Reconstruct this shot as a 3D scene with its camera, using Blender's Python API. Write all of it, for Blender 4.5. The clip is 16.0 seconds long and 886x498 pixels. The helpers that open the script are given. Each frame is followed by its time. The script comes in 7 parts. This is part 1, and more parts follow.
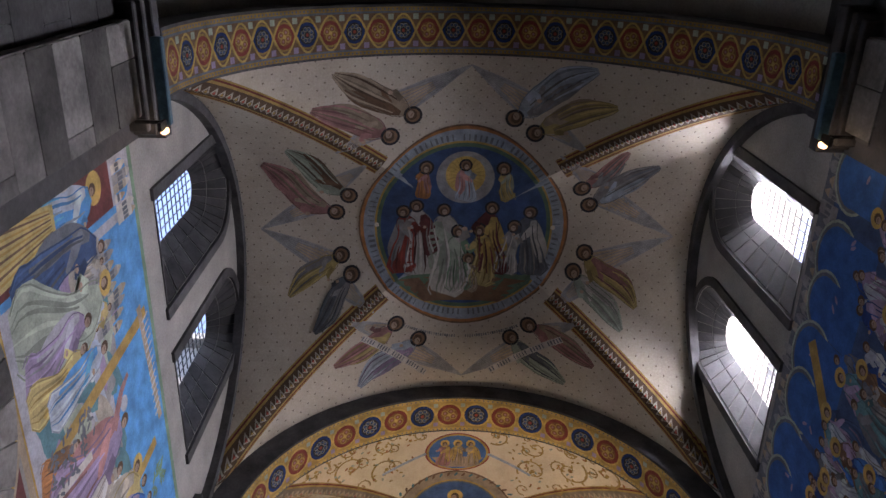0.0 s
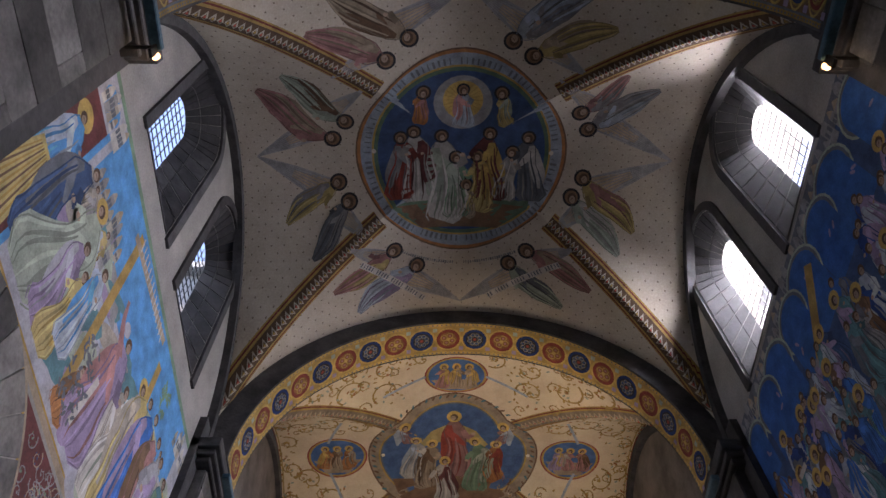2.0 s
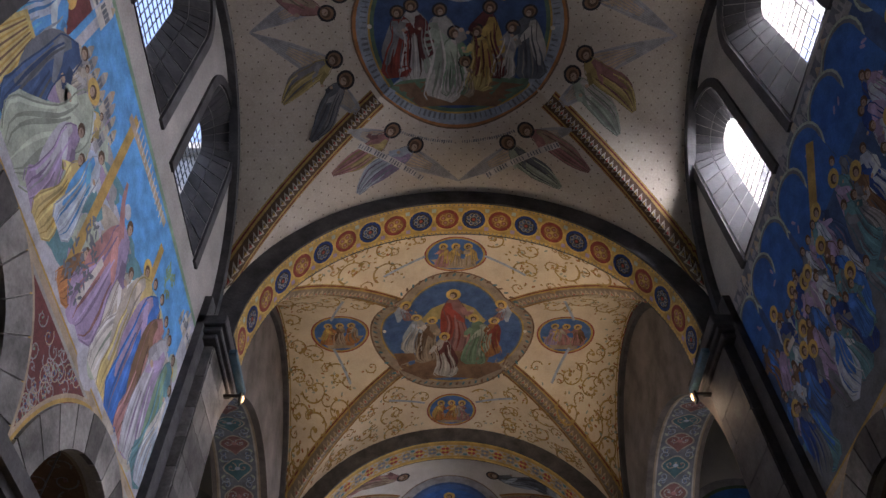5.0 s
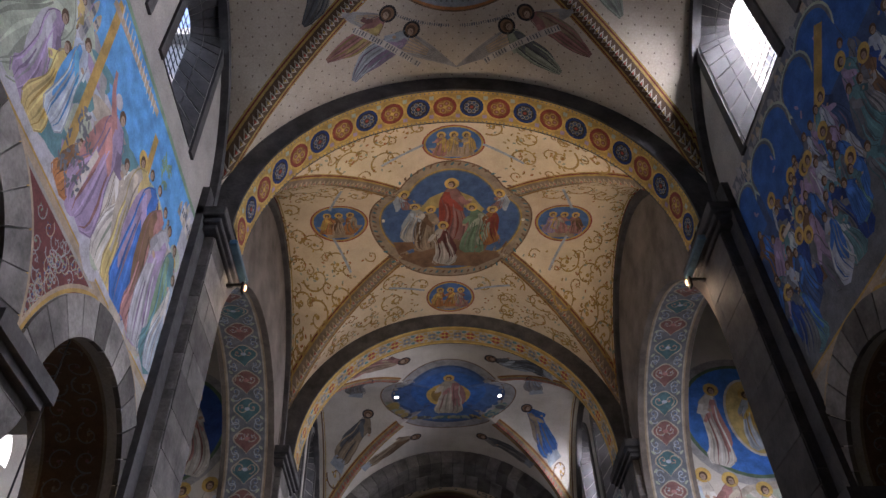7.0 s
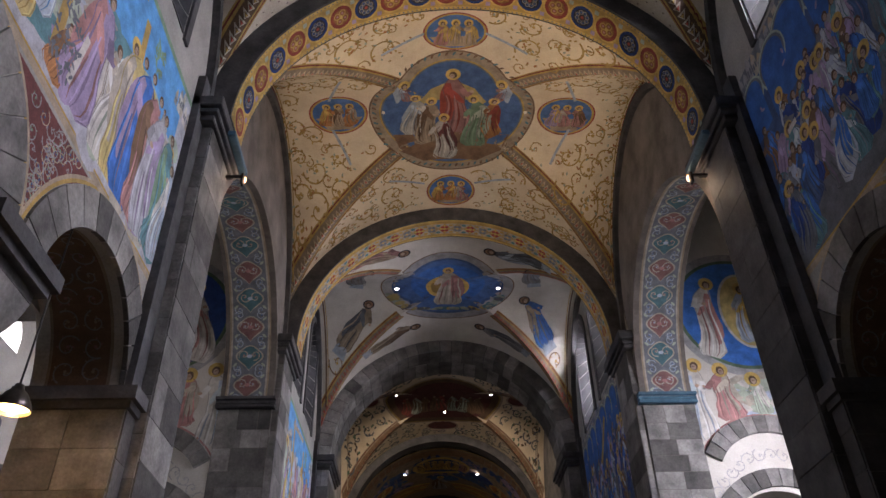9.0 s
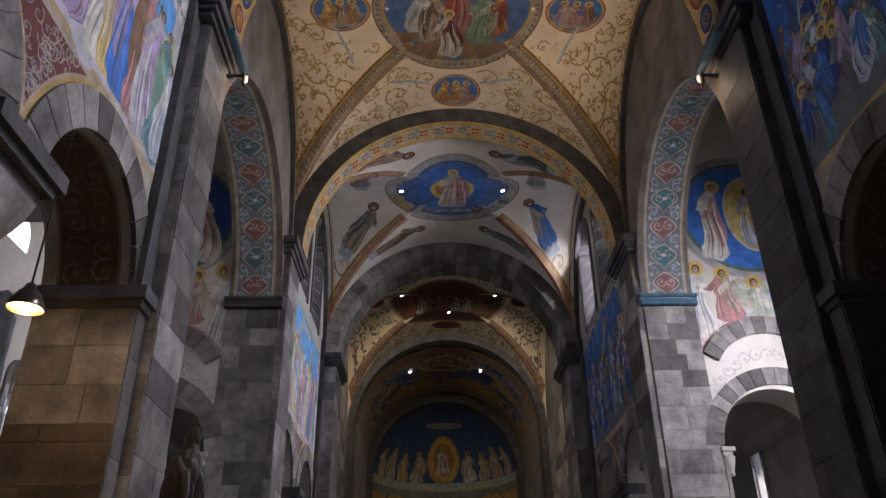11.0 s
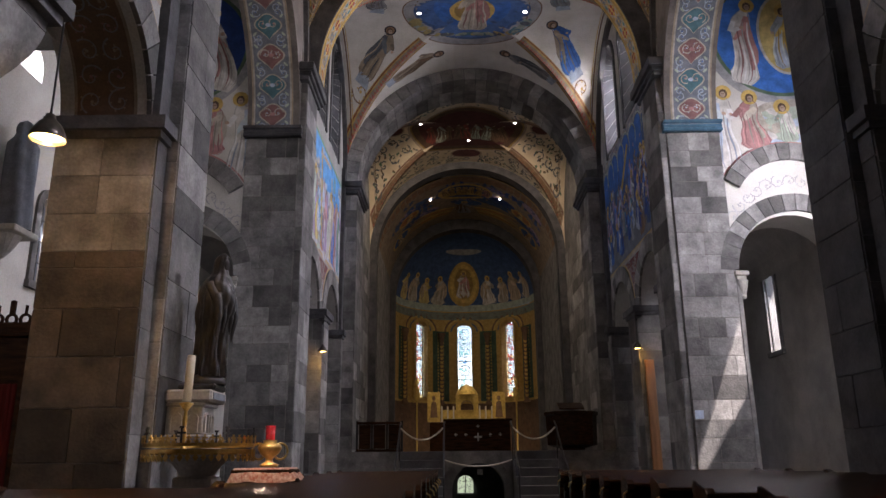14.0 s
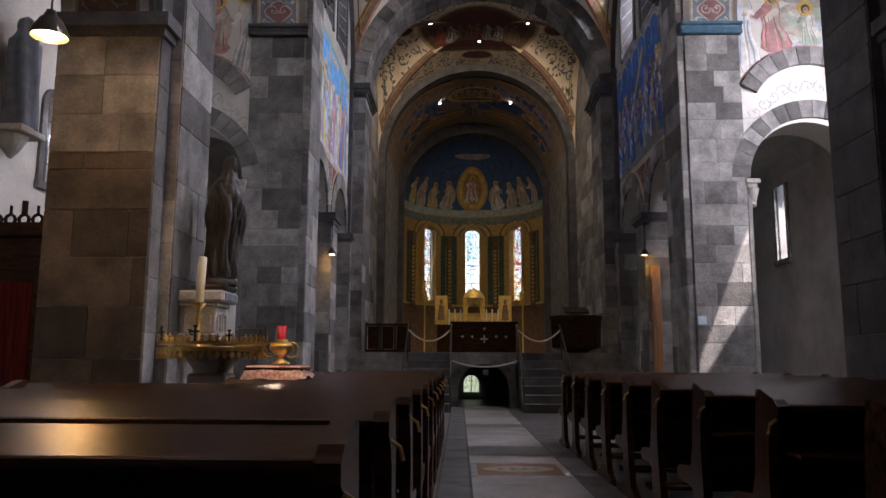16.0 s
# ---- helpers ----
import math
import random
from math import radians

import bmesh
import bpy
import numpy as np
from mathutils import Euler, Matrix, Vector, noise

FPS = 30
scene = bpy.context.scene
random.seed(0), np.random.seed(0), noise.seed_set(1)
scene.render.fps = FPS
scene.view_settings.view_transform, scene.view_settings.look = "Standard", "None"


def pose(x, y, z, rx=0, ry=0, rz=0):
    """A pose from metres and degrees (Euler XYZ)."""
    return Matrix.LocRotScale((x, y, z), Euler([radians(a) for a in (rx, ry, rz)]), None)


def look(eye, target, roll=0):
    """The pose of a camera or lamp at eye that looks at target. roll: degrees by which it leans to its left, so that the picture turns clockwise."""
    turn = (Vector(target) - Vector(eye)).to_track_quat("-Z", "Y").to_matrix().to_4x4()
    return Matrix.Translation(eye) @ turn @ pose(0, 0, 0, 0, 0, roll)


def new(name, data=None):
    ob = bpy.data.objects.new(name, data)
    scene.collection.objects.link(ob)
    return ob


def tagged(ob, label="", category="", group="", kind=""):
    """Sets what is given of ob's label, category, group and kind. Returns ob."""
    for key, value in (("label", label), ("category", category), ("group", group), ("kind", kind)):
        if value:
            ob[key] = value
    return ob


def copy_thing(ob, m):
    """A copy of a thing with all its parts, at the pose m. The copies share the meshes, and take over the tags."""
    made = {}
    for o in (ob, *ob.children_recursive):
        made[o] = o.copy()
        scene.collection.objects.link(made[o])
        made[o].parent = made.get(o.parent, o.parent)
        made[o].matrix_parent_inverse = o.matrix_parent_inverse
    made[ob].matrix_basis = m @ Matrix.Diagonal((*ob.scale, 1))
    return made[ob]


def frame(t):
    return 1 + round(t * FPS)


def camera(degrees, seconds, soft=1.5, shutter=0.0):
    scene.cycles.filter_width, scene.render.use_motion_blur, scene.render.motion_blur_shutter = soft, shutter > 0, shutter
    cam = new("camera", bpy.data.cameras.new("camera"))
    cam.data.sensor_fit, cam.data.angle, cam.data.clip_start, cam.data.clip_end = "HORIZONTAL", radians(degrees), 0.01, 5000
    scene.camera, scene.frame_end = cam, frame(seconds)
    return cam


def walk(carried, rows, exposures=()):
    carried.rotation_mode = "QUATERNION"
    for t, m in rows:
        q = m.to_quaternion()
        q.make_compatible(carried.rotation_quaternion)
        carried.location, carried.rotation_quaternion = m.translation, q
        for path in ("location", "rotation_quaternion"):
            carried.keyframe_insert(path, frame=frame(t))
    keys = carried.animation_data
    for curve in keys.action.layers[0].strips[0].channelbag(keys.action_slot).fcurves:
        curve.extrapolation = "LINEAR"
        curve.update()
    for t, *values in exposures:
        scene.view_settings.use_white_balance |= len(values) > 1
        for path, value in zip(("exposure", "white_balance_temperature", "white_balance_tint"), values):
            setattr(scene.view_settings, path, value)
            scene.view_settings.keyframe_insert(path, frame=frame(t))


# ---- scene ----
cam = camera(60.7, 16.0)
PATH = [
    (0, pose(-0.6, 0, 1.1, 156.98, 0.58, -1.42)),
    (0.5, pose(-0.6, 0, 1.1, 155.64, 0.61, -1.39)),
    (1, pose(-0.6, 0, 1.1, 154.15, 0.67, -1.33)),
    (1.5, pose(-0.6, 0, 1.1, 152.83, 0.75, -1.25)),
    (2, pose(-0.6, 0, 1.1, 151.43, 0.90, -1.10)),
    (2.5, pose(-0.6, 0, 1.1, 150.26, 0.98, -1.08)),
    (3, pose(-0.6, 0, 1.1, 148.84, 1.06, -0.93)),
    (3.5, pose(-0.6, 0, 1.1, 147.43, 1.03, -1.03)),
    (4, pose(-0.6, 0, 1.1, 145.75, 1.08, -0.96)),
    (6.5, pose(-0.6, 0, 1.1, 136.48, 1.32, -0.82)),
    (7, pose(-0.6, 0, 1.1, 134.01, 1.52, -0.65)),
    (7.5, pose(-0.6, 0, 1.1, 131.69, 1.45, -0.79)),
    (8, pose(-0.6, 0, 1.1, 129.52, 1.30, -0.91)),
    (10.5, pose(-0.6, 0, 1.1, 120.73, 0.88, -0.93)),
    (11, pose(-0.6, 0, 1.1, 118.57, 0.77, -0.78)),
    (11.5, pose(-0.6, 0, 1.1, 116.45, 0.63, -0.63)),
    (12, pose(-0.6, 0, 1.1, 114.24, 0.51, -0.32)),
    (12.5, pose(-0.6, 0, 1.1, 112.16, 0.48, 0.06)),
    (13, pose(-0.6, 0, 1.1, 109.93, 0.52, 0.42)),
    (13.5, pose(-0.6, 0, 1.1, 107.89, 0.49, 0.59)),
    (14, pose(-0.6, 0, 1.1, 105.64, 0.50, 0.72)),
    (14.5, pose(-0.6, 0, 1.1, 103.66, 0.23, 0.82)),
    (15, pose(-0.6, 0, 1.1, 101.63, 0.01, 0.94)),
    (15.5, pose(-0.6, 0, 1.1, 99.94, -0.10, 1.12)),
    (16, pose(-0.6, 0, 1.1, 98.44, -0.23, 1.22)),
]
walk(cam, PATH, [(0, 2.08, 6500, 24), (4, 1.9, 6500, 24), (8, 2.18, 6500, 24), (12, 2.3, 6500, 24), (16, 2.57, 6500, 24)])

# ---- light ----
world = bpy.data.worlds.new("world")
scene.world = world
world.use_nodes = True
wn = world.node_tree
sky = wn.nodes.new("ShaderNodeTexSky")
sky.sky_type = "NISHITA"
sky.sun_disc = False
SUN_DIR = Vector((1.0, -0.5, 2.47)).normalized()   # towards the sun
sky.sun_elevation = math.asin(SUN_DIR.z)
sky.sun_rotation = math.atan2(SUN_DIR.x, SUN_DIR.y)
wn.links.new(sky.outputs[0], wn.nodes["Background"].inputs[0])
wn.nodes["Background"].inputs[1].default_value = 0.15
sun = new("sun", bpy.data.lights.new("sun", "SUN"))
sun.data.energy, sun.data.angle, sun.data.color = 5.0, radians(0.5), (1.0, 0.95, 0.86)
sun.matrix_world = look(SUN_DIR * 40, (0, 0, 0))


def window_light(x, y, z, w, h, nx, ny, power, color=(0.82, 0.9, 1.0)):
    """The sky's light in a window's opening; nx, ny: into the room."""
    la = new("window_light", bpy.data.lights.new("window_light", "AREA"))
    la.data.shape, la.data.size, la.data.size_y = "RECTANGLE", w, h
    la.data.energy, la.data.color = power, color
    la.matrix_world = look((x, y, z), (x + nx, y + ny, z - 0.7))
    return la


# ---- plan ----
P = 3.23           # face of the pilasters
S = 3.35           # face of the pier strips
W = 3.45           # face of the painted walls
WO = 4.30          # outer face of the nave walls
ZS = 8.22          # springing of the vaults
RV = 3.40          # rise of the vaults' arches
RA = 3.06          # radius of the transverse arches
ZA = 8.23
AISLE = 7.6        # outer walls of the aisles
BAYS = [(1.52, 6.91), (7.53, 12.97), (13.58, 19.0), (20.3, 25.75)]
RISE = [0.36, 0.16, 0.10, 0.05]


def vault_z(i, x, y):
    y0, y1 = BAYS[i]
    u = min(1.0, abs(x) / W)
    v = min(1.0, abs(y - (y0 + y1) / 2) / ((y1 - y0) / 2))
    f = max(math.sqrt(max(0.0, 1 - u * u)), math.sqrt(max(0.0, 1 - v * v)))
    return ZS + RV * f + RISE[i] * (1 - u * u) * (1 - v * v)


# ---- materials ----
MATS = {}


def ramp(nt, stops):
    r = nt.nodes.new("ShaderNodeValToRGB")
    e = r.color_ramp.elements
    while len(e) < len(stops):
        e.new(0.5)
    for k, (p, c) in zip(e, stops):
        k.position, k.color = p, (*c, 1)
    return r


def mat(name, c1, c2, scale=3.0, rough=0.8, metal=0.0, bump=0.15, fine=40.0, speck=None, island=0.0, spec=0.5, stretch=None):
    """A surface with two tones at a coarse scale, grain at a fine scale, and a bump."""
    if name in MATS:
        return MATS[name]
    m = bpy.data.materials.new(name)
    m.use_nodes = True
    nt = m.node_tree
    b = nt.nodes["Principled BSDF"]
    b.inputs["Roughness"].default_value, b.inputs["Metallic"].default_value = rough, metal
    b.inputs["Specular IOR Level"].default_value = spec
    tc = nt.nodes.new("ShaderNodeTexCoord")
    geo = nt.nodes.new("ShaderNodeNewGeometry")
    src = geo.outputs["Position"]
    if stretch:
        mp = nt.nodes.new("ShaderNodeMapping")
        mp.inputs["Scale"].default_value = stretch
        nt.links.new(src, mp.inputs[0])
        src = mp.outputs[0]
    n1 = nt.nodes.new("ShaderNodeTexNoise")
    n1.inputs["Scale"].default_value, n1.inputs["Detail"].default_value, n1.inputs["Roughness"].default_value = scale, 6, 0.65
    n2 = nt.nodes.new("ShaderNodeTexNoise")
    n2.inputs["Scale"].default_value, n2.inputs["Detail"].default_value = fine, 4
    nt.links.new(src, n1.inputs[0])
    nt.links.new(src, n2.inputs[0])
    r = ramp(nt, [(0.34, c1), (0.68, c2)])
    nt.links.new(n1.outputs[0], r.inputs[0])
    mix = nt.nodes.new("ShaderNodeMixRGB")
    mix.blend_type = "OVERLAY"
    mix.inputs[0].default_value = 0.35
    nt.links.new(r.outputs[0], mix.inputs[1])
    nt.links.new(n2.outputs[0], mix.inputs[2])
    col = mix.outputs[0]
    if island:
        oi = nt.nodes.new("ShaderNodeObjectInfo")
        add = nt.nodes.new("ShaderNodeMath")
        add.operation = "ADD"
        nt.links.new(oi.outputs["Random"], add.inputs[0])
        nt.links.new(geo.outputs["Random Per Island"], add.inputs[1])
        fr = nt.nodes.new("ShaderNodeMath")
        fr.operation = "FRACT"
        nt.links.new(add.outputs[0], fr.inputs[0])
        mr = nt.nodes.new("ShaderNodeMapRange")
        mr.inputs[3].default_value, mr.inputs[4].default_value = 1 - island, 1 + island
        nt.links.new(fr.outputs[0], mr.inputs[0])
        hsv = nt.nodes.new("ShaderNodeHueSaturation")
        nt.links.new(mr.outputs[0], hsv.inputs["Value"])
        nt.links.new(col, hsv.inputs["Color"])
        col = hsv.outputs[0]
    nt.links.new(col, b.inputs["Base Color"])
    if bump:
        bp = nt.nodes.new("ShaderNodeBump")
        bp.inputs["Strength"].default_value, bp.inputs["Distance"].default_value = bump, 0.02
        nt.links.new(n2.outputs[0], bp.inputs["Height"])
        nt.links.new(bp.outputs[0], b.inputs["Normal"])
    MATS[name] = m
    return m


def glow(name, color, strength):
    m = bpy.data.materials.new(name)
    m.use_nodes = True
    b = m.node_tree.nodes["Principled BSDF"]
    b.inputs["Base Color"].default_value = (*color, 1)
    b.inputs["Emission Color"].default_value = (*color, 1)
    b.inputs["Emission Strength"].default_value = strength
    return m


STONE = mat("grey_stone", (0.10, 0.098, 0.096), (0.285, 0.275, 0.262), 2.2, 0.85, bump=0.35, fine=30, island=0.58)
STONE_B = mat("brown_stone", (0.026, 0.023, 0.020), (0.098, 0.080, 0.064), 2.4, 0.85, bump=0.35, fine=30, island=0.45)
# dark trim stone; also stands in for shaded grey stone on the south side
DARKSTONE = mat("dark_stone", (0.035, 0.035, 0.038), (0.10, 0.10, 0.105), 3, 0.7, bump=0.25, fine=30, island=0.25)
JOINT = mat("mortar", (0.12, 0.12, 0.12), (0.2, 0.2, 0.2), 6, 0.95)
PLASTER = mat("grey_plaster", (0.30, 0.29, 0.27), (0.48, 0.46, 0.43), 1.2, 0.9, bump=0.1)
WHITEPLASTER = mat("white_plaster", (0.55, 0.53, 0.48), (0.72, 0.70, 0.65), 1.2, 0.9, bump=0.1)
# darker copy of the grey plaster: shade of the crossing walls in the colour
SHADED_PLASTER = mat("dim_grey_plaster", (0.10, 0.088, 0.078), (0.23, 0.205, 0.185), 1.6, 0.9, bump=0.12)
CREAM = mat("cream_vault", (0.56, 0.50, 0.41), (0.74, 0.68, 0.58), 0.9, 0.9, bump=0.06)
GOLDVAULT = mat("gold_foliage_vault", (0.68, 0.57, 0.41), (0.83, 0.73, 0.56), 2, 0.85, bump=0.06)
WOOD = mat("dark_oak", (0.015, 0.007, 0.004), (0.060, 0.026, 0.012), 3, 0.24, bump=0.03, spec=0.12, stretch=(1, 8, 8))
FLOORSTONE = mat("pale_slab", (0.22, 0.22, 0.22), (0.40, 0.395, 0.385), 2, 0.42, bump=0.08, island=0.2)
FLOORDARK = mat("dark_slab", (0.07, 0.07, 0.075), (0.16, 0.16, 0.165), 2, 0.4, bump=0.08, island=0.25)
BLUE = mat("fresco_blue", (0.03, 0.13, 0.5), (0.08, 0.26, 0.72), 1.5, 0.85, bump=0.05)
GOLD = mat("gold_leaf", (0.5, 0.32, 0.07), (0.8, 0.56, 0.2), 8, 0.3, metal=0.9, bump=0.1)
OCHRE = mat("gold_paint", (0.42, 0.25, 0.05), (0.62, 0.42, 0.13), 8, 0.6, bump=0.05)
GILT = mat("gilded_wood", (0.50, 0.33, 0.07), (0.82, 0.60, 0.18), 9, 0.42, metal=0.3, bump=0.08)
REDPAINT = mat("red_paint", (0.22, 0.035, 0.02), (0.36, 0.09, 0.05), 8, 0.8, bump=0.05)


# ---- mesh helpers ----
def mesh_of(name, verts, faces, smooth=False):
    me = bpy.data.meshes.new(name)
    me.from_pydata(verts, [], faces)
    me.update()
    if smooth:
        me.polygons.foreach_set("use_smooth", [True] * len(me.polygons))
    return me


def thing(name, me, material, label="", category="", group="", kind="", parent=None):
    ob = new(name, me)
    if me is not None and material is not None and not me.materials:
        me.materials.append(material)
    if parent is not None:
        ob.parent = parent
    return tagged(ob, label, category, group, kind)


class Geo:
    """Collects hexahedra, sheets and lathes into one mesh."""

    def __init__(self):
        self.v, self.f = [], []

    def hexa(self, c):
        n = len(self.v)
        self.v += [tuple(p) for p in c]
        self.f += [[n + i for i in q] for q in ((0, 3, 2, 1), (4, 5, 6, 7), (0, 1, 5, 4), (1, 2, 6, 5), (2, 3, 7, 6), (3, 0, 4, 7))]
        return self

    def box(self, x0, x1, y0, y1, z0, z1, b=0.0):
        if b <= 0:
            return self.hexa([(x0, y0, z0), (x1, y0, z0), (x1, y1, z0), (x0, y1, z0), (x0, y0, z1), (x1, y0, z1), (x1, y1, z1), (x0, y1, z1)])
        n = len(self.v)
        for (x, sx) in ((x0, 1), (x1, -1)):
            for (y, sy) in ((y0, 1), (y1, -1)):
                for (z, sz) in ((z0, 1), (z1, -1)):
                    self.v += [(x, y + sy * b, z + sz * b), (x + sx * b, y, z + sz * b), (x + sx * b, y + sy * b, z)]
        def k(i, j, l, a):
            return n + ((i * 2 + j) * 2 + l) * 3 + a
        F = []
        for i in (0, 1):
            F.append([k(i, 0, 0, 0), k(i, 1, 0, 0), k(i, 1, 1, 0), k(i, 0, 1, 0)])
            F.append([k(0, i, 0, 1), k(1, i, 0, 1), k(1, i, 1, 1), k(0, i, 1, 1)])
            F.append([k(0, 0, i, 2), k(1, 0, i, 2), k(1, 1, i, 2), k(0, 1, i, 2)])
        for i in (0, 1):
            for j in (0, 1):
                F.append([k(i, j, 0, 0), k(i, j, 1, 0), k(i, j, 1, 1), k(i, j, 0, 1)])
                F.append([k(i, 0, j, 0), k(i, 1, j, 0), k(i, 1, j, 2), k(i, 0, j, 2)])
                F.append([k(0, i, j, 1), k(1, i, j, 1), k(1, i, j, 2), k(0, i, j, 2)])
                for l in (0, 1):
                    F.append([k(i, j, l, 0), k(i, j, l, 1), k(i, j, l, 2)])
        self.f += F
        return self

    def sheet(self, rows):
        """A grid of points, row by row."""
        n, w = len(self.v), len(rows[0])
        for r in rows:
            self.v += [tuple(p) for p in r]
        for i in range(len(rows) - 1):
            for j in range(w - 1):
                a = n + i * w + j
                self.f.append([a, a + 1, a + w + 1, a + w])
        return self

    def lathe(self, profile, cx=0, cy=0, cz=0, n=24, sx=1.0, sy=1.0):
        rows = []
        for r, z in profile:
            rows.append([(cx + sx * r * math.cos(2 * math.pi * i / n), cy + sy * r * math.sin(2 * math.pi * i / n), cz + z) for i in range(n + 1)])
        return self.sheet(rows)

    def tube(self, pts, r, n=8):
        rows = []
        for i, p in enumerate(pts):
            a, b = Vector(pts[max(0, i - 1)]), Vector(pts[min(len(pts) - 1, i + 1)])
            d = (b - a).normalized()
            u = d.cross(Vector((0, 0, 1)) if abs(d.z) < 0.9 else Vector((1, 0, 0))).normalized()
            w = d.cross(u)
            rr = r[i] if isinstance(r, (list, tuple)) else r
            rows.append([tuple(Vector(p) + rr * (math.cos(2 * math.pi * k / n) * u + math.sin(2 * math.pi * k / n) * w)) for k in range(n + 1)])
        return self.sheet(rows)

    def mesh(self, name, smooth=False):
        me = mesh_of(name, self.v, self.f, smooth)
        bm = bmesh.new()
        bm.from_mesh(me)
        if len(self.v) < 60000:
            bmesh.ops.remove_doubles(bm, verts=bm.verts, dist=1e-5)
        bmesh.ops.recalc_face_normals(bm, faces=bm.faces)
        bm.to_mesh(me)
        bm.free()
        if smooth:
            me.polygons.foreach_set("use_smooth", [True] * len(me.polygons))
        return me


def part(name, geo, material, parent, label="", smooth=False):
    me = geo.mesh(name, smooth) if isinstance(geo, Geo) else geo
    return thing(name, me, material, label, parent=parent)


def empty(name, at, label, category, group="", kind=""):
    ob = new(name)
    ob.location = at
    return tagged(ob, label, category, group, kind)


def arch_wall(axis, f0, f1, u0, u1, z0, z1, openings, n=18, rise=1.0):
    """A wall between the planes f0 (front) and f1 (back) from u0 to u1, with round-headed openings
    (ua, ub, sill, springing[, ua_back, ub_back, sill_back, springing_back])."""
    g = Geo()

    def pt(f, u, z):
        return (f, u, z) if axis == "x" else (u, f, z)

    def piece(ufa, ufb, uba, ubb, zf, zb):
        # zf, zb: (bottom at a, bottom at b, top at a, top at b) on the front and the back
        g.hexa([pt(f0, ufa, zf[0]), pt(f0, ufb, zf[1]), pt(f1, ubb, zb[1]), pt(f1, uba, zb[0]),
                pt(f0, ufa, zf[2]), pt(f0, ufb, zf[3]), pt(f1, ubb, zb[3]), pt(f1, uba, zb[2])])
    cur_f = cur_b = u0
    for o in sorted(openings):
        a, b, s, sp = o[:4]
        ab, bb, sb, spb = o[4:] if len(o) > 4 else o[:4]
        if a > cur_f + 1e-4:
            piece(cur_f, a, cur_b, ab, (z0, z0, z1, z1), (z0, z0, z1, z1))
        if s > z0 + 1e-4:
            piece(a, b, ab, bb, (z0, z0, s, s), (z0, z0, max(sb, z0 + 0.01), max(sb, z0 + 0.01)))
        for i in range(n):
            t0, t1 = math.pi * i / n, math.pi * (i + 1) / n
            c0, c1, s0, s1 = -math.cos(t0), -math.cos(t1), math.sin(t0), math.sin(t1)
            rf, rb, mf, mb = (b - a) / 2, (bb - ab) / 2, (a + b) / 2, (ab + bb) / 2
            piece(mf + rf * c0, mf + rf * c1, mb + rb * c0, mb + rb * c1,
                  (sp + rf * rise * s0, sp + rf * rise * s1, z1, z1), (spb + rb * rise * s0, spb + rb * rise * s1, z1, z1))
        cur_f, cur_b = b, bb
    if u1 > cur_f + 1e-4:
        piece(cur_f, u1, cur_b, u1, (z0, z0, z1, z1), (z0, z0, z1, z1))
    return g


def ring(axis, f0, f1, uc, zc, r0, r1, a0=0.0, a1=math.pi, n=40):
    """An arch ring between the radii r0 and r1 and the planes f0 and f1."""
    g = Geo()

    def pt(f, r, a):
        u, z = uc - r * math.cos(a), zc + r * math.sin(a)
        return (f, u, z) if axis == "x" else (u, f, z)
    for i in range(n):
        p, q = a0 + (a1 - a0) * i / n, a0 + (a1 - a0) * (i + 1) / n
        g.hexa([pt(f0, r0, p), pt(f0, r0, q), pt(f1, r0, q), pt(f1, r0, p), pt(f0, r1, p), pt(f0, r1, q), pt(f1, r1, q), pt(f1, r1, p)])
    return g


def sky_light(side, y, power, tone):
    """The sky's light just outside a clerestory window, slanting down into the nave."""
    la = new("window_light", bpy.data.lights.new("window_light", "AREA"))
    la.data.shape, la.data.size, la.data.size_y = "RECTANGLE", 1.9, 2.0
    la.data.energy, la.data.color = power, tone
    at = Vector((side * 4.45, y + 0.45, 10.85))
    la.matrix_world = look(at, at + Vector((-side * 0.9, 0, -1.3)))


for side, power, tone in ((1, 320, (0.92, 0.95, 1.0)), (-1, 10, (0.74, 0.86, 1.0))):
    for off, fac in ((0.0, 1.0), (12.1, 1.0)):
        for yc in (3.29, 5.34):
            sky_light(side, yc + off, power * fac, tone)
window_light(6.52, 9.8, 5.3, 1.1, 2.2, -1.0, 0.6, 105, (0.92, 0.95, 1.0))      # south transept window
window_light(6.62, 16.3, 4.3, 0.5, 1.7, -1, 0, 1.2, (0.9, 0.95, 1.0))          # south aisle window
window_light(-6.35, 9.9, 4.1, 0.5, 1.2, 1, 0, 8, (0.85, 0.92, 1.0))          # north aisle window
window_light(-6.5, 9.05, 6.3, 0.5, 0.5, 1, 0, 5, (0.85, 0.92, 1.0))
for ang in (-42, 0, 42):                                                       # apse windows
    wx, wy = 3.4 * math.sin(radians(ang)), 32.1 + 3.4 * math.cos(radians(ang))
    window_light(wx, wy, 5.6, 0.62, 3.4, -math.sin(radians(ang)), -math.cos(radians(ang)), 0.75, (0.95, 0.97, 1.0))


def lamp_light(x, y, z, power, color=(1.0, 0.58, 0.2), size=0.05):
    la = new("lamp_light", bpy.data.lights.new("lamp_light", "POINT"))
    la.data.energy, la.data.color, la.data.shadow_soft_size = power, color, size
    la.location = (x, y, z)
    return la


def spot_light(x, y, z, target, power, color, angle=75):
    la = new("spot_light", bpy.data.lights.new("spot_light", "SPOT"))
    la.data.energy, la.data.color, la.data.spot_size, la.data.spot_blend, la.data.shadow_soft_size = power, color, radians(angle), 0.7, 0.08
    la.matrix_world = look((x, y, z), target)


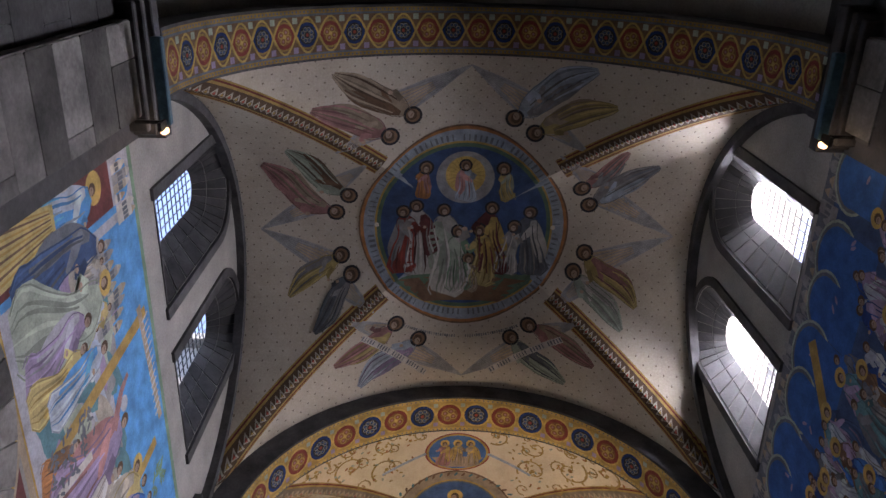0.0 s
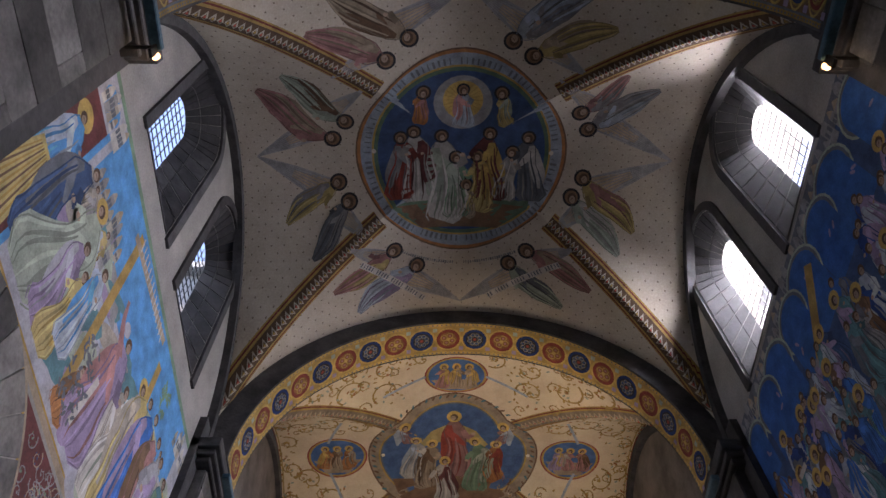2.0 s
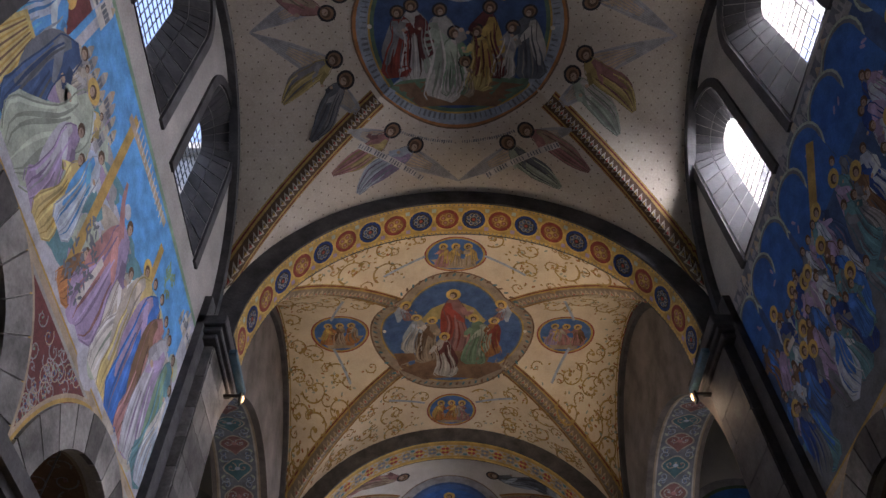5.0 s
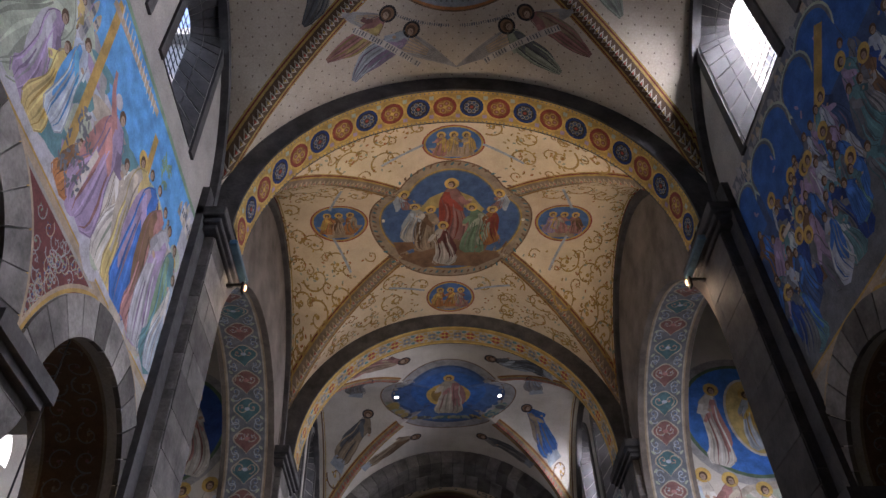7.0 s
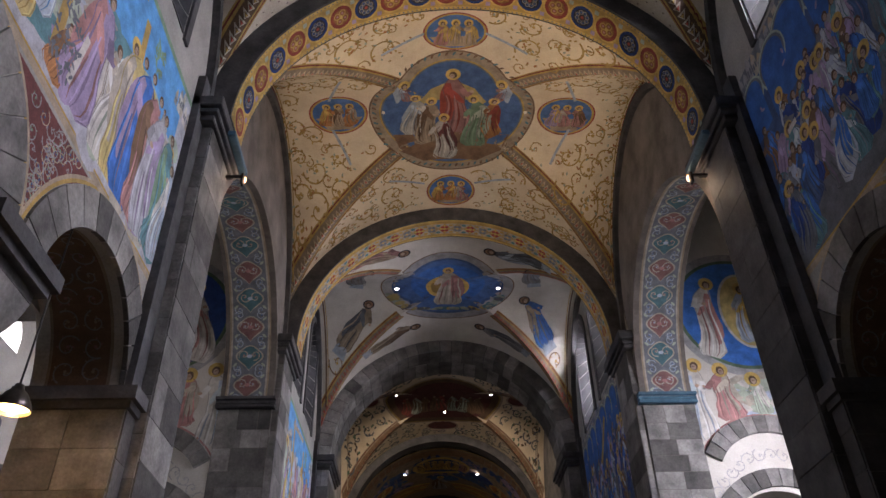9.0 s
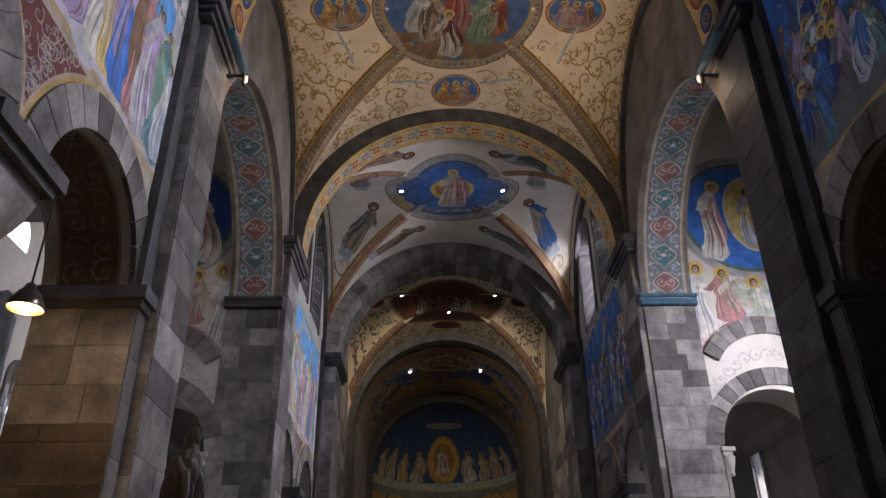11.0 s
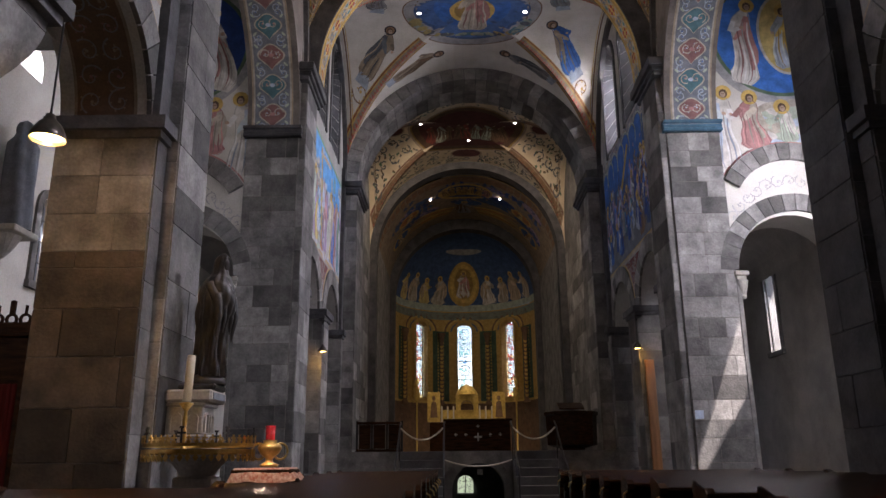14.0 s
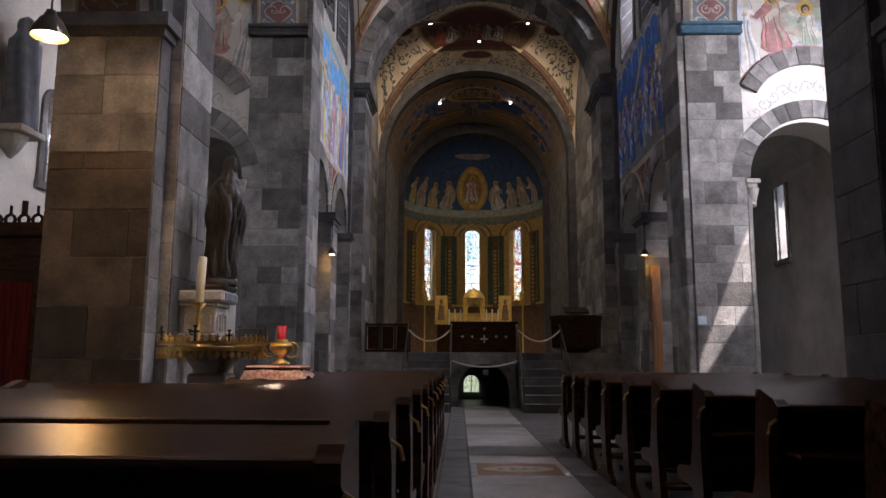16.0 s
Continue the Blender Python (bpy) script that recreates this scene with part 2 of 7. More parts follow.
# ---- more materials ----
def paint(name, c, spread=0.28, scale=5.0):
    return mat("paint_" + name, tuple(v * (1 - spread) for v in c), tuple(min(0.9, v * (1 + spread)) for v in c), scale, 0.85, bump=0.04, fine=60)


BASE = dict(bluegrey=(0.065, 0.15, 0.38),dusk=(0.055, 0.11, 0.25),lavender=(0.48, 0.49, 0.55),
    blue=(0.05, 0.19, 0.60), deep=(0.025, 0.075, 0.30), sky=(0.11, 0.37, 0.80), pale=(0.47, 0.55, 0.66), white=(0.62, 0.60, 0.56),
    cream=(0.62, 0.54, 0.42), ochre=(0.50, 0.33, 0.10), gold=(0.62, 0.43, 0.13), yellow=(0.60, 0.48, 0.20), brown=(0.20, 0.12, 0.07),
    red=(0.34, 0.07, 0.05), rose=(0.45, 0.23, 0.22), maroon=(0.17, 0.05, 0.05), violet=(0.37, 0.29, 0.46), green=(0.20, 0.33, 0.22),
    sage=(0.42, 0.49, 0.40), grey=(0.33, 0.33, 0.34), slate=(0.16, 0.18, 0.21), black=(0.03, 0.03, 0.035), skin=(0.50, 0.36, 0.27),
    tan=(0.45, 0.36, 0.26), teal=(0.12, 0.28, 0.33), beige=(0.46, 0.42, 0.35), orange=(0.50, 0.22, 0.08))
COL = {k: paint(k, c) for k, c in BASE.items()}


def dotted(m):
    """Rows of small painted dots on the cream vault."""
    nt = m.node_tree
    b = nt.nodes["Principled BSDF"]
    src = b.inputs["Base Color"].links[0].from_socket
    geo = nt.nodes.new("ShaderNodeNewGeometry")
    sep = nt.nodes.new("ShaderNodeSeparateXYZ")
    nt.links.new(geo.outputs["Position"], sep.inputs[0])

    def m2(op, a, bb=None, cc=None):
        n = nt.nodes.new("ShaderNodeMath")
        n.operation = op
        for i, v in enumerate((a, bb, cc)):
            if v is None:
                continue
            if isinstance(v, (int, float)):
                n.inputs[i].default_value = v
            else:
                nt.links.new(v, n.inputs[i])
        return n.outputs[0]
    per = 0.19
    u = m2("DIVIDE", m2("ADD", sep.outputs[0], sep.outputs[1]), per)
    v = m2("DIVIDE", m2("SUBTRACT", sep.outputs[0], sep.outputs[1]), per)
    du = m2("SUBTRACT", m2("FRACT", u), 0.5)
    dv = m2("SUBTRACT", m2("FRACT", v), 0.5)
    r = m2("SQRT", m2("ADD", m2("MULTIPLY", du, du), m2("MULTIPLY", dv, dv)))
    fac = m2("MULTIPLY", m2("LESS_THAN", r, 0.085), 0.75)
    mix = nt.nodes.new("ShaderNodeMixRGB")
    mix.inputs[2].default_value = (0.14, 0.10, 0.07, 1)
    nt.links.new(fac, mix.inputs[0])
    nt.links.new(src, mix.inputs[1])
    nt.links.new(mix.outputs[0], b.inputs["Base Color"])


dotted(CREAM)
LEAD = mat("lead", (0.03, 0.03, 0.03), (0.07, 0.07, 0.07), 8, 0.6)
IRON = mat("black_iron", (0.012, 0.012, 0.013), (0.04, 0.04, 0.04), 8, 0.45, metal=0.4)
BRASS = mat("brass", (0.45, 0.28, 0.08), (0.7, 0.48, 0.18), 9, 0.28, metal=1.0, bump=0.05)
BRONZE = mat("dark_carved_wood", (0.012, 0.011, 0.010), (0.055, 0.048, 0.042), 5, 0.4, bump=0.2, fine=25)
WAX = mat("wax", (0.66, 0.62, 0.5), (0.78, 0.74, 0.64), 4, 0.5, bump=0.02)
LIMESTONE = mat("pale_limestone", (0.33, 0.31, 0.28), (0.52, 0.5, 0.46), 3, 0.8, bump=0.15)
CLOTH = mat("red_embroidered_cloth", (0.36, 0.09, 0.05), (0.7, 0.52, 0.4), 34, 0.85, bump=0.2)
REDGLASS = mat("red_glass", (0.2, 0.004, 0.008), (0.3, 0.01, 0.014), 5, 0.1, bump=0)
CURTAIN = mat("red_curtain", (0.10, 0.008, 0.008), (0.2, 0.02, 0.02), 4, 0.9, bump=0.1, stretch=(12, 12, 0.4))
ENAMEL = mat("lamp_shade_metal", (0.05, 0.045, 0.04), (0.11, 0.10, 0.09), 8, 0.3, metal=0.6, bump=0.02)
PENDANT_BULB = glow("lit_pendant_bulb", (1.0, 0.6, 0.16), 7)
BULB = glow("lit_bulb", (1.0, 0.6, 0.24), 1.3)
SPOT = glow("lit_spot_lens", (1.0, 0.96, 0.9), 6)
BLUEPAINT = mat("blue_painted_moulding", (0.035, 0.10, 0.16), (0.08, 0.19, 0.27), 5, 0.5, bump=0.05)
# orange of the lamplight on the far pier's west face, put into a colour
LAMP_GLOW_PAINT = mat("orange_wood_panel", (0.17, 0.075, 0.022), (0.30, 0.14, 0.045), 2, 0.45, bump=0.05, stretch=(8, 8, 1))

# ---- structure ----
thing("floor", Geo().box(-7, 7, -7, 37, -0.3, 0.0).mesh("floor"), FLOORDARK, "dark stone slab floor of the nave and aisles", "floor", kind="structure")


def vault(i, material, label):
    y0, y1 = BAYS[i]
    n = 48
    vs, fs = [], []
    for a in range(n + 1):
        x = W * math.sin(math.pi / 2 * (2 * a / n - 1))
        for b in range(n + 1):
            y = (y0 + y1) / 2 + (y1 - y0) / 2 * math.sin(math.pi / 2 * (2 * b / n - 1))
            vs.append((x, y, vault_z(i, x, y)))
    w = n + 1
    for a in range(n):
        for b in range(n):
            p, q, r, s = a * w + b, (a + 1) * w + b, (a + 1) * w + b + 1, a * w + b + 1
            # split each cell along the groin
            if (a < n / 2) == (b < n / 2):
                fs += [(p, r, q), (p, s, r)]
            else:
                fs += [(p, s, q), (q, s, r)]
    return thing("ceiling_%d" % (i + 1), mesh_of("vault", vs, fs), material, label, "vault", kind="structure")


VAULTS = [vault(0, CREAM, "cream groin vault painted with small dots"),
          vault(1, GOLDVAULT, "cream groin vault painted with gold foliage scrolls"),
          vault(2, WHITEPLASTER, "white plastered groin vault with painted figures"),
          vault(3, GOLDVAULT, "dim groin vault painted with foliage above the choir steps")]
# the two thin eaves over the south windows are unseen, added to block sun
thing("ceiling_roof", Geo().box(-3.9, 3.9, -7, 37, 13.2, 13.4).box(-7, -3.9, 7.0, 13.7, 13.2, 13.4).box(3.9, 7, 7.0, 13.7, 13.2, 13.4).box(3.86, 4.95, -1, 7.15, 11.62, 11.75).box(3.86, 4.95, 13.6, 20.3, 11.62, 11.75).mesh("roof"), PLASTER, "closed roof above the vaults, with added eaves that block the sun", "ceiling", kind="structure")
# the west end behind the walk
rows = [[(W * math.cos(math.pi * j / 24), y, ZS + RV * math.sin(math.pi * j / 24)) for j in range(25)] for y in (-6.5, 0.95)]
thing("ceiling_west", Geo().sheet(rows).mesh("vault"), PLASTER, "plain plastered vault at the west end", "vault", kind="structure")
thing("wall_west", Geo().box(-7, 7, -7, -6.5, 0, 13.2).mesh("wall"), PLASTER, "plain plastered west wall", "wall", kind="structure")

ARCHES = []
for k, (a, b) in enumerate([(0.92, 1.52), (6.91, 7.53), (12.97, 13.58)]):
    ARCHES.append(thing("arch_%d" % (k + 1), ring("y", a - 0.02, b + 0.02, 0, ZA, RA + 0.012, RA + 0.42, n=64).mesh("arch"), DARKSTONE, "dark stone transverse arch with a painted soffit", "arch", kind="structure"))
ARCHES.append(thing("arch_4", ring("y", 18.95, 20.35, 0, ZA, RA, RA + 0.36, n=48).mesh("arch"), DARKSTONE, "deep grey stone arch in front of the choir", "arch", kind="structure"))


def lattice(h, w):
    """Lead bars of a round-headed light, in its own plane (y, z), base at 0."""
    g = Geo()
    r = w / 2
    for i in range(1, 5):
        y = -r + w * i / 5
        top = h - r + math.sqrt(max(0, r * r - y * y))
        g.box(-0.006, 0.006, y - 0.005, y + 0.005, 0, top)
    z = 0.14
    while z < h - 0.05:
        half = r if z < h - r else math.sqrt(max(0.0, r * r - (z - h + r) ** 2))
        g.box(-0.007, 0.007, -half, half, z - 0.004, z + 0.004)
        z += 0.155
    return g


def splay(side, o):
    """Stone lining of a window's splay, block by block."""
    a, b, s, sp, ab, bb, sb, spb = o
    path = []
    for i in range(6):
        path.append((0, s + (sp - s) * i / 6, sb + (spb - sb) * i / 6))
    for i in range(13):
        path.append((1, math.pi * i / 12, 0))
    out = []

    def pts(k):
        m, r, mb, rb = (a + b) / 2, (b - a) / 2 - 0.012, (ab + bb) / 2, (bb - ab) / 2 - 0.012
        if k <= 6:
            t = k / 6
            return (m - r, s + (sp - s) * t), (mb - rb, sb + (spb - sb) * t)
        if k <= 18:
            t = math.pi * (k - 6) / 12
            return (m - r * math.cos(t), sp + r * math.sin(t)), (mb - rb * math.cos(t), spb + rb * math.sin(t))
        t = 1 - (k - 18) / 6
        return (m + r, s + (sp - s) * t), (mb + rb, sb + (spb - sb) * t)
    for k in range(24):
        (f0, f1), (g0, g1) = (pts(k), pts(k + 1))[0], (pts(k), pts(k + 1))[1]
        # two blocks in the depth of the splay
        for d0, d1 in ((0.0, 0.55), (0.57, 0.97)):
            def at(pf, pb, d, lift):
                x = side * (W + (3.85 - W) * d)
                y, z = pf[0] + (pb[0] - pf[0]) * d, pf[1] + (pb[1] - pf[1]) * d
                cy, cz = (a + b) / 2, min(max(z, s), sp)
                n = math.hypot(y - cy, z - cz) or 1
                return (x, y - (y - cy) / n * lift, z - (z - cz) / n * lift)
            g = Geo()
            e = 0.012
            p00, p01 = pts(k + e * 3), pts(k + 1 - e * 3)
            g.hexa([at(p00[0], p00[1], d0, 0), at(p01[0], p01[1], d0, 0), at(p01[0], p01[1], d1, 0), at(p00[0], p00[1], d1, 0),
                    at(p00[0], p00[1], d0, 0.014), at(p01[0], p01[1], d0, 0.014), at(p01[0], p01[1], d1, 0.014), at(p00[0], p00[1], d1, 0.014)])
            out.append(g)
    return out


def clerestory_window(side, o, number):
    a, b, s, sp, ab, bb, sb, spb = o
    h = spb + (bb - ab) / 2 - sb
    lat = lattice(h, bb - ab)
    win = thing("window_%d" % number, lat.mesh("lead_bars"), LEAD, "round-headed leaded window in a deep stone splay", "window", kind="structure")
    win.location = (side * 3.86, (ab + bb) / 2, sb)
    inv = Matrix.Translation(win.location).inverted()
    for g in splay(side, o):
        blk = part("stone", g, DARKSTONE, win)
        blk.matrix_parent_inverse = inv
    # sloping sill
    sill = Geo().hexa([(side * (W - 0.01), a, s), (side * (W - 0.01), b, s), (side * 3.84, bb, sb), (side * 3.84, ab, sb),
                       (side * (W - 0.01), a, s + 0.03), (side * (W - 0.01), b, s + 0.03), (side * 3.84, bb, sb + 0.03), (side * 3.84, ab, sb + 0.03)])
    sl = part("window_sill", sill, DARKSTONE, win, "sloping grey stone sill")
    sl.matrix_parent_inverse = inv
    # dark moulding round the opening
    m, r = (a + b) / 2, (b - a) / 2
    f0, f1 = side * (W - 0.035), side * (W + 0.02)
    fr = ring("x", f0, f1, m, sp, r, r + 0.13, n=20)
    x0, x1 = sorted((f0, f1))
    fr.box(x0, x1, a - 0.13, a, s - 0.05, sp).box(x0, x1, b, b + 0.13, s - 0.05, sp)
    ob = part("window_frame", fr, DARKSTONE, win, "dark stone moulding")
    ob.matrix_parent_inverse = inv
    return win


def arcade_column(side):
    """A round column with base and cushion capital between two arcade arches."""
    x, y = side * (S + WO) / 2, 4.225
    g = Geo().box(x - 0.4, x + 0.4, y - 0.38, y + 0.38, 0, 0.25, 0.02)
    g.lathe([(0.37, 0.25), (0.38, 0.32), (0.31, 0.4), (0.27, 0.44), (0.26, 1.5), (0.25, 3.3), (0.28, 3.34), (0.28, 3.4), (0.25, 3.42)], x, y, 0, 28)
    rows = []
    for i in range(9):                                 # from the round neck to the square block
        t = i / 8
        row = []
        for k in range(33):
            a = 2 * math.pi * k / 32
            c, s_ = math.cos(a), math.sin(a)
            q = 1 / max(abs(c), abs(s_))
            w = math.sin(t * math.pi / 2)
            row.append((x + c * (0.25 + (0.45 * q - 0.25) * w), y + s_ * (0.25 + (0.375 * q - 0.25) * w), 3.42 + 0.63 * t))
        rows.append(row)
    return g.sheet(rows).box(x - 0.45, x + 0.45, y - 0.37, y + 0.37, 3.97, 4.05)


number = 0
WALLS = {}
for side in (-1, 1):
    s = "north" if side < 0 else "south"
    for k, off in enumerate((0.0, 12.1)):
        ya, yb = 0.9 + off, 7.2 + off
        for j, (p0, p1) in enumerate(((ya - (6 if k == 0 else 0), 1.9 + off), (3.85 + off, 4.6 + off), (6.55 + off, yb + 0.4))):
            x0, x1 = sorted((side * S, side * WO))
            WALLS[(side, "pier", k, j)] = thing("wall_%s_pier_%d" % (s, 3 * k + j + 1), (arcade_column(side) if (k, j) == (0, 1) else Geo().box(x0, x1, p0, p1, 0, 4.05)).mesh("arcade_pier"), STONE if (k, j) == (0, 1) else JOINT, "round stone column with a cushion capital" if (k, j) == (0, 1) else "squared stone pier of the nave arcade", "pier", kind="structure")
            # impost moulding
            if not (k == 0 and j == 0):
                im = Geo().box(x0 - 0.05, x1 + 0.05, p0 - 0.05, p1 + (0.05 if j < 2 else -0.3), 4.05, 4.12).box(x0 - 0.1, x1 + 0.1, p0 - 0.1, p1 + (0.1 if j < 2 else -0.3), 4.12, 4.25)
                thing("trim_impost_%s_%d" % (s, 3 * k + j + 1), im.mesh("impost"), DARKSTONE, "dark stone impost moulding", "impost", kind="structure")
        wins = [(2.65 + off, 3.9 + off, 8.5, 10.63, 3.0 + off, 3.58 + off, 9.25, 10.66), (4.57 + off, 5.85 + off, 8.5, 10.58, 5.05 + off, 5.63 + off, 9.25, 10.66)]
        thing("wall_%s_%d" % (s, 2 * k + 1), arch_wall("x", side * W, side * 3.85, ya, yb, 7.0, 13.2, wins).mesh("wall"), PLASTER, "plastered clerestory wall with deep window splays", "wall", kind="structure")
        lo = arch_wall("x", side * W, side * WO, ya, yb, 4.05, 7.0, [(1.9 + off, 3.85 + off, 4.05, 4.2), (4.6 + off, 6.55 + off, 4.05, 4.2)], 24)
        WALLS[(side, "low", k)] = thing("wall_%s_%d" % (s, 2 * k + 2), lo.mesh("wall"), PLASTER, "plastered wall above the arcade arches", "wall", kind="structure")
        for o in wins:
            number += 1
            clerestory_window(side, o, number)
        # wall rib under the vault
        y0, y1 = BAYS[0 if k == 0 else 2]
        yc, hy = (y0 + y1) / 2, (y1 - y0) / 2
        g = Geo()
        N = 40
        for i in range(N):
            pr = []
            for t in (math.pi * i / N, math.pi * (i + 1) / N):
                for rr in (1.0, 0.955):
                    pr.append((yc - hy * rr * math.cos(t), ZS + RV * rr * math.sin(t)))
            xa, xb = side * (W - 0.11), side * (W + 0.02)
            o1, i1, o2, i2 = pr
            g.hexa([(xa, *i1), (xa, *i2), (xb, *i2), (xb, *i1), (xa, *o1), (xa, *o2), (xb, *o2), (xb, *o1)])
        thing("trim_rib_%s_%d" % (s, k + 1), g.mesh("rib"), DARKSTONE, "dark stone wall rib under the vault", "rib", kind="structure")

# dark ribs under the crossing vault
for side in (-1, 1):
    y0, y1 = BAYS[1]
    yc, hy = (y0 + y1) / 2, (y1 - y0) / 2
    g = Geo()
    for i in range(40):
        pr = [(yc - hy * rr * math.cos(t), ZS + RV * rr * math.sin(t)) for t in (math.pi * i / 40, math.pi * (i + 1) / 40) for rr in (0.985, 0.94)]
        xa, xb = side * (S - 0.09), side * (S + 0.02)
        o1, i1, o2, i2 = pr
        g.hexa([(xa, *i1), (xa, *i2), (xb, *i2), (xb, *i1), (xa, *o1), (xa, *o2), (xb, *o2), (xb, *o1)])
    thing("trim_rib_crossing_%s" % ("north" if side < 0 else "south"), g.mesh("rib"), DARKSTONE, "dark stone wall rib under the crossing vault", "rib", kind="structure")

# pilasters with imposts
for side in (-1, 1):
    for k, (a, b) in enumerate([(0.8, 1.64), (6.8, 7.64), (12.75, 13.75), (18.95, 20.35)]):
        p = P if k < 3 else 3.06
        x0, x1 = sorted((side * (p + 0.012), side * (W + 0.1)))
        WALLS[(side, "pil", k)] = thing("pilaster_%s_%d" % ("north" if side < 0 else "south", k + 1), Geo().box(x0, x1, a, b, 0, ZA).mesh("pilaster"), JOINT, "tall grey stone pilaster on the nave pier", "pilaster", kind="structure")
        # strip beside the pilaster
        x0, x1 = sorted((side * S, side * (W + 0.1)))
        thing("strip_%s_%d" % ("north" if side < 0 else "south", k + 1), Geo().box(x0, x1, *((a - 0.25, a) if k % 2 else (b, b + 0.25)), 4.25, 8.6).mesh("strip"), DARKSTONE, "narrow dark stone strip beside the pilaster", "pilaster", kind="structure")
        im = Geo()
        for i, (d, za, zb) in enumerate(((0.05, 7.92, 8.0), (0.10, 8.0, 8.08), (0.15, 8.08, 8.24))):
            x0, x1 = sorted((side * (p - d), side * (W + 0.05)))
            im.box(x0, x1, a - d - 0.1, b + d + 0.1, za, zb, 0.012)
        thing("trim_capital_%s_%d" % ("north" if side < 0 else "south", k + 1), im.mesh("capital"), DARKSTONE, "dark moulded stone impost of the transverse arch", "impost", kind="structure")

# crossing bay: tall arches to the transepts
for side in (-1, 1):
    s = "north" if side < 0 else "south"
    WALLS[(side, "cross")] = thing("wall_%s_5" % s, arch_wall("x", side * S, side * WO, 7.6, 12.95, 0, 13.2, [(7.9, 12.72, 0, 7.0)], 32).mesh("wall"), SHADED_PLASTER, "dim plastered wall with a tall painted arch open to the transept", "wall", kind="structure")
    op = (4.36, 6.39, 0, 4.2)
    if side < 0:
        op = (-6.39, -4.36, 0, 4.2)
    lo, hi = sorted((side * WO, side * 6.4))
    WALLS[(side, "east")] = thing("wall_%s_6" % s, arch_wall("y", 12.75, 13.5, lo, hi, 0, 13.2, [op], 32).mesh("wall"), WHITEPLASTER, "painted east wall of the transept with a round arch", "wall", kind="structure")
    # outer walls of the aisles and transepts
    ops = [(16.05, 16.55, 3.3, 5.0), (9.2, 10.4, 7.4, 9.2)] if side > 0 else [(8.7, 9.35, 6.15, 6.3), (9.75, 10.05, 3.45, 4.5)]
    if side > 0:
        ops = sorted(ops)
        wall = arch_wall("x", 6.4, 6.8, 7.2, 10.6, 0, 13.2, [(9.2, 10.4, 5.7, 7.5)]).box(6.4, 6.8, -6.5, 7.2, 0, 5.9)
        thing("wall_south_7", wall.mesh("wall"), WHITEPLASTER, "white plastered outer wall with a window", "wall", kind="structure")
        # unseen wall piece; its high slanted slot is cut to shape the sunbeam
        g = Geo().box(6.4, 6.46, 10.6, 11.1, 0, 13.2).box(6.4, 6.46, 11.66, 11.9, 0, 13.2).box(6.4, 6.46, 11.1, 11.66, 8.74, 13.2)
        g.hexa([(6.4, 11.1, 0), (6.46, 11.1, 0), (6.46, 11.66, 0), (6.4, 11.66, 0), (6.4, 11.1, 8.45), (6.46, 11.1, 8.45), (6.46, 11.66, 7.35), (6.4, 11.66, 7.35)])
        thing("wall_south_8", g.mesh("wall"), WHITEPLASTER, "white plastered wall with a small high light", "wall", kind="structure")
        wall = arch_wall("x", 6.4, 6.8, 11.9, 20.3, 0, 5.9, [(16.05, 16.55, 3.3, 5.0)]).box(6.4, 6.8, 11.9, 13.5, 5.9, 13.2)
        thing("wall_south_9", wall.mesh("wall"), PLASTER, "white plastered aisle wall with a narrow window", "wall", kind="structure")
    else:
        wall = arch_wall("x", -6.2, -6.6, 7.2, 13.5, 0, 13.2, ops).box(-6.6, -6.2, -6.5, 7.2, 0, 5.9).box(-6.6, -6.2, 13.5, 20.3, 0, 5.9)
        thing("wall_north_7", wall.mesh("wall"), WHITEPLASTER, "white plastered outer wall of the north aisle", "wall", kind="structure")
    # leaded light of the narrow aisle window
    if side > 0:
        lat = thing("window_9", lattice(1.95, 0.5).mesh("lead_bars"), LEAD, "narrow round-headed leaded aisle window", "window", kind="structure")
        lat.location = (6.62, 16.3, 3.3)
        fr = ring("x", 6.36, 6.43, 16.3, 5.0, 0.25, 0.37, n=16).box(6.36, 6.43, 15.93, 16.05, 3.3, 5.0).box(6.36, 6.43, 16.55, 16.67, 3.3, 5.0).box(6.33, 6.43, 15.9, 16.7, 3.2, 3.3)
        fo = part("window_frame", fr, STONE, lat, "grey stone surround")
        fo.matrix_parent_inverse = Matrix.Translation(lat.location).inverted()
    # aisle vaults
    lo, hi = sorted((side * WO, side * 6.4))
    for k, (ya, yb) in enumerate(((-6.5, 7.4), (13.5, 20.3))):
        xm = side * (WO + 6.3) / 2
        rows = [[(xm + 1.05 * math.cos(math.pi * j / 16), y, 4.9 + 0.85 * math.sin(math.pi * j / 16)) for j in range(17)] for y in (ya, yb)]
        thing("ceiling_aisle_%s_%d" % (s, k + 1), Geo().sheet(rows).box(lo, hi, ya, yb, 5.78, 5.9).mesh("aisle_vault"), PLASTER, "dim plastered aisle vault", "vault", kind="structure")
    thing("wall_%s_10" % s, Geo().box(lo, hi, 7.2, 7.6, 5.62 if side < 0 else 5.0, 13.2).mesh("wall"), PLASTER, "west wall of the transept above the aisle", "wall", kind="structure")

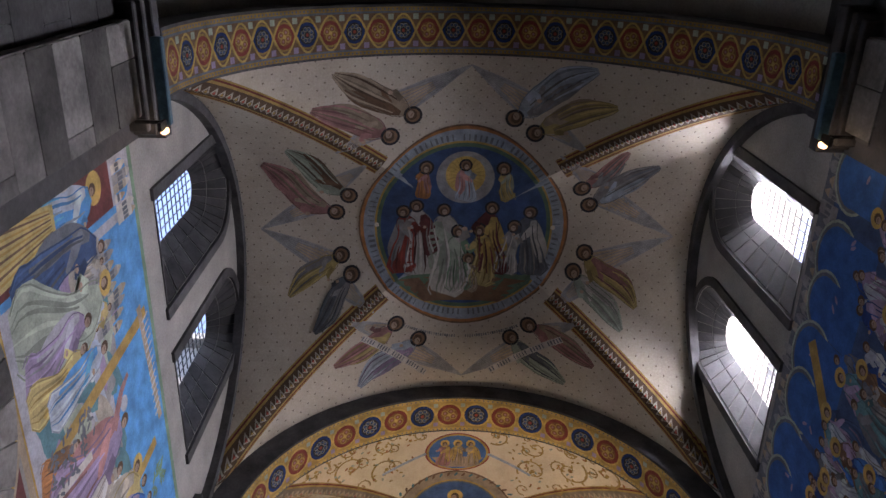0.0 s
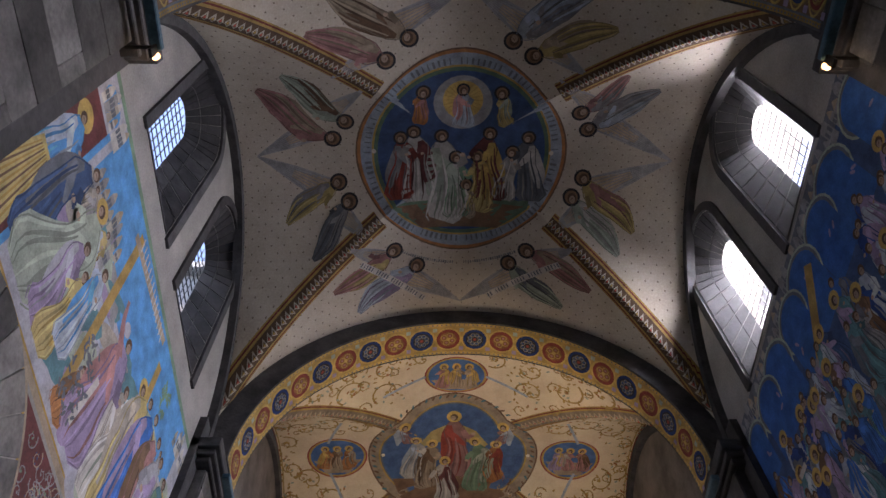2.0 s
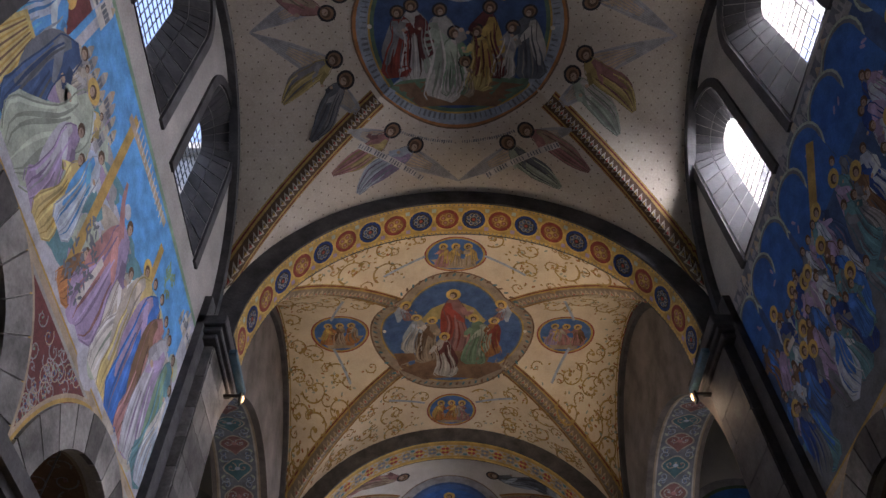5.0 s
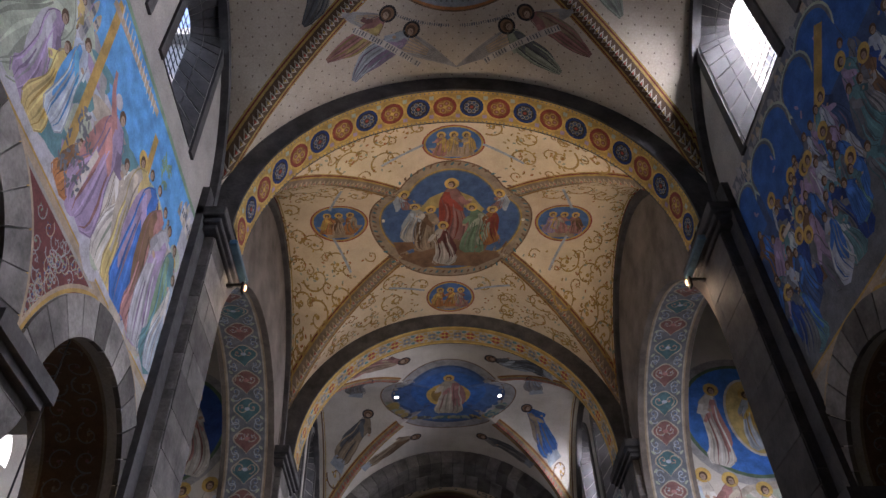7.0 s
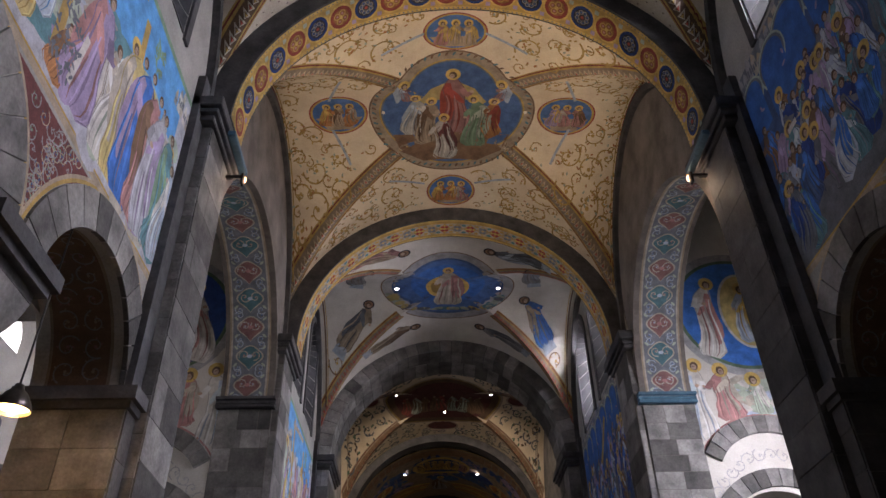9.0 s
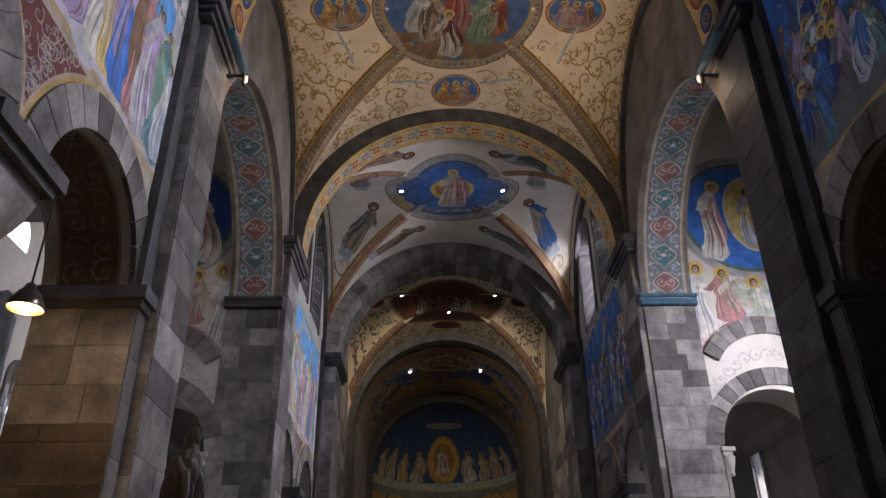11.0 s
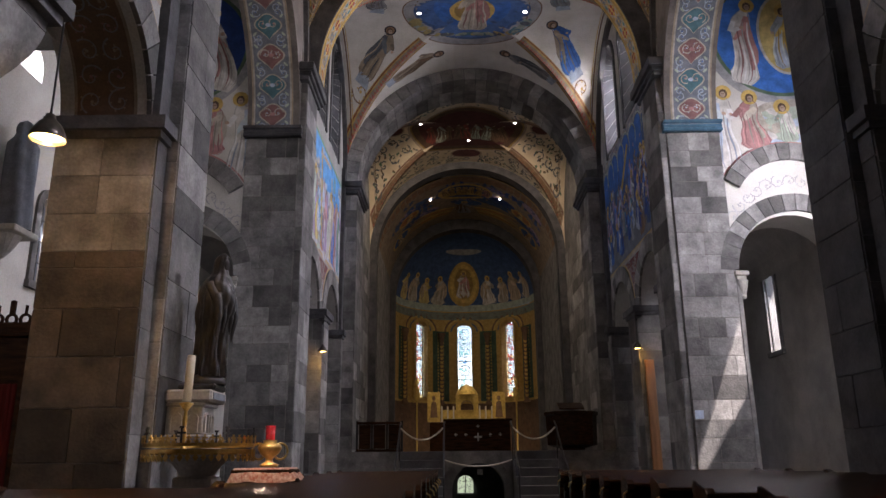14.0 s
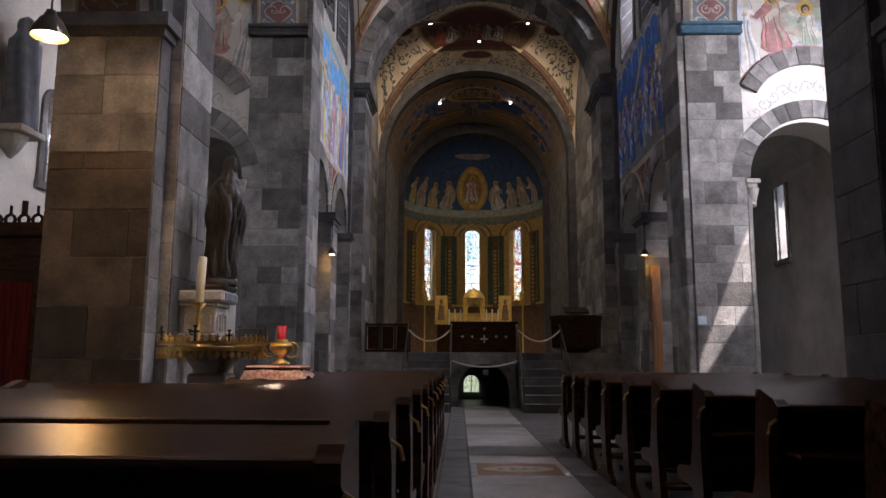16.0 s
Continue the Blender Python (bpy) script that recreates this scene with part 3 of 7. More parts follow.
# choir and apse
for side in (-1, 1):
    s = "north" if side < 0 else "south"
    x0, x1 = sorted((side * W, side * 4.0))
    WALLS[(side, "choir")] = thing("wall_%s_11" % s, Geo().box(x0, x1, 20.3, 26.0, 0, 13.2).mesh("wall"), STONE, "grey stone choir wall", "wall", kind="structure")
    x0, x1 = sorted((side * 3.2, side * 4.0))
    thing("wall_%s_12" % s, Geo().box(x0, x1, 26.0, 32.2, 0, 13.2).mesh("wall"), STONE, "dark stone chancel wall", "wall", kind="structure")
    x0, x1 = sorted((side * 3.9, side * 6.6))
    thing("wall_%s_13" % s, Geo().box(x0, x1, 20.3, 20.6, 0, 13.2).mesh("wall"), PLASTER, "plain wall closing the aisle", "wall", kind="structure")
CH = thing("arch_5", arch_wall("y", 25.75, 26.3, -3.5, 3.5, 1.3, 13.2, [(-3.2, 3.2, 1.3, 8.15)], 48).mesh("arch"), DARKSTONE, "dark stone chancel arch", "arch", kind="structure")
NCH = 32


def chancel_z(x, y):
    return 8.1 + 3.2 * math.sqrt(max(0.0, 1 - (x / 3.25) ** 2))


rows = [[(3.25 * math.cos(math.pi * j / NCH), y, 8.1 + 3.2 * math.sin(math.pi * j / NCH)) for j in range(NCH + 1)] for y in (26.3, 31.5)]
CHV = thing("ceiling_5", Geo().sheet(rows).mesh("vault"), COL["ochre"], "chancel vault painted blue and gold", "vault", kind="structure")
thing("arch_6", arch_wall("y", 31.5, 32.1, -3.5, 3.5, 1.3, 13.2, [(-2.98, 2.98, 1.3, 7.85)], 48).mesh("arch"), DARKSTONE, "dark stone apse arch", "arch", kind="structure")
AR = 3.08
AC = 32.1


def apse_pt(ang, z, r=AR):
    return (r * math.sin(ang), AC + r * math.cos(ang), z)


# apse wall with three round-headed windows, in strips round the curve
g = Geo()
angs = [-90 + 180 * i / 90 for i in range(91)]
for i in range(90):
    a0, a1 = radians(angs[i]), radians(angs[i + 1])
    am = (angs[i] + angs[i + 1]) / 2
    cuts = None
    for wc in (-42, 0, 42):
        if abs(am - wc) < 6.6:
            half = 6.6
            def top(a):
                t = max(-1, min(1, (math.degrees(a) - wc) / half))
                return 6.95 + 0.30 * math.sqrt(max(0, 1 - t * t))
            cuts = (3.85, top(a0), top(a1))
    segs = [((1.3, 1.3), (3.85, 3.85)), ((cuts[1], cuts[2]), (7.85, 7.85))] if cuts else [((1.3, 1.3), (7.85, 7.85))]
    for (b0, b1), (t0, t1) in segs:
        R2 = AR + 0.28
        g.hexa([apse_pt(a0, b0), apse_pt(a1, b1), apse_pt(a1, b1, R2), apse_pt(a0, b0, R2), apse_pt(a0, t0), apse_pt(a1, t1), apse_pt(a1, t1, R2), apse_pt(a0, t0, R2)])
APSE = thing("wall_east", g.mesh("apse_wall"), OCHRE, "gold painted curved apse wall with three windows", "wall", kind="structure")
rows = []
for j in range(17):
    el = math.pi / 2 * j / 16
    rows.append([(AR * math.cos(el) * math.sin(radians(a)), AC + AR * math.cos(el) * math.cos(radians(a)), 7.85 + AR * math.sin(el)) for a in angs[::3]])
DOME = thing("ceiling_6", Geo().sheet(rows).mesh("half_dome", True), COL["dusk"], "dark blue painted half dome of the apse", "half dome", kind="structure")

# raised choir floor with the crypt opening
g = arch_wall("y", 18.6, 19.1, -3.35, 3.35, 0, 1.32, [(-0.62, 0.62, 0, 0.42)], 20)
thing("wall_choir", g.mesh("wall"), STONE, "grey stone choir front with a low crypt arch", "wall", kind="structure")
thing("choir_floor", Geo().box(-3.5, 3.5, 19.1, 36, 1.15, 1.32).mesh("choir_floor"), FLOORDARK, "raised dark stone choir floor", "floor", kind="structure")
thing("wall_crypt", Geo().box(-3.5, 3.5, 22.5, 22.8, 0, 1.15).mesh("wall"), DARKSTONE, "dark crypt wall", "wall", kind="structure")
# ---- wall and vault paintings ----
TINTS = {}
TONE = {"paint_" + k: c for k, c in BASE.items()}


def tint(m, k):
    """A lighter or darker tone of a painted colour."""
    c = TONE[m.name]
    key = "%s_%d" % (m.name[6:], round(k * 100))
    if key not in TINTS:
        c = tuple(min(0.8, v * k) for v in c)
        TINTS[key] = paint(key, c)
        TONE["paint_" + key] = c
    return TINTS[key]


class Paint:
    """Thin painted shapes laid on a surface; surf(a, b, h) gives the place of (a, b), lifted by h."""

    def __init__(self, surf, dh=0.0012):
        self.dh, self.n = dh, 0
        self.surf, self.v, self.f, self.m, self.mats = surf, [], [], [], []

    def _slot(self, m):
        if m not in self.mats:
            self.mats.append(m)
        return self.mats.index(m)

    def grid(self, rows, m, h):
        n, w, s = len(self.v), len(rows[0]), self._slot(m)
        self.n += 1
        for r in rows:
            self.v += [self.surf(a, b, (0.007 if self.dh > 0.001 else 0.005) + self.dh * h + 2e-6 * self.n) for a, b in r]
        for i in range(len(rows) - 1):
            for j in range(w - 1):
                k = n + i * w + j
                self.f.append((k, k + 1, k + w + 1, k + w))
                self.m.append(s)

    def rect(self, a0, a1, b0, b1, m, h, step=0.25):
        na, nb = max(1, round(abs(a1 - a0) / step)), max(1, round(abs(b1 - b0) / step))
        self.grid([[(a0 + (a1 - a0) * i / na, b0 + (b1 - b0) * j / nb) for j in range(nb + 1)] for i in range(na + 1)], m, h)

    def ribbon(self, pts, widths, m, h, step=0.1, across=2):
        """A band along pts, whose width runs through widths."""
        P2 = [Vector(p) for p in pts]
        L = [0.0]
        for p, q in zip(P2, P2[1:]):
            L.append(L[-1] + (q - p).length)
        n = max(len(pts) - 1, round(L[-1] / step), len(widths) - 1)
        if not isinstance(widths, (list, tuple)):
            widths = [widths]
        rows = []
        for i in range(n + 1):
            d = L[-1] * i / n
            k = 0
            while k < len(L) - 2 and d > L[k + 1]:
                k += 1
            seg = max(1e-6, L[k + 1] - L[k])
            p = P2[k].lerp(P2[k + 1], (d - L[k]) / seg)
            k0, k1 = max(0, k - 1), min(len(P2) - 1, k + 2)
            t = (P2[k + 1] - P2[k]).normalized()
            nrm = Vector((-t.y, t.x))
            wv = i / n * (len(widths) - 1)
            wi = min(int(wv), len(widths) - 2) if len(widths) > 1 else 0
            w = widths[0] if len(widths) == 1 else widths[wi] + (widths[wi + 1] - widths[wi]) * (wv - wi)
            rows.append([tuple(p + nrm * w * (j / across - 0.5)) for j in range(across + 1)])
        self.grid(rows, m, h)

    def disc(self, c, rx, ry, m, h, rot=0.0, n=22, r0=0.0, rings=0, a0=0.0, a1=2 * math.pi, wob=0.0):
        rings = rings or max(1, round(max(rx, ry) * (1 - r0) / 0.13))
        rows = []
        for i in range(rings + 1):
            k = r0 + (1 - r0) * i / rings
            row = []
            for j in range(n + 1):
                a = a0 + (a1 - a0) * j / n
                kk = k * (1 + wob * math.sin(4 * a + 1.57))
                x, y = rx * kk * math.cos(a), ry * kk * math.sin(a)
                row.append((c[0] + x * math.cos(rot) - y * math.sin(rot), c[1] + x * math.sin(rot) + y * math.cos(rot)))
            rows.append(row)
        self.grid(rows, m, h)

    def figure(self, head, foot, robe, under, h, rnd, wide=0.3, halo="ring", r=None, taper=False):
        """A robed shape from its halo to its hem."""
        hd, ft = Vector(head), Vector(foot)
        ax = ft - hd
        L = ax.length
        t = ax / L
        nr = Vector((-t.y, t.x))
        bend, sway = rnd.uniform(-0.09, 0.09) * L, rnd.uniform(-0.05, 0.05) * L
        ks = (0.07, 0.14, 0.22, 0.34, 0.46, 0.58, 0.7, 0.82, 0.92, 1.0)
        pts = [hd + t * L * k + nr * (bend * math.sin(math.pi * k) + sway * math.sin(2 * math.pi * k)) for k in ks]
        w = wide * L
        prof = [0.3, 0.62, 0.8, 0.72, 0.66, 0.78, 0.95, 1.05, 1.18, 0.7]
        if taper:                                      # a flying shape, drawn out to the feet
            prof = [0.3, 0.66, 0.92, 0.95, 0.98, 1.0, 0.92, 0.76, 0.52, 0.2]
        prof = [p * rnd.uniform(0.9, 1.12) for p in prof]
        lt, dk = tint(robe, 1.35), tint(robe, 0.62)
        lt2, dk2 = tint(under, 1.3), tint(under, 0.6)
        self.ribbon(pts, [p * w for p in prof], robe, h, 0.1, 3)
        # a cloak that falls from one shoulder
        s = rnd.choice((-1, 1))
        self.ribbon([p + nr * s * w * (0.1 + 0.25 * math.sin(2.4 * k)) for p, k in zip(pts[1:8], ks[1:8])], [0.2 * w, 0.42 * w, 0.5 * w, 0.5 * w, 0.56 * w, 0.42 * w, 0.1 * w], under, h + 1, 0.1, 2)
        self.ribbon([pts[2] + nr * s * w * 0.3, pts[4] - nr * s * w * 0.3], [0.2 * w, 0.3 * w, 0.12 * w], lt2, h + 2, 0.1, 2)
        # folds: light and dark streaks that fan out to the hem
        for k in range(7):
            o = (k - 3) / 3 * 0.42 + rnd.uniform(-0.06, 0.06)
            i0 = rnd.randint(2, 5)
            seg = [pts[i] + nr * w * o * min(0.55 + 0.75 * ks[i], prof[i] * 1.05) for i in range(i0, 10)]
            if len(seg) > 1:
                self.ribbon(seg, [0.012 * L, 0.05 * w + 0.012 * L, 0.004 * L], (lt, dk, dk2)[k % 3], h + 2.5, 0.12, 1)
        # arm
        sh = pts[2] + nr * s * -0.3 * w
        el = sh + t * L * 0.14 - nr * s * w * rnd.uniform(0.1, 0.35)
        ha = el + t * L * rnd.uniform(-0.14, 0.04) + nr * s * w * rnd.uniform(-0.2, 0.5)
        self.ribbon([sh, el, ha], [0.2 * w, 0.26 * w, 0.14 * w], lt if rnd.random() < 0.5 else dk, h + 3, 0.08, 1)
        self.disc(ha, 0.03 * L, 0.025 * L, COL["skin"], h + 3.5, 0, 7, rings=1)
        for sg in (-1, 1):
            self.ribbon([p + nr * sg * w * q * 0.48 for p, q in zip(pts, prof)], [0.006 + 0.006 * L], dk, h + 2.2, 0.1, 1)
        r = r or 0.10 * L
        if halo == "ring":
            self.disc(hd, r, r, COL["black"], h + 2, n=18)
            self.disc(hd, r * 0.74, r * 0.74, tint(COL["brown"], 1.25), h + 3, n=16)
        elif halo == "gold":
            self.disc(hd, r, r, COL["gold"], h + 2, n=18)
        face = nr * r * rnd.uniform(-0.16, 0.16)
        self.disc(hd + t * r * 0.12, r * 0.52, r * 0.6, tint(COL["brown"], 0.6), h + 4, n=12)
        self.disc(hd + t * r * 0.26 + face, r * 0.34, r * 0.42, tint(COL["skin"], 0.85), h + 5, n=12)
        self.ribbon([hd + t * r * 0.16 + face - nr * r * 0.2, hd + t * r * 0.16 + face + nr * r * 0.2], [r * 0.09], COL["brown"], h + 5.5, 0.1, 1)

    def scroll(self, c, r, turn, m, h, leaf, rnd, width=0.02):
        """A spiral tendril with leaves."""
        pts = []
        a0 = rnd.uniform(0, 6.28)
        for i in range(26):
            k = i / 25
            a = a0 + turn * k * 4.2 * math.pi / 2
            rr = r * (1 - 0.82 * k)
            pts.append((c[0] + rr * math.cos(a), c[1] + rr * math.sin(a)))
            if i % 4 == 2:
                q = rr + rnd.choice((-1, 1)) * 0.12 * r
                self.disc((c[0] + q * math.cos(a), c[1] + q * math.sin(a)), 0.13 * r, 0.07 * r, leaf, h, a + rnd.uniform(-0.6, 0.6), 8, rings=1)
        self.ribbon(pts, [width, width * 0.8, width * 0.6], m, h, 0.05, 1)
        self.disc(c, 0.14 * r, 0.14 * r, leaf, h, 0, 8, rings=1)

    def object(self, name, parent, label):
        me = mesh_of(name, self.v, self.f)
        for m in self.mats:
            me.materials.append(m)
        me.polygons.foreach_set("material_index", self.m)
        bm = bmesh.new()
        bm.from_mesh(me)
        bm.to_mesh(me)
        bm.free()
        return thing(name, me, None, label, parent=parent)


def vault_surf(i):
    y0, y1 = BAYS[i]
    yc = (y0 + y1) / 2

    def surf(a, b, h):
        z = vault_z(i, a, b)
        d = Vector((0 - a, yc - b, ZS + 0.5 - z)).normalized()
        return tuple(Vector((a, b, z)) + d * h)
    return surf


def ribs(pt, i, t0, dark, edge, light, half=0.15):
    y0, y1 = BAYS[i]
    yc, hy = (y0 + y1) / 2, (y1 - y0) / 2
    for sx in (-1, 1):
        for sy in (-1, 1):
            path = [(sx * W * t, yc + sy * hy * t) for t in (t0, 0.6, 0.8, 0.97)]
            pt.ribbon(path, [2 * half + 0.05], edge, 0, 0.06, 4)
            pt.ribbon(path, [2 * half + 0.01], tint(COL["red"], 0.55), 1, 0.06, 4)
            pt.ribbon(path, [2 * half - 0.03], edge, 2, 0.06, 4)
            pt.ribbon(path, [2 * half - 0.09], dark, 3, 0.06, 4)
            n = 36
            a, b = Vector(path[0]), Vector(path[-1])
            turn = math.atan2((b - a).y, (b - a).x)
            for k in range(n):
                c = a.lerp(b, (k + 0.5) / n)
                q = (b - a).length / n * 0.52
                pt.disc(c, q * 0.86, half * 0.5, light, 4, turn, 4, r0=0.55, rings=1)
                pt.disc(c, q * 0.35, half * 0.2, tint(COL["red"], 1.3) if k % 2 else edge, 4, turn, 4, rings=1)


def edge_lines(pt, i, m1, m2, u=0.955):
    """Painted lines along the outer edges of a vault."""
    y0, y1 = BAYS[i]
    yc, hy = (y0 + y1) / 2, (y1 - y0) / 2
    for sx in (-1, 1):
        for d, m, w in ((0.0, m1, 0.035), (0.014, m2, 0.02)):
            pt.ribbon([(sx * W * (u - d), yc + hy * math.sin(math.pi / 2 * k / 10) * 0.95) for k in range(-10, 11)], [w], m, 3, 0.08, 1)


RND = random.Random(11)
# first bay: angels round a great medallion
v0 = Paint(vault_surf(0), 0.0014)
ribs(v0, 0, 0.38, tint(COL["brown"], 0.55), tint(COL["ochre"], 0.85), COL["beige"], 0.14)
ANGELS = [(-0.86, 2.44, -1.89, 1.79, "tan", "brown"), (-1.18, 2.74, -2.18, 2.24, "rose", "tan"), (0.6, 2.47, 1.62, 1.69, "pale", "grey"), (0.9, 2.67, 1.91, 2.16, "yellow", "tan"),
          (-1.81, 3.7, -2.61, 2.88, "sage", "brown"), (-2.01, 3.98, -2.98, 3.12, "rose", "tan"), (1.66, 3.5, 2.17, 2.8, "rose", "grey"), (1.81, 3.78, 2.67, 3.04, "grey", "pale"),
          (-1.95, 4.67, -2.73, 5.24, "yellow", "grey"), (-1.79, 4.96, -2.32, 5.71, "slate", "grey"), (1.82, 4.57, 2.61, 5.32, "yellow", "rose"), (1.66, 4.87, 2.38, 5.62, "sage", "white"),
          (-1.1, 5.78, -2.02, 6.24, "rose", "yellow"), (-0.74, 6.08, -1.66, 6.7, "pale", "violet"), (1.01, 5.78, 1.98, 6.19, "rose", "tan"), (0.74, 6.03, 1.6, 6.61, "sage", "slate")]
AXES = [Vector(p) for p in ((-0.05, 1.72), (3.1, 4.22), (-3.12, 4.22), (-0.03, 6.72))]
for p0, p1 in zip(ANGELS[::2], ANGELS[1::2]):
    pair = (Vector(p0[:2]), Vector(p1[:2]))
    mid = (pair[0] + pair[1]) / 2
    tip = min(AXES, key=lambda a: (a - mid).length)
    near = min((p0, p1), key=lambda a: (Vector(a[:2]) - tip).length)
    far = p1 if near is p0 else p0
    for a, q, w in ((near, tip, 0.40), (far, Vector(far[:2]) * 2 - tip + (Vector(far[2:4]) - Vector(far[:2])) * 0.55, 0.30)):
        hd, ft = Vector(a[:2]), Vector(a[2:4])
        sh = hd.lerp(ft, 0.22)
        if w < 0.35:
            q = sh + (q - sh).normalized() * 0.62
        v0.ribbon([sh, sh.lerp(q, 0.5), q], [w, w * 0.62, 0.02], tint(COL["grey"], 1.25), 1, 0.1, 2)
        v0.ribbon([sh, sh.lerp(q, 0.5)], [w * 0.9, w * 0.25], tint(COL["tan"], 1.15), 2, 0.1, 2)
        nr = Vector((-(q - sh).y, (q - sh).x)).normalized()
        for k in range(7):                             # feathers
            o = (k - 3) / 3 * 0.45 * w
            v0.ribbon([sh + nr * o, sh.lerp(q, 0.85) + nr * o * 0.15], [0.012], COL["grey"], 3, 0.15, 1)
for hx, hy, fx, fy, c1, c2 in ANGELS:
    v0.figure((hx, hy), (fx, fy), tint(COL[c1], 0.72), tint(COL[c2], 0.7), 5, RND, 0.30, "ring", 0.135, True)
for a, b in (((-1.62, 5.9), (-0.62, 6.66)), ((1.52, 5.9), (0.42, 6.62))):      # lettered bands, not legible
    a, b = Vector(a), Vector(b)
    d = (b - a).normalized()
    e = Vector((-d.y, d.x)) * 0.035
    v0.ribbon([a, b], [0.10], COL["white"], 11, 0.08, 2)
    for k in range(26):
        if k % 6 != 5:
            c = a.lerp(b, (k + 0.5) / 26)
            v0.ribbon([c - e, c + e], [RND.uniform(0.014, 0.026)], COL["slate"], 12, 0.1, 1)
MC = (-0.07, 4.22)
v0.disc(MC, 1.57, 1.59, COL["brown"], 4, n=64, wob=0.028)
v0.disc(MC, 1.545, 1.565, tint(COL["orange"], 0.9), 5, n=64, wob=0.028)
v0.disc(MC, 1.51, 1.53, tint(COL["pale"], 0.66), 6, n=64, wob=0.02)
for k in range(110):                                   # the ring's lettering, not legible
    a = 2 * math.pi * k / 110
    if k % 9 == 0:
        continue
    c = Vector(MC) + Vector((math.cos(a), math.sin(a))) * 1.435
    e = Vector((math.cos(a), math.sin(a))) * 0.05
    v0.ribbon([c - e, c + e], [RND.uniform(0.015, 0.04)], COL["slate"], 7, 0.1, 1)
v0.disc(MC, 1.37, 1.38, COL["ochre"], 7, n=56)
v0.disc(MC, 1.34, 1.35, tint(COL["green"], 0.55), 8, n=56)
v0.disc(MC, 1.28, 1.29, tint(COL["dusk"], 0.85), 9, n=56)
v0.ribbon([(-0.07, 4.75), (-0.07, 5.42)], [2.2, 2.1, 1.3], tint(COL["green"], 0.6), 10, 0.12, 6)
v0.ribbon([(-0.07, 5.05), (-0.07, 5.46)], [2.0, 1.2], COL["brown"], 11, 0.12, 6)
v0.disc((-0.07, 3.42), 0.44, 0.42, COL["grey"], 11, n=28)
v0.disc((-0.07, 3.38), 0.30, 0.30, COL["gold"], 12, n=24)
for k in range(24):
    a = 2 * math.pi * k / 24
    v0.ribbon([(-0.07 + 0.1 * math.cos(a), 3.38 + 0.1 * math.sin(a)), (-0.07 + 0.29 * math.cos(a), 3.38 + 0.29 * math.sin(a))], [0.012], COL["ochre"], 13, 0.2, 1)
v0.figure((-0.07, 3.22), (-0.07, 3.8), tint(COL["pale"], 0.75), COL["rose"], 14, RND, 0.5, "ring", 0.10)
for hx, hy, fx, fy, c1, c2 in [(-0.66, 3.25, -0.72, 3.75, "orange", "rose"), (0.5, 3.25, 0.62, 3.75, "yellow", "sage"), (-1.0, 3.98, -1.02, 4.95, "red", "grey"), (-0.8, 3.88, -0.72, 5.0, "white", "maroon"),
                               (-0.38, 3.95, -0.36, 5.35, "white", "sage"), (-0.15, 4.3, -0.12, 5.3, "green", "sage"), (0.18, 4.27, 0.2, 5.2, "yellow", "ochre"), (0.36, 3.9, 0.4, 5.0, "maroon", "gold"),
                               (0.02, 4.75, 0.02, 5.3, "tan", "white"), (0.72, 4.2, 0.6, 4.98, "white", "grey"), (0.95, 3.95, 1.02, 4.95, "slate", "white")]:
    v0.figure((hx, hy), (fx, fy), tint(COL[c1], 0.72), tint(COL[c2], 0.72), 14, RND, 0.42, "ring", 0.115)
for sx in (-1, 1):                                     # lettering under the medallion, not legible
    for k in range(24):
        a = 1.571 + sx * (0.05 + 0.02 * k)
        c = Vector(MC) + Vector((math.cos(a), math.sin(a))) * 1.82
        v0.ribbon([c, c + Vector((math.cos(a), math.sin(a))) * 0.045], [RND.uniform(0.01, 0.028)], COL["slate"], 2, 0.1, 1)
v0.object("painting", VAULTS[0], "angels with dark haloes round a blue medallion of robed shapes")

# second bay: quatrefoil and gold scrolls
v1 = Paint(vault_surf(1), 0.0014)
ribs(v1, 1, 0.30, tint(COL["tan"], 0.5), tint(COL["ochre"], 0.8), COL["tan"], 0.16)
edge_lines(v1, 1, tint(COL["red"], 0.8), COL["ochre"])
Q = (-0.05, 10.22)
ROUND = [(-2.22, 10.2, 0.56, 0.50), (2.16, 10.24, 0.56, 0.50), (-0.04, 8.26, 0.56, 0.42), (-0.02, 12.42, 0.52, 0.46)]
for x, y, rx, ry in ROUND:
    v1.disc((x, y), rx, ry, COL["red"], 3, n=32)
    v1.disc((x, y), rx * 0.95, ry * 0.95, COL["ochre"], 4, n=32)
    v1.disc((x, y), rx * 0.88, ry * 0.88, tint(COL["bluegrey"], 1.15), 5, n=32)
    v1.ribbon([(x, y + 0.1), (x, y + ry * 0.8)], [rx * 1.6, rx * 0.8], tint(COL["tan"], 0.8), 5.5, 0.1, 5)
    for k in range(3):
        v1.figure((x + (k - 1) * 0.22, y - 0.2), (x + (k - 1) * 0.26, y + 0.3), tint(COL[RND.choice(["tan", "orange", "pale", "violet", "rose"])], 0.75), tint(COL[RND.choice(["brown", "gold", "beige"])], 0.75), 6, RND, 0.48, "gold", 0.08)
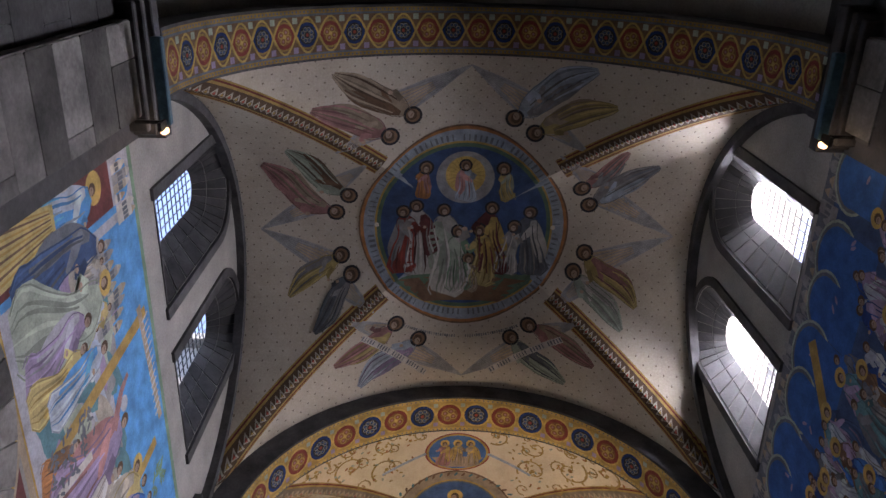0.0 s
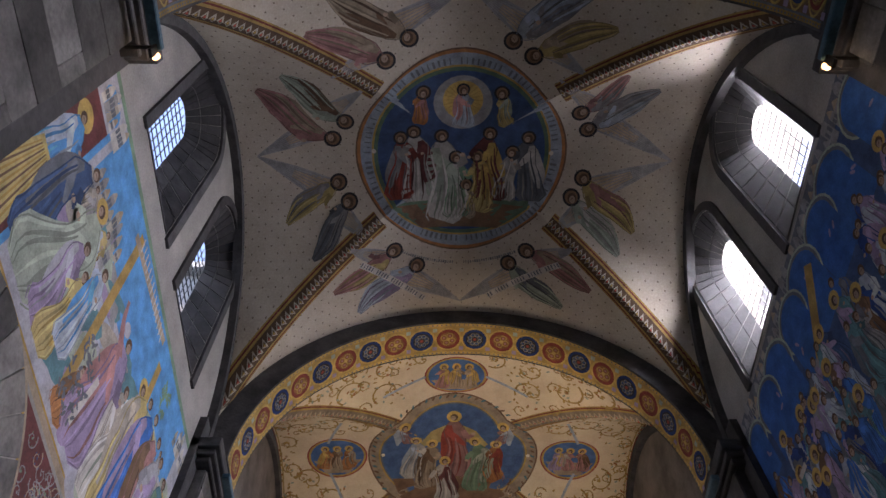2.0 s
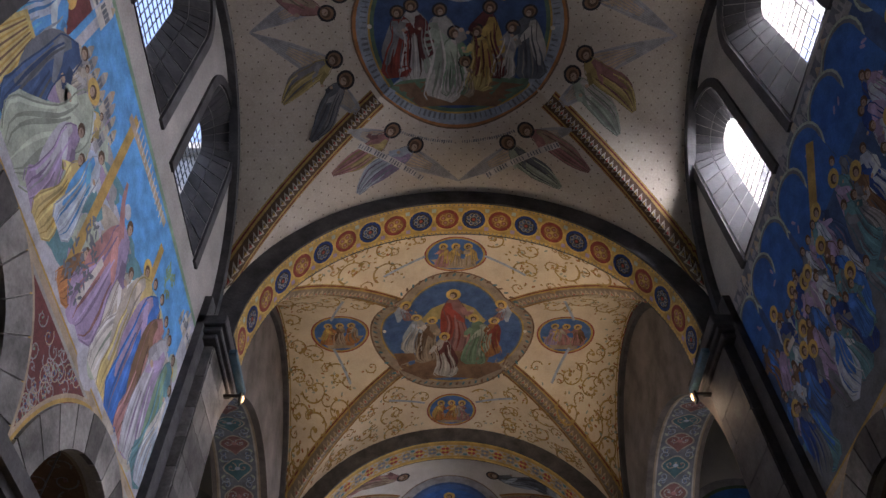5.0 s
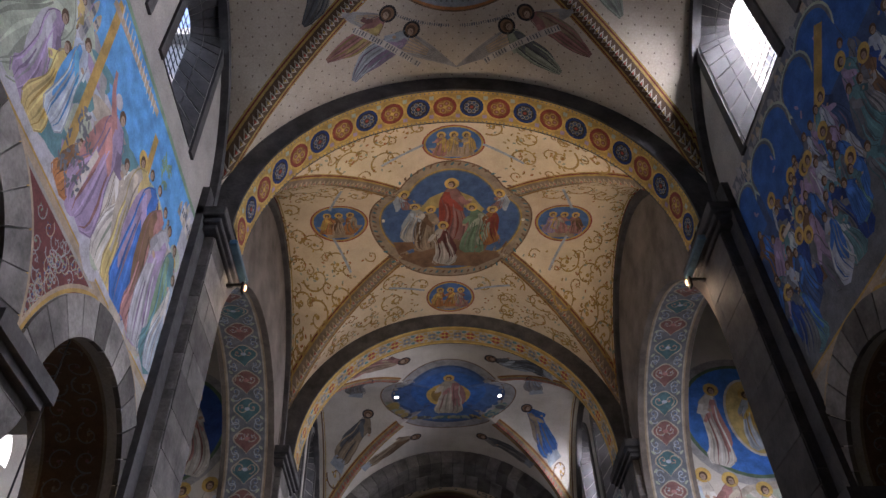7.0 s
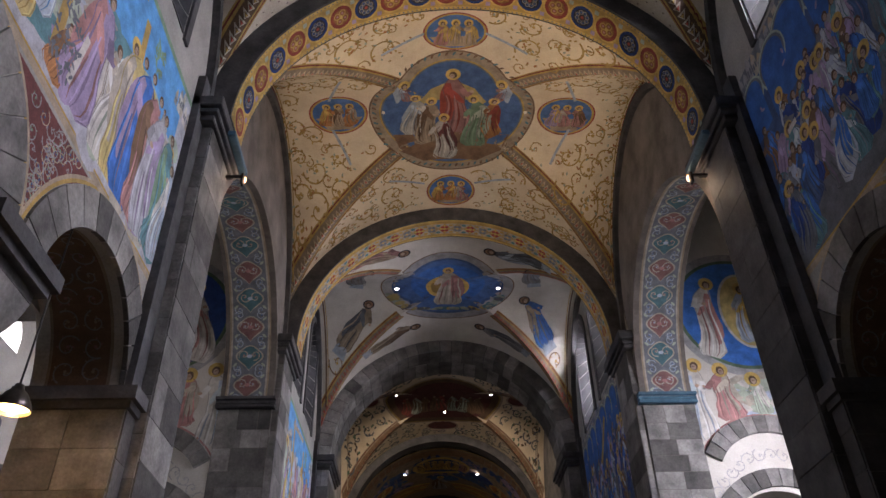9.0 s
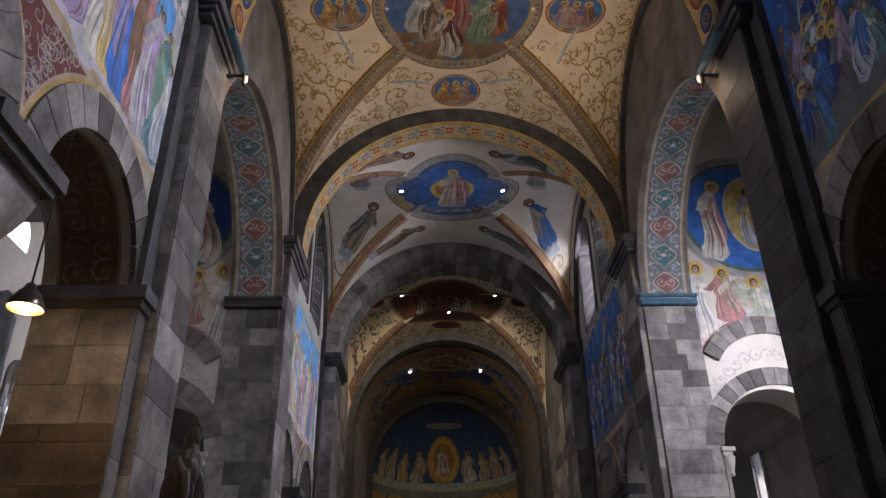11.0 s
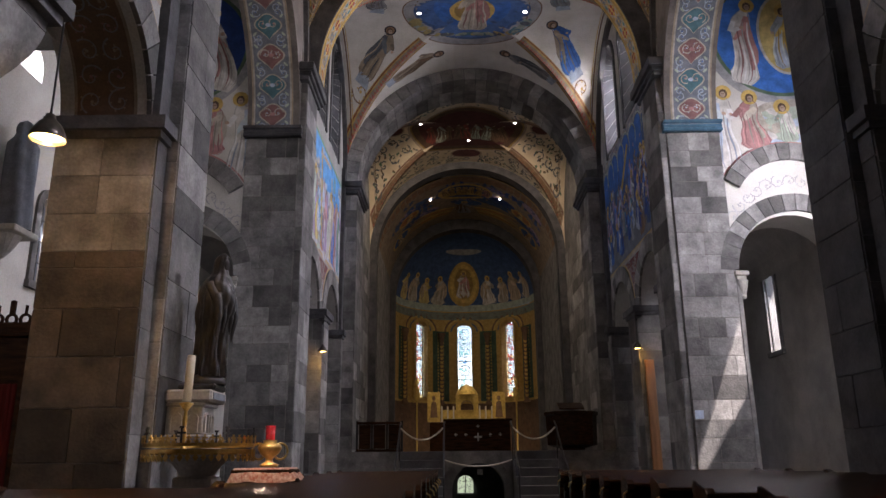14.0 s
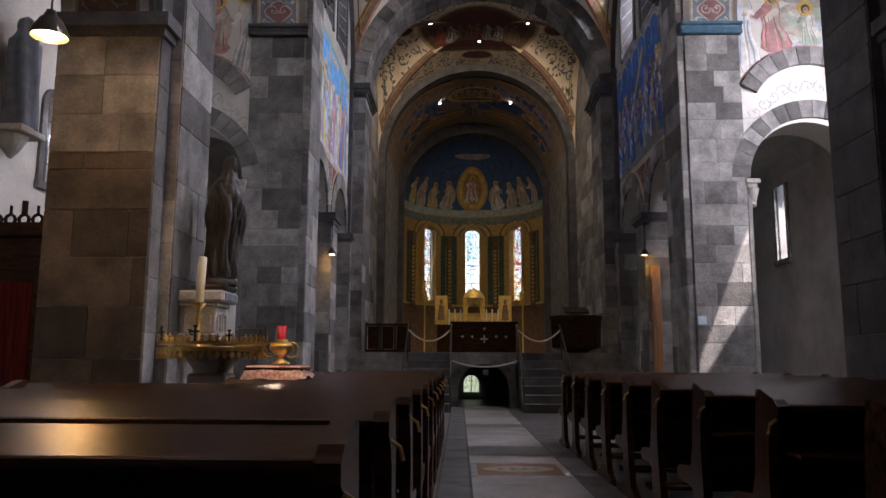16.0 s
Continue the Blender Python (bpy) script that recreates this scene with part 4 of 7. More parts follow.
for g_, m_ in ((0.10, "brown"), (0.07, "tan"), (-0.10, "ochre"), (-0.13, "slate"), (-0.16, "dusk")):
    lay = {"brown": 3, "tan": 4, "ochre": 5, "slate": 6, "dusk": 7}[m_]
    for dx, dy, r in ((0, -0.42, 1.02), (0, 0.42, 1.08), (-0.5, 0, 1.0), (0.5, 0, 1.0)):
        v1.disc((Q[0] + dx, Q[1] + dy), r + g_, r + g_, tint(COL[m_], {"tan": 0.75, "dusk": 1.2}.get(m_, 0.9)), lay + (0.25 if dx else 0), n=44)
for k in range(72):                                    # leaf pattern in the border
    a = 2 * math.pi * k / 72
    c = Vector((Q[0] + 1.5 * math.cos(a), Q[1] + 1.46 * math.sin(a)))
    v1.disc(c, 0.05, 0.022, tint(COL["brown"], 0.9) if k % 2 else tint(COL["teal"], 0.7), 6.6, a + 0.6, 8, rings=1)
v1.ribbon([(Q[0], 10.75), (Q[0], 11.5)], [2.3, 2.0, 1.1], COL["brown"], 8.5, 0.12, 6)
v1.figure((Q[0], 9.25), (Q[0], 10.8), tint(COL["rose"], 0.6), tint(COL["red"], 0.9), 10, RND, 0.34, "gold", 0.14)
for sx in (-1, 1):
    v1.ribbon([(Q[0], 9.5), (Q[0] + sx * 0.62, 9.95)], [0.2, 0.34, 0.1], tint(COL["yellow"], 0.7), 9.5, 0.1, 2)
    v1.ribbon([(Q[0] + sx * 0.95, 9.35), (Q[0] + sx * 1.05, 9.95)], [0.08, 0.24, 0.04], tint(COL["pale"], 0.75), 9.5, 0.1, 2)
for hx, hy, fx, fy, c1, c2 in [(-0.75, 9.8, -0.85, 10.75, "white", "pale"), (-0.45, 9.9, -0.5, 11.0, "tan", "brown"), (0.35, 9.85, 0.4, 11.1, "green", "sage"), (0.75, 9.9, 0.8, 10.8, "orange", "red"),
                               (-0.2, 10.35, -0.2, 11.45, "white", "maroon"), (-0.95, 9.4, -0.9, 9.9, "rose", "pale"), (0.85, 9.4, 0.8, 9.9, "rose", "pale")]:
    v1.figure((hx, hy), (fx, fy), tint(COL[c1], 0.62), tint(COL[c2], 0.62), 12, RND, 0.38, "gold", 0.11)


def scrolls(pt, i, keep, m1, m2, step=0.62, r=0.31, width=0.024):
    """Tendrils over the free fields of a vault."""
    y0, y1 = BAYS[i]
    yc, hy = (y0 + y1) / 2, (y1 - y0) / 2
    ny, nx = int((y1 - y0) / step), int(2 * W / step)
    for a in range(nx + 2):
        for b in range(ny + 1):
            x = -W * math.cos(math.pi * (a + 0.5) / (nx + 2))
            y = yc - hy * math.cos(math.pi * (b + 0.5) / (ny + 1)) + (0.12 if a % 2 else -0.12)
            u, v = abs(x) / W, abs(y - yc) / hy
            if abs(u - v) < 0.10 or max(u, v) > 0.95 or keep(x, y):
                continue
            rr = r * (0.75 if max(u, v) > 0.8 else 1)
            pt.scroll((x, y), rr, 1 if (a + b) % 2 else -1, m1, 3, m2, RND, width)


def free1(x, y):
    if ((x - Q[0]) / 1.7) ** 2 + ((y - Q[1]) / 1.7) ** 2 < 1:
        return True
    return any(((x - a) / (rx + 0.2)) ** 2 + ((y - b) / (ry + 0.2)) ** 2 < 1 for a, b, rx, ry in ROUND)


scrolls(v1, 1, free1, tint(COL["ochre"], 0.78), tint(COL["ochre"], 0.9), 0.46, 0.27, 0.034)
scrolls(v1, 1, free1, tint(COL["ochre"], 0.7), tint(COL["orange"], 0.9), 0.40, 0.13, 0.024)
for k in range(1500):                                  # loose leaves between the tendrils
    x, y = W * math.sin(RND.uniform(-1.3, 1.3)), Q[1] + 2.7 * math.sin(RND.uniform(-1.3, 1.3))
    if not free1(x, y) and abs(abs(x) / W - abs(y - 10.25) / 2.72) > 0.09:
        v1.disc((x, y), 0.034, 0.018, tint(COL[RND.choice(["ochre", "ochre", "orange", "sage"])], 0.8), 3, RND.uniform(0, 3.1), 6, rings=1)
for k in range(8):                                     # small banderoles in the fields
    a = math.pi / 8 + k * math.pi / 4
    c = Vector((Q[0] + 2.35 * math.cos(a), Q[1] + 1.95 * math.sin(a)))
    d = Vector((-math.sin(a), math.cos(a))) * 0.4
    if abs(c.x) < W * 0.9 and BAYS[1][0] + 0.3 < c.y < BAYS[1][1] - 0.3:
        v1.ribbon([c - d, c + d], [0.05], tint(COL["pale"], 0.8), 4, 0.1, 2)
v1.object("painting", VAULTS[1], "blue quatrefoil with a red-cloaked shape, roundels and gold scrolls")

# third bay: blue lobed medallion on white
v2 = Paint(vault_surf(2), 0.0014)
ribs(v2, 2, 0.36, tint(COL["tan"], 0.6), tint(COL["ochre"], 0.8), tint(COL["red"], 1.2), 0.14)
edge_lines(v2, 2, tint(COL["brown"], 0.8), COL["ochre"], 0.94)
C3 = (0.0, 16.25)
for g_, m_, lay in ((0.12, "brown", 3), (0.09, "grey", 4), (-0.16, "dusk", 5), (-0.24, "bluegrey", 6)):
    for dx, dy, rx, ry in ((0, 0, 1.3, 1.45), (-0.75, 0, 0.85, 0.8), (0.75, 0, 0.85, 0.8)):
        v2.disc((C3[0] + dx, C3[1] + dy), rx + g_, ry + g_, COL[m_], lay + (0.3 if dx else 0), n=44)
v2.disc((0, 16.1), 0.95, 0.85, tint(COL["blue"], 0.8), 6.6, n=32)
for k in range(46):                                    # wavy ground of olive and slate
    a = RND.uniform(0.25, 2.9)
    v2.disc((1.5 * math.cos(a), 16.35 + 0.95 * math.sin(a)), RND.uniform(0.08, 0.2), 0.07, tint(COL[RND.choice(["sage", "slate", "yellow", "teal"])], 0.6), 7.5 + 0.02 * k, RND.uniform(-0.6, 0.6), 8, rings=1)
v2.disc((0, 16.25), 0.56, 0.52, COL["gold"], 8.6, n=30)
v2.disc((0, 16.25), 0.44, 0.42, tint(COL["ochre"], 0.6), 9, n=26)
v2.figure((0, 15.5), (0, 17.1), tint(COL["beige"], 0.9), tint(COL["rose"], 0.8), 10, RND, 0.42, "gold", 0.14)
for hx, hy, fx, fy, c1, c2 in [(-2.06, 16.9, -2.84, 18.0, "tan", "slate"), (2.03, 16.8, 2.73, 17.95, "blue", "tan"), (-1.07, 14.5, -2.24, 14.06, "rose", "tan"), (0.96, 14.5, 2.13, 14.2, "slate", "pale"),
                               (-0.85, 18.05, -2.1, 18.35, "tan", "brown"), (0.92, 18.05, 2.1, 18.35, "grey", "slate"), (-1.94, 14.8, -2.3, 16.1, "grey", "beige"), (1.94, 14.8, 2.2, 16.1, "grey", "pale")]:
    v2.figure((hx, hy), (fx, fy), tint(COL[c1], 0.6), tint(COL[c2], 0.6), 3, RND, 0.32, "ring", 0.15)
    v2.ribbon([Vector((hx, hy)).lerp(Vector((fx, fy)), 0.95), Vector((hx, hy)).lerp(Vector((fx, fy)), 1.12)], [0.3, 0.36], tint(COL["pale"], 0.7), 3, 0.1, 2)
for s_ in (-1, 1):
    v2.scroll((s_ * 2.95, 18.25), 0.22, s_, COL["brown"], 2, COL["ochre"], RND, 0.03)
v2.object("painting", VAULTS[2], "blue lobed medallion with a white seated shape and standing robed shapes")

# fourth bay
v3 = Paint(vault_surf(3), 0.0014)
ribs(v3, 3, 0.42, tint(COL["brown"], 1.2), tint(COL["tan"], 0.8), tint(COL["brown"], 0.7), 0.15)
edge_lines(v3, 3, COL["tan"], tint(COL["brown"], 0.8), 0.94)
C4 = (0, 23.0)
for k, (rx, ry, m) in enumerate(((1.98, 1.72, COL["tan"]), (1.9, 1.64, tint(COL["ochre"], 0.6)), (1.84, 1.58, tint(COL["brown"], 0.55)), (1.6, 1.35, tint(COL["maroon"], 0.55)))):
    v3.disc(C4, rx, ry, m, 4 + k, n=48)
OVALS = [(0, 24.98, 0.5, 0.32), (-2.55, 23.0, 0.42, 0.4), (2.55, 23.0, 0.42, 0.4)]
for x, y, rx, ry in OVALS:
    v3.disc((x, y), rx * 1.14, ry * 1.14, COL["tan"], 4, n=26)
    v3.disc((x, y), rx, ry, tint(COL["maroon"], 0.7), 5, n=26)
for k in range(9):
    x = -1.2 + 0.3 * k
    v3.figure((x, 22.6 + 0.2 * abs(k - 4) / 4), (x * 1.05, 23.8), tint(COL[RND.choice(["brown", "red", "brown", "sage"])], 0.7), tint(COL["brown"], 0.6), 9, RND, 0.28, "none", 0.1)


def free3(x, y):
    return (x / 2.05) ** 2 + ((y - 23.0) / 1.8) ** 2 < 1 or any(((x - a) / (rx + 0.15)) ** 2 + ((y - b) / (ry + 0.15)) ** 2 < 1 for a, b, rx, ry in OVALS)


scrolls(v3, 3, free3, tint(COL["slate"], 0.75), tint(COL["green"], 0.4), 0.40, 0.2, 0.04)
for k in range(900):
    x, y = W * math.sin(RND.uniform(-1.3, 1.3)), 23.0 + 2.7 * math.sin(RND.uniform(-1.3, 1.3))
    if not free3(x, y) and abs(abs(x) / W - abs(y - 23.02) / 2.72) > 0.09:
        v3.disc((x, y), 0.055, 0.03, tint(COL[RND.choice(["slate", "green", "brown"])], 0.6), 3, RND.uniform(0, 3.1), 6, rings=1)
v3.object("painting", VAULTS[3], "dark oval medallion among dense foliage scrolls")


# soffits of the transverse arches
def soffit(y0, y1):
    def surf(a, b, h):
        s = a / RA
        r = RA + 0.012 - h
        return (-r * math.cos(s), b, ZA + r * math.sin(s))
    return surf


for k, (a, b) in enumerate([(0.92, 1.52), (6.91, 7.53), (12.97, 13.58)]):
    ln = math.pi * RA
    pt = Paint(soffit(a, b), 0.002)
    mid, hw = (a + b) / 2, (b - a) / 2
    pt.rect(0.02, ln - 0.02, a + 0.01, b - 0.01, COL["gold"] if k else tint(COL["ochre"], 0.7), 0, 0.1)
    pt.rect(0.02, ln - 0.02, a + 0.06, b - 0.06, COL["slate"] if k == 0 else COL["ochre"], 1, 0.1)
    pt.rect(0.02, ln - 0.02, a + 0.085, b - 0.085, COL["ochre"] if k != 0 else COL["brown"], 2, 0.1)
    n = 22 if k else 29
    if k == 2:                                         # red and grey lozenges on gold and buff
        pt.rect(0.02, ln - 0.02, a + 0.13, b - 0.13, COL["beige"], 3, 0.1)
        for j in range(34):
            c = (ln * (j + 0.5) / 34, mid)
            q = ln / 34 * 0.5
            pt.disc(c, q * 1.02, hw - 0.13, COL["ochre"], 4, 0, 4, rings=1)
            pt.disc(c, q * 0.84, hw - 0.17, tint(COL["beige"], 0.8) if j % 2 else COL["gold"], 5, 0, 4, rings=1)
            for e in (-1, 1):
                for f in (-1, 1):
                    pt.disc((c[0] + e * q * 0.3, mid + f * 0.06), q * 0.28, 0.045, tint(COL["slate"], 1.2) if j % 2 else tint(COL["red"], 1.1), 6, e * f * 0.7, 10, rings=1)
            pt.disc(c, 0.025, 0.025, COL["gold"], 7, 0, 8, rings=1)
            for e in (-1, 1):
                pt.disc((ln * (j + 1) / 34, mid + e * 0.12), 0.05, 0.04, tint(COL["teal"], 0.9) if j % 2 else COL["ochre"], 5, 0, 8, rings=1)
        n = 0
    for j in range(n):
        c = (ln * (j + 0.5) / n, mid)
        red = j % 2 == 0
        r = min(hw - 0.07, ln / n * 0.5)
        pt.disc(c, r * 1.02, r * 1.02, COL["gold"] if k else tint(COL["ochre"], 0.7), 3, n=24)
        pt.disc(c, r * 0.88, r * 0.88, tint(COL["red"], 0.8) if red else tint(COL["deep"], 0.55), 4, n=24)
        pt.disc(c, r * 0.66, r * 0.66, tint(COL["orange"], 0.6) if red else COL["black"], 5, n=8 if red else 24)
        for q in range(8 if not red else 4):
            t = 2 * math.pi * q / (8 if not red else 4) + 0.4
            o = 0.33 * r if red else 0.40 * r
            e = 0.27 * r if red else 0.17 * r
            pt.disc((c[0] + o * math.cos(t), c[1] + o * math.sin(t)), e, e, COL["ochre"] if red else COL["grey"], 6, t, 12, r0=0.72, rings=1)
            pt.disc((c[0] + o * math.cos(t), c[1] + o * math.sin(t)), e * 0.34, e * 0.34, COL["rose"] if red else COL["bluegrey"], 6, t, 8, rings=1)
        pt.disc(c, 0.14 * r, 0.14 * r, COL["gold"] if red else COL["red"], 7, n=8)
        if k == 0:                                     # interlaced bands between the roundels
            for e in (-1, 1):
                pt.ribbon([(c[0] - ln / n * 0.5 + ln / n * q / 8, mid + e * (hw - 0.09) * math.cos(math.pi * (q / 8 - 0.5))) for q in range(9)], [0.026], tint(COL["gold"], 0.9), 7.5, 0.05, 1)
        for e in (-1, 1):
            d = (ln * (j + 1) / n, mid + e * (hw - 0.13))
            pt.disc(d, 0.05, 0.05, COL["violet"] if e > 0 else COL["sage"], 3, 0.78, 4, rings=1)
        for e in (-1, 1):
            for q in range(6):
                pt.disc((ln * (j + (q + 0.5) / 6) / n, mid + e * (hw - 0.035)), 0.014, 0.014, COL["slate"], 3, 0, 6, rings=1)
    pt.object("painting", ARCHES[k], "gold soffit band with red and blue roundels")


# soffits of the transept arches
def tsoffit(side):
    def surf(a, b, h):
        s = a / 2.41
        r = 2.41 - h
        return (side * b, 10.31 - r * math.cos(s), 7.0 + r * math.sin(s))
    return surf


for side in (-1, 1):
    pt = Paint(tsoffit(side))
    ln = math.pi * 2.41
    pt.rect(0.02, ln - 0.02, 3.46, 4.22, tint(COL["tan"], 0.8), 0, 0.12)
    pt.rect(0.03, ln - 0.03, 3.49, 4.19, COL["beige"], 1, 0.12)
    pt.rect(0.03, ln - 0.03, 3.52, 4.16, tint(COL["slate"], 1.1), 2, 0.12)
    n = 14
    for j in range(n):
        c = (ln * (j + 0.5) / n, 3.84)
        hl = ln / n * 0.5
        m = tint(COL["rose"], 0.55) if j % 2 else tint(COL["teal"], 0.65)
        for rr, mm, lay in ((1.0, COL["beige"], 3), (0.88, m, 4)):
            pt.disc(c, hl * 0.72 * rr, 0.24 * rr, mm, lay, 0, 24, rings=2, wob=0.08)
            pt.disc((c[0] + hl * 0.55, c[1]), hl * 0.45 * rr, 0.1 * rr, mm, lay + 0.2, 0, 4, rings=1)
        for e in (-1, 1):
            pt.scroll((c[0] - 0.02, c[1] + e * 0.1), 0.1, e, COL["beige"], 5, COL["pale"] if j % 2 else COL["rose"], RND, 0.02)
            for q in (-1, 1):
                pt.scroll((c[0] + q * hl * 0.82, c[1] + e * 0.2), 0.085, -e * q, tint(COL["pale"], 0.9), 3, COL["bluegrey"], RND, 0.018)
                pt.disc((c[0] + q * hl * 0.6, c[1] + e * 0.26), 0.05, 0.022, COL["sage"], 3, e * q * 0.8, 8, rings=1)
        pt.disc(c, 0.035, 0.05, COL["rose"] if j % 2 else COL["pale"], 6, 0, 10, rings=1)
    pt.object("painting", WALLS[(side, "cross")], "arch soffit painted with scrolls on rust and blue panels")
    # blue cornice under the soffit on the far pier
    x0, x1 = sorted((side * 3.28, side * 4.34))
    thing("trim_cornice_%s" % ("north" if side < 0 else "south"), Geo().box(x0, x1, 12.60, 12.9, 6.80, 6.86, 0.008).box(x0, x1, 12.63, 12.9, 6.88, 6.93).box(x0, x1, 12.58, 12.9, 6.95, 7.0).mesh("cornice"), BLUEPAINT if side > 0 else DARKSTONE, "narrow painted cornice under the arch soffit", "cornice", kind="structure")
    x0, x1 = sorted((side * 3.30, side * 4.31))
    thing("trim_cornice_core_%s" % ("north" if side < 0 else "south"), Geo().box(x0, x1, 12.66, 12.9, 6.80, 7.02).mesh("cornice"), LIMESTONE if side > 0 else DARKSTONE, "stone bed of the cornice", "cornice", kind="structure")


# painted east walls of the transepts
def east(side):
    return lambda a, b, h: (side * a, 12.75 - h, b)


for side in (-1, 1):
    pt = Paint(east(side))
    pt.disc((5.6, 8.75), 1.40, 1.40, tint(COL["grey"], 1.1), 0, n=48)
    pt.disc((5.6, 8.75), 1.24, 1.24, tint(COL["green"], 0.5), 1, n=48)
    pt.disc((5.6, 8.75), 1.17, 1.17, COL["blue"] if side > 0 else COL["deep"], 2, n=48)
    pt.disc((5.75, 8.8), 0.52, 0.85, COL["white"], 3, n=32)
    pt.disc((5.75, 8.8), 0.47, 0.80, COL["yellow"], 3.5, n=32)
    pt.figure((5.1, 9.42), (4.86, 7.78), COL["white"], COL["rose"], 4, RND, 0.26, "gold", 0.15)
    pt.figure((5.75, 9.3), (5.75, 8.1), COL["pale"], COL["gold"], 4, RND, 0.3, "gold", 0.14)
    for k in range(50):                                # grassy, mottled ground
        pt.disc((RND.uniform(4.9, 6.3), RND.uniform(6.55, 7.4)), RND.uniform(0.08, 0.25), 0.08, COL[RND.choice(["sage", "beige", "pale", "sage", "white"])], 3 + 0.02 * k, RND.uniform(-0.4, 0.4), 8, rings=1)
    for hx, hy, fx, fy, c1, c2, wd in ((4.46, 7.6, 4.42, 6.1, "white", "pale", 0.3), (4.93, 7.5, 4.98, 6.5, "rose", "beige", 0.46), (5.5, 7.3, 5.6, 6.6, "sage", "white", 0.4), (6.0, 7.45, 6.05, 6.6, "tan", "pale", 0.36)):
        pt.figure((hx, hy), (fx, fy), COL[c1], COL[c2], 5, RND, wd, "gold", 0.15)
    arc = [math.pi * (0.16 + 0.68 * j / 24) for j in range(25)]
    pt.ribbon([(5.46 - 1.39 * math.cos(t), 5.2 + 1.39 * math.sin(t)) for t in arc], [0.035], COL["rose"], 7, 0.08, 1)
    for k in range(13):                                # scrolls in the pale band between the arches
        t = math.pi * (0.14 + 0.72 * (k + 0.5) / 13)
        pt.scroll((5.46 - 1.22 * math.cos(t), 4.55 + 1.3 * math.sin(t)), 0.13, 1 if k % 2 else -1, tint(COL["grey"], 1.2), 1, tint(COL["grey"], 1.25), RND, 0.018)
    pt.object("painting", WALLS[(side, "east")], "blue disc with robed shapes above pale kneeling shapes")


# painted nave walls
def nave(side, off):
    return lambda a, b, h: (side * (W - h), a + off, b)


def city(pt, a0, a1, b, h, m="white", n=9):
    """A row of little painted houses."""
    for k in range(n):
        x0 = a0 + (a1 - a0) * k / n
        w = (a1 - a0) / n * RND.uniform(0.7, 1.05)
        t = RND.uniform(0.12, 0.34)
        pt.rect(x0, x0 + w, b, b + t, COL[RND.choice([m, "beige", "grey"])], h + 0.2 * (k % 3), 0.4)
        pt.ribbon([(x0 + w / 2, b + t), (x0 + w / 2, b + t + 0.09)], [w, 0.02], COL[RND.choice(["grey", "tan", m])], h + 1, 0.3, 1)
        for q in range(2):
            xx = x0 + w * (0.25 + 0.5 * q)
            pt.rect(xx - 0.018, xx + 0.018, b + t * 0.4, b + t * 0.75, COL["slate"], h + 2, 0.4)


def spandrels(pt):
    for yc in (4.225, 1.6, 6.85):
        pt.ribbon([(yc, 4.5), (yc, 5.0), (yc, 5.42)], [0.1, 0.42, 1.5] if yc == 4.225 else [0.05, 0.2, 0.5], COL["maroon"], 1, 0.1, 6)
        if yc == 4.225:
            for k in range(34):
                z = 4.62 + 0.8 * (k / 34) ** 0.7
                hw = 0.06 + 0.95 * max(0, (z - 4.75)) ** 1.5
                pt.scroll((yc + RND.uniform(-hw, hw), z), 0.085, RND.choice((-1, 1)), COL["grey"] if k % 3 else COL["tan"], 2, COL[("dusk", "green", "grey")[k % 3]], RND, 0.013)
    for yc in (2.875, 5.575):
        for r, m in ((1.38, "tan"), (1.345, "ochre")):
            pt.ribbon([(yc - r * math.cos(t), 4.2 + r * math.sin(t)) for t in [math.pi * (0.06 + 0.88 * k / 30) for k in range(31)]], [0.035], COL[m], 3, 0.08, 1)
    pt.rect(1.75, 6.7, 5.46, 5.53, COL["tan"], 4, 0.3)
    pt.rect(1.75, 6.7, 5.535, 5.56, COL["ochre"], 4, 0.3)


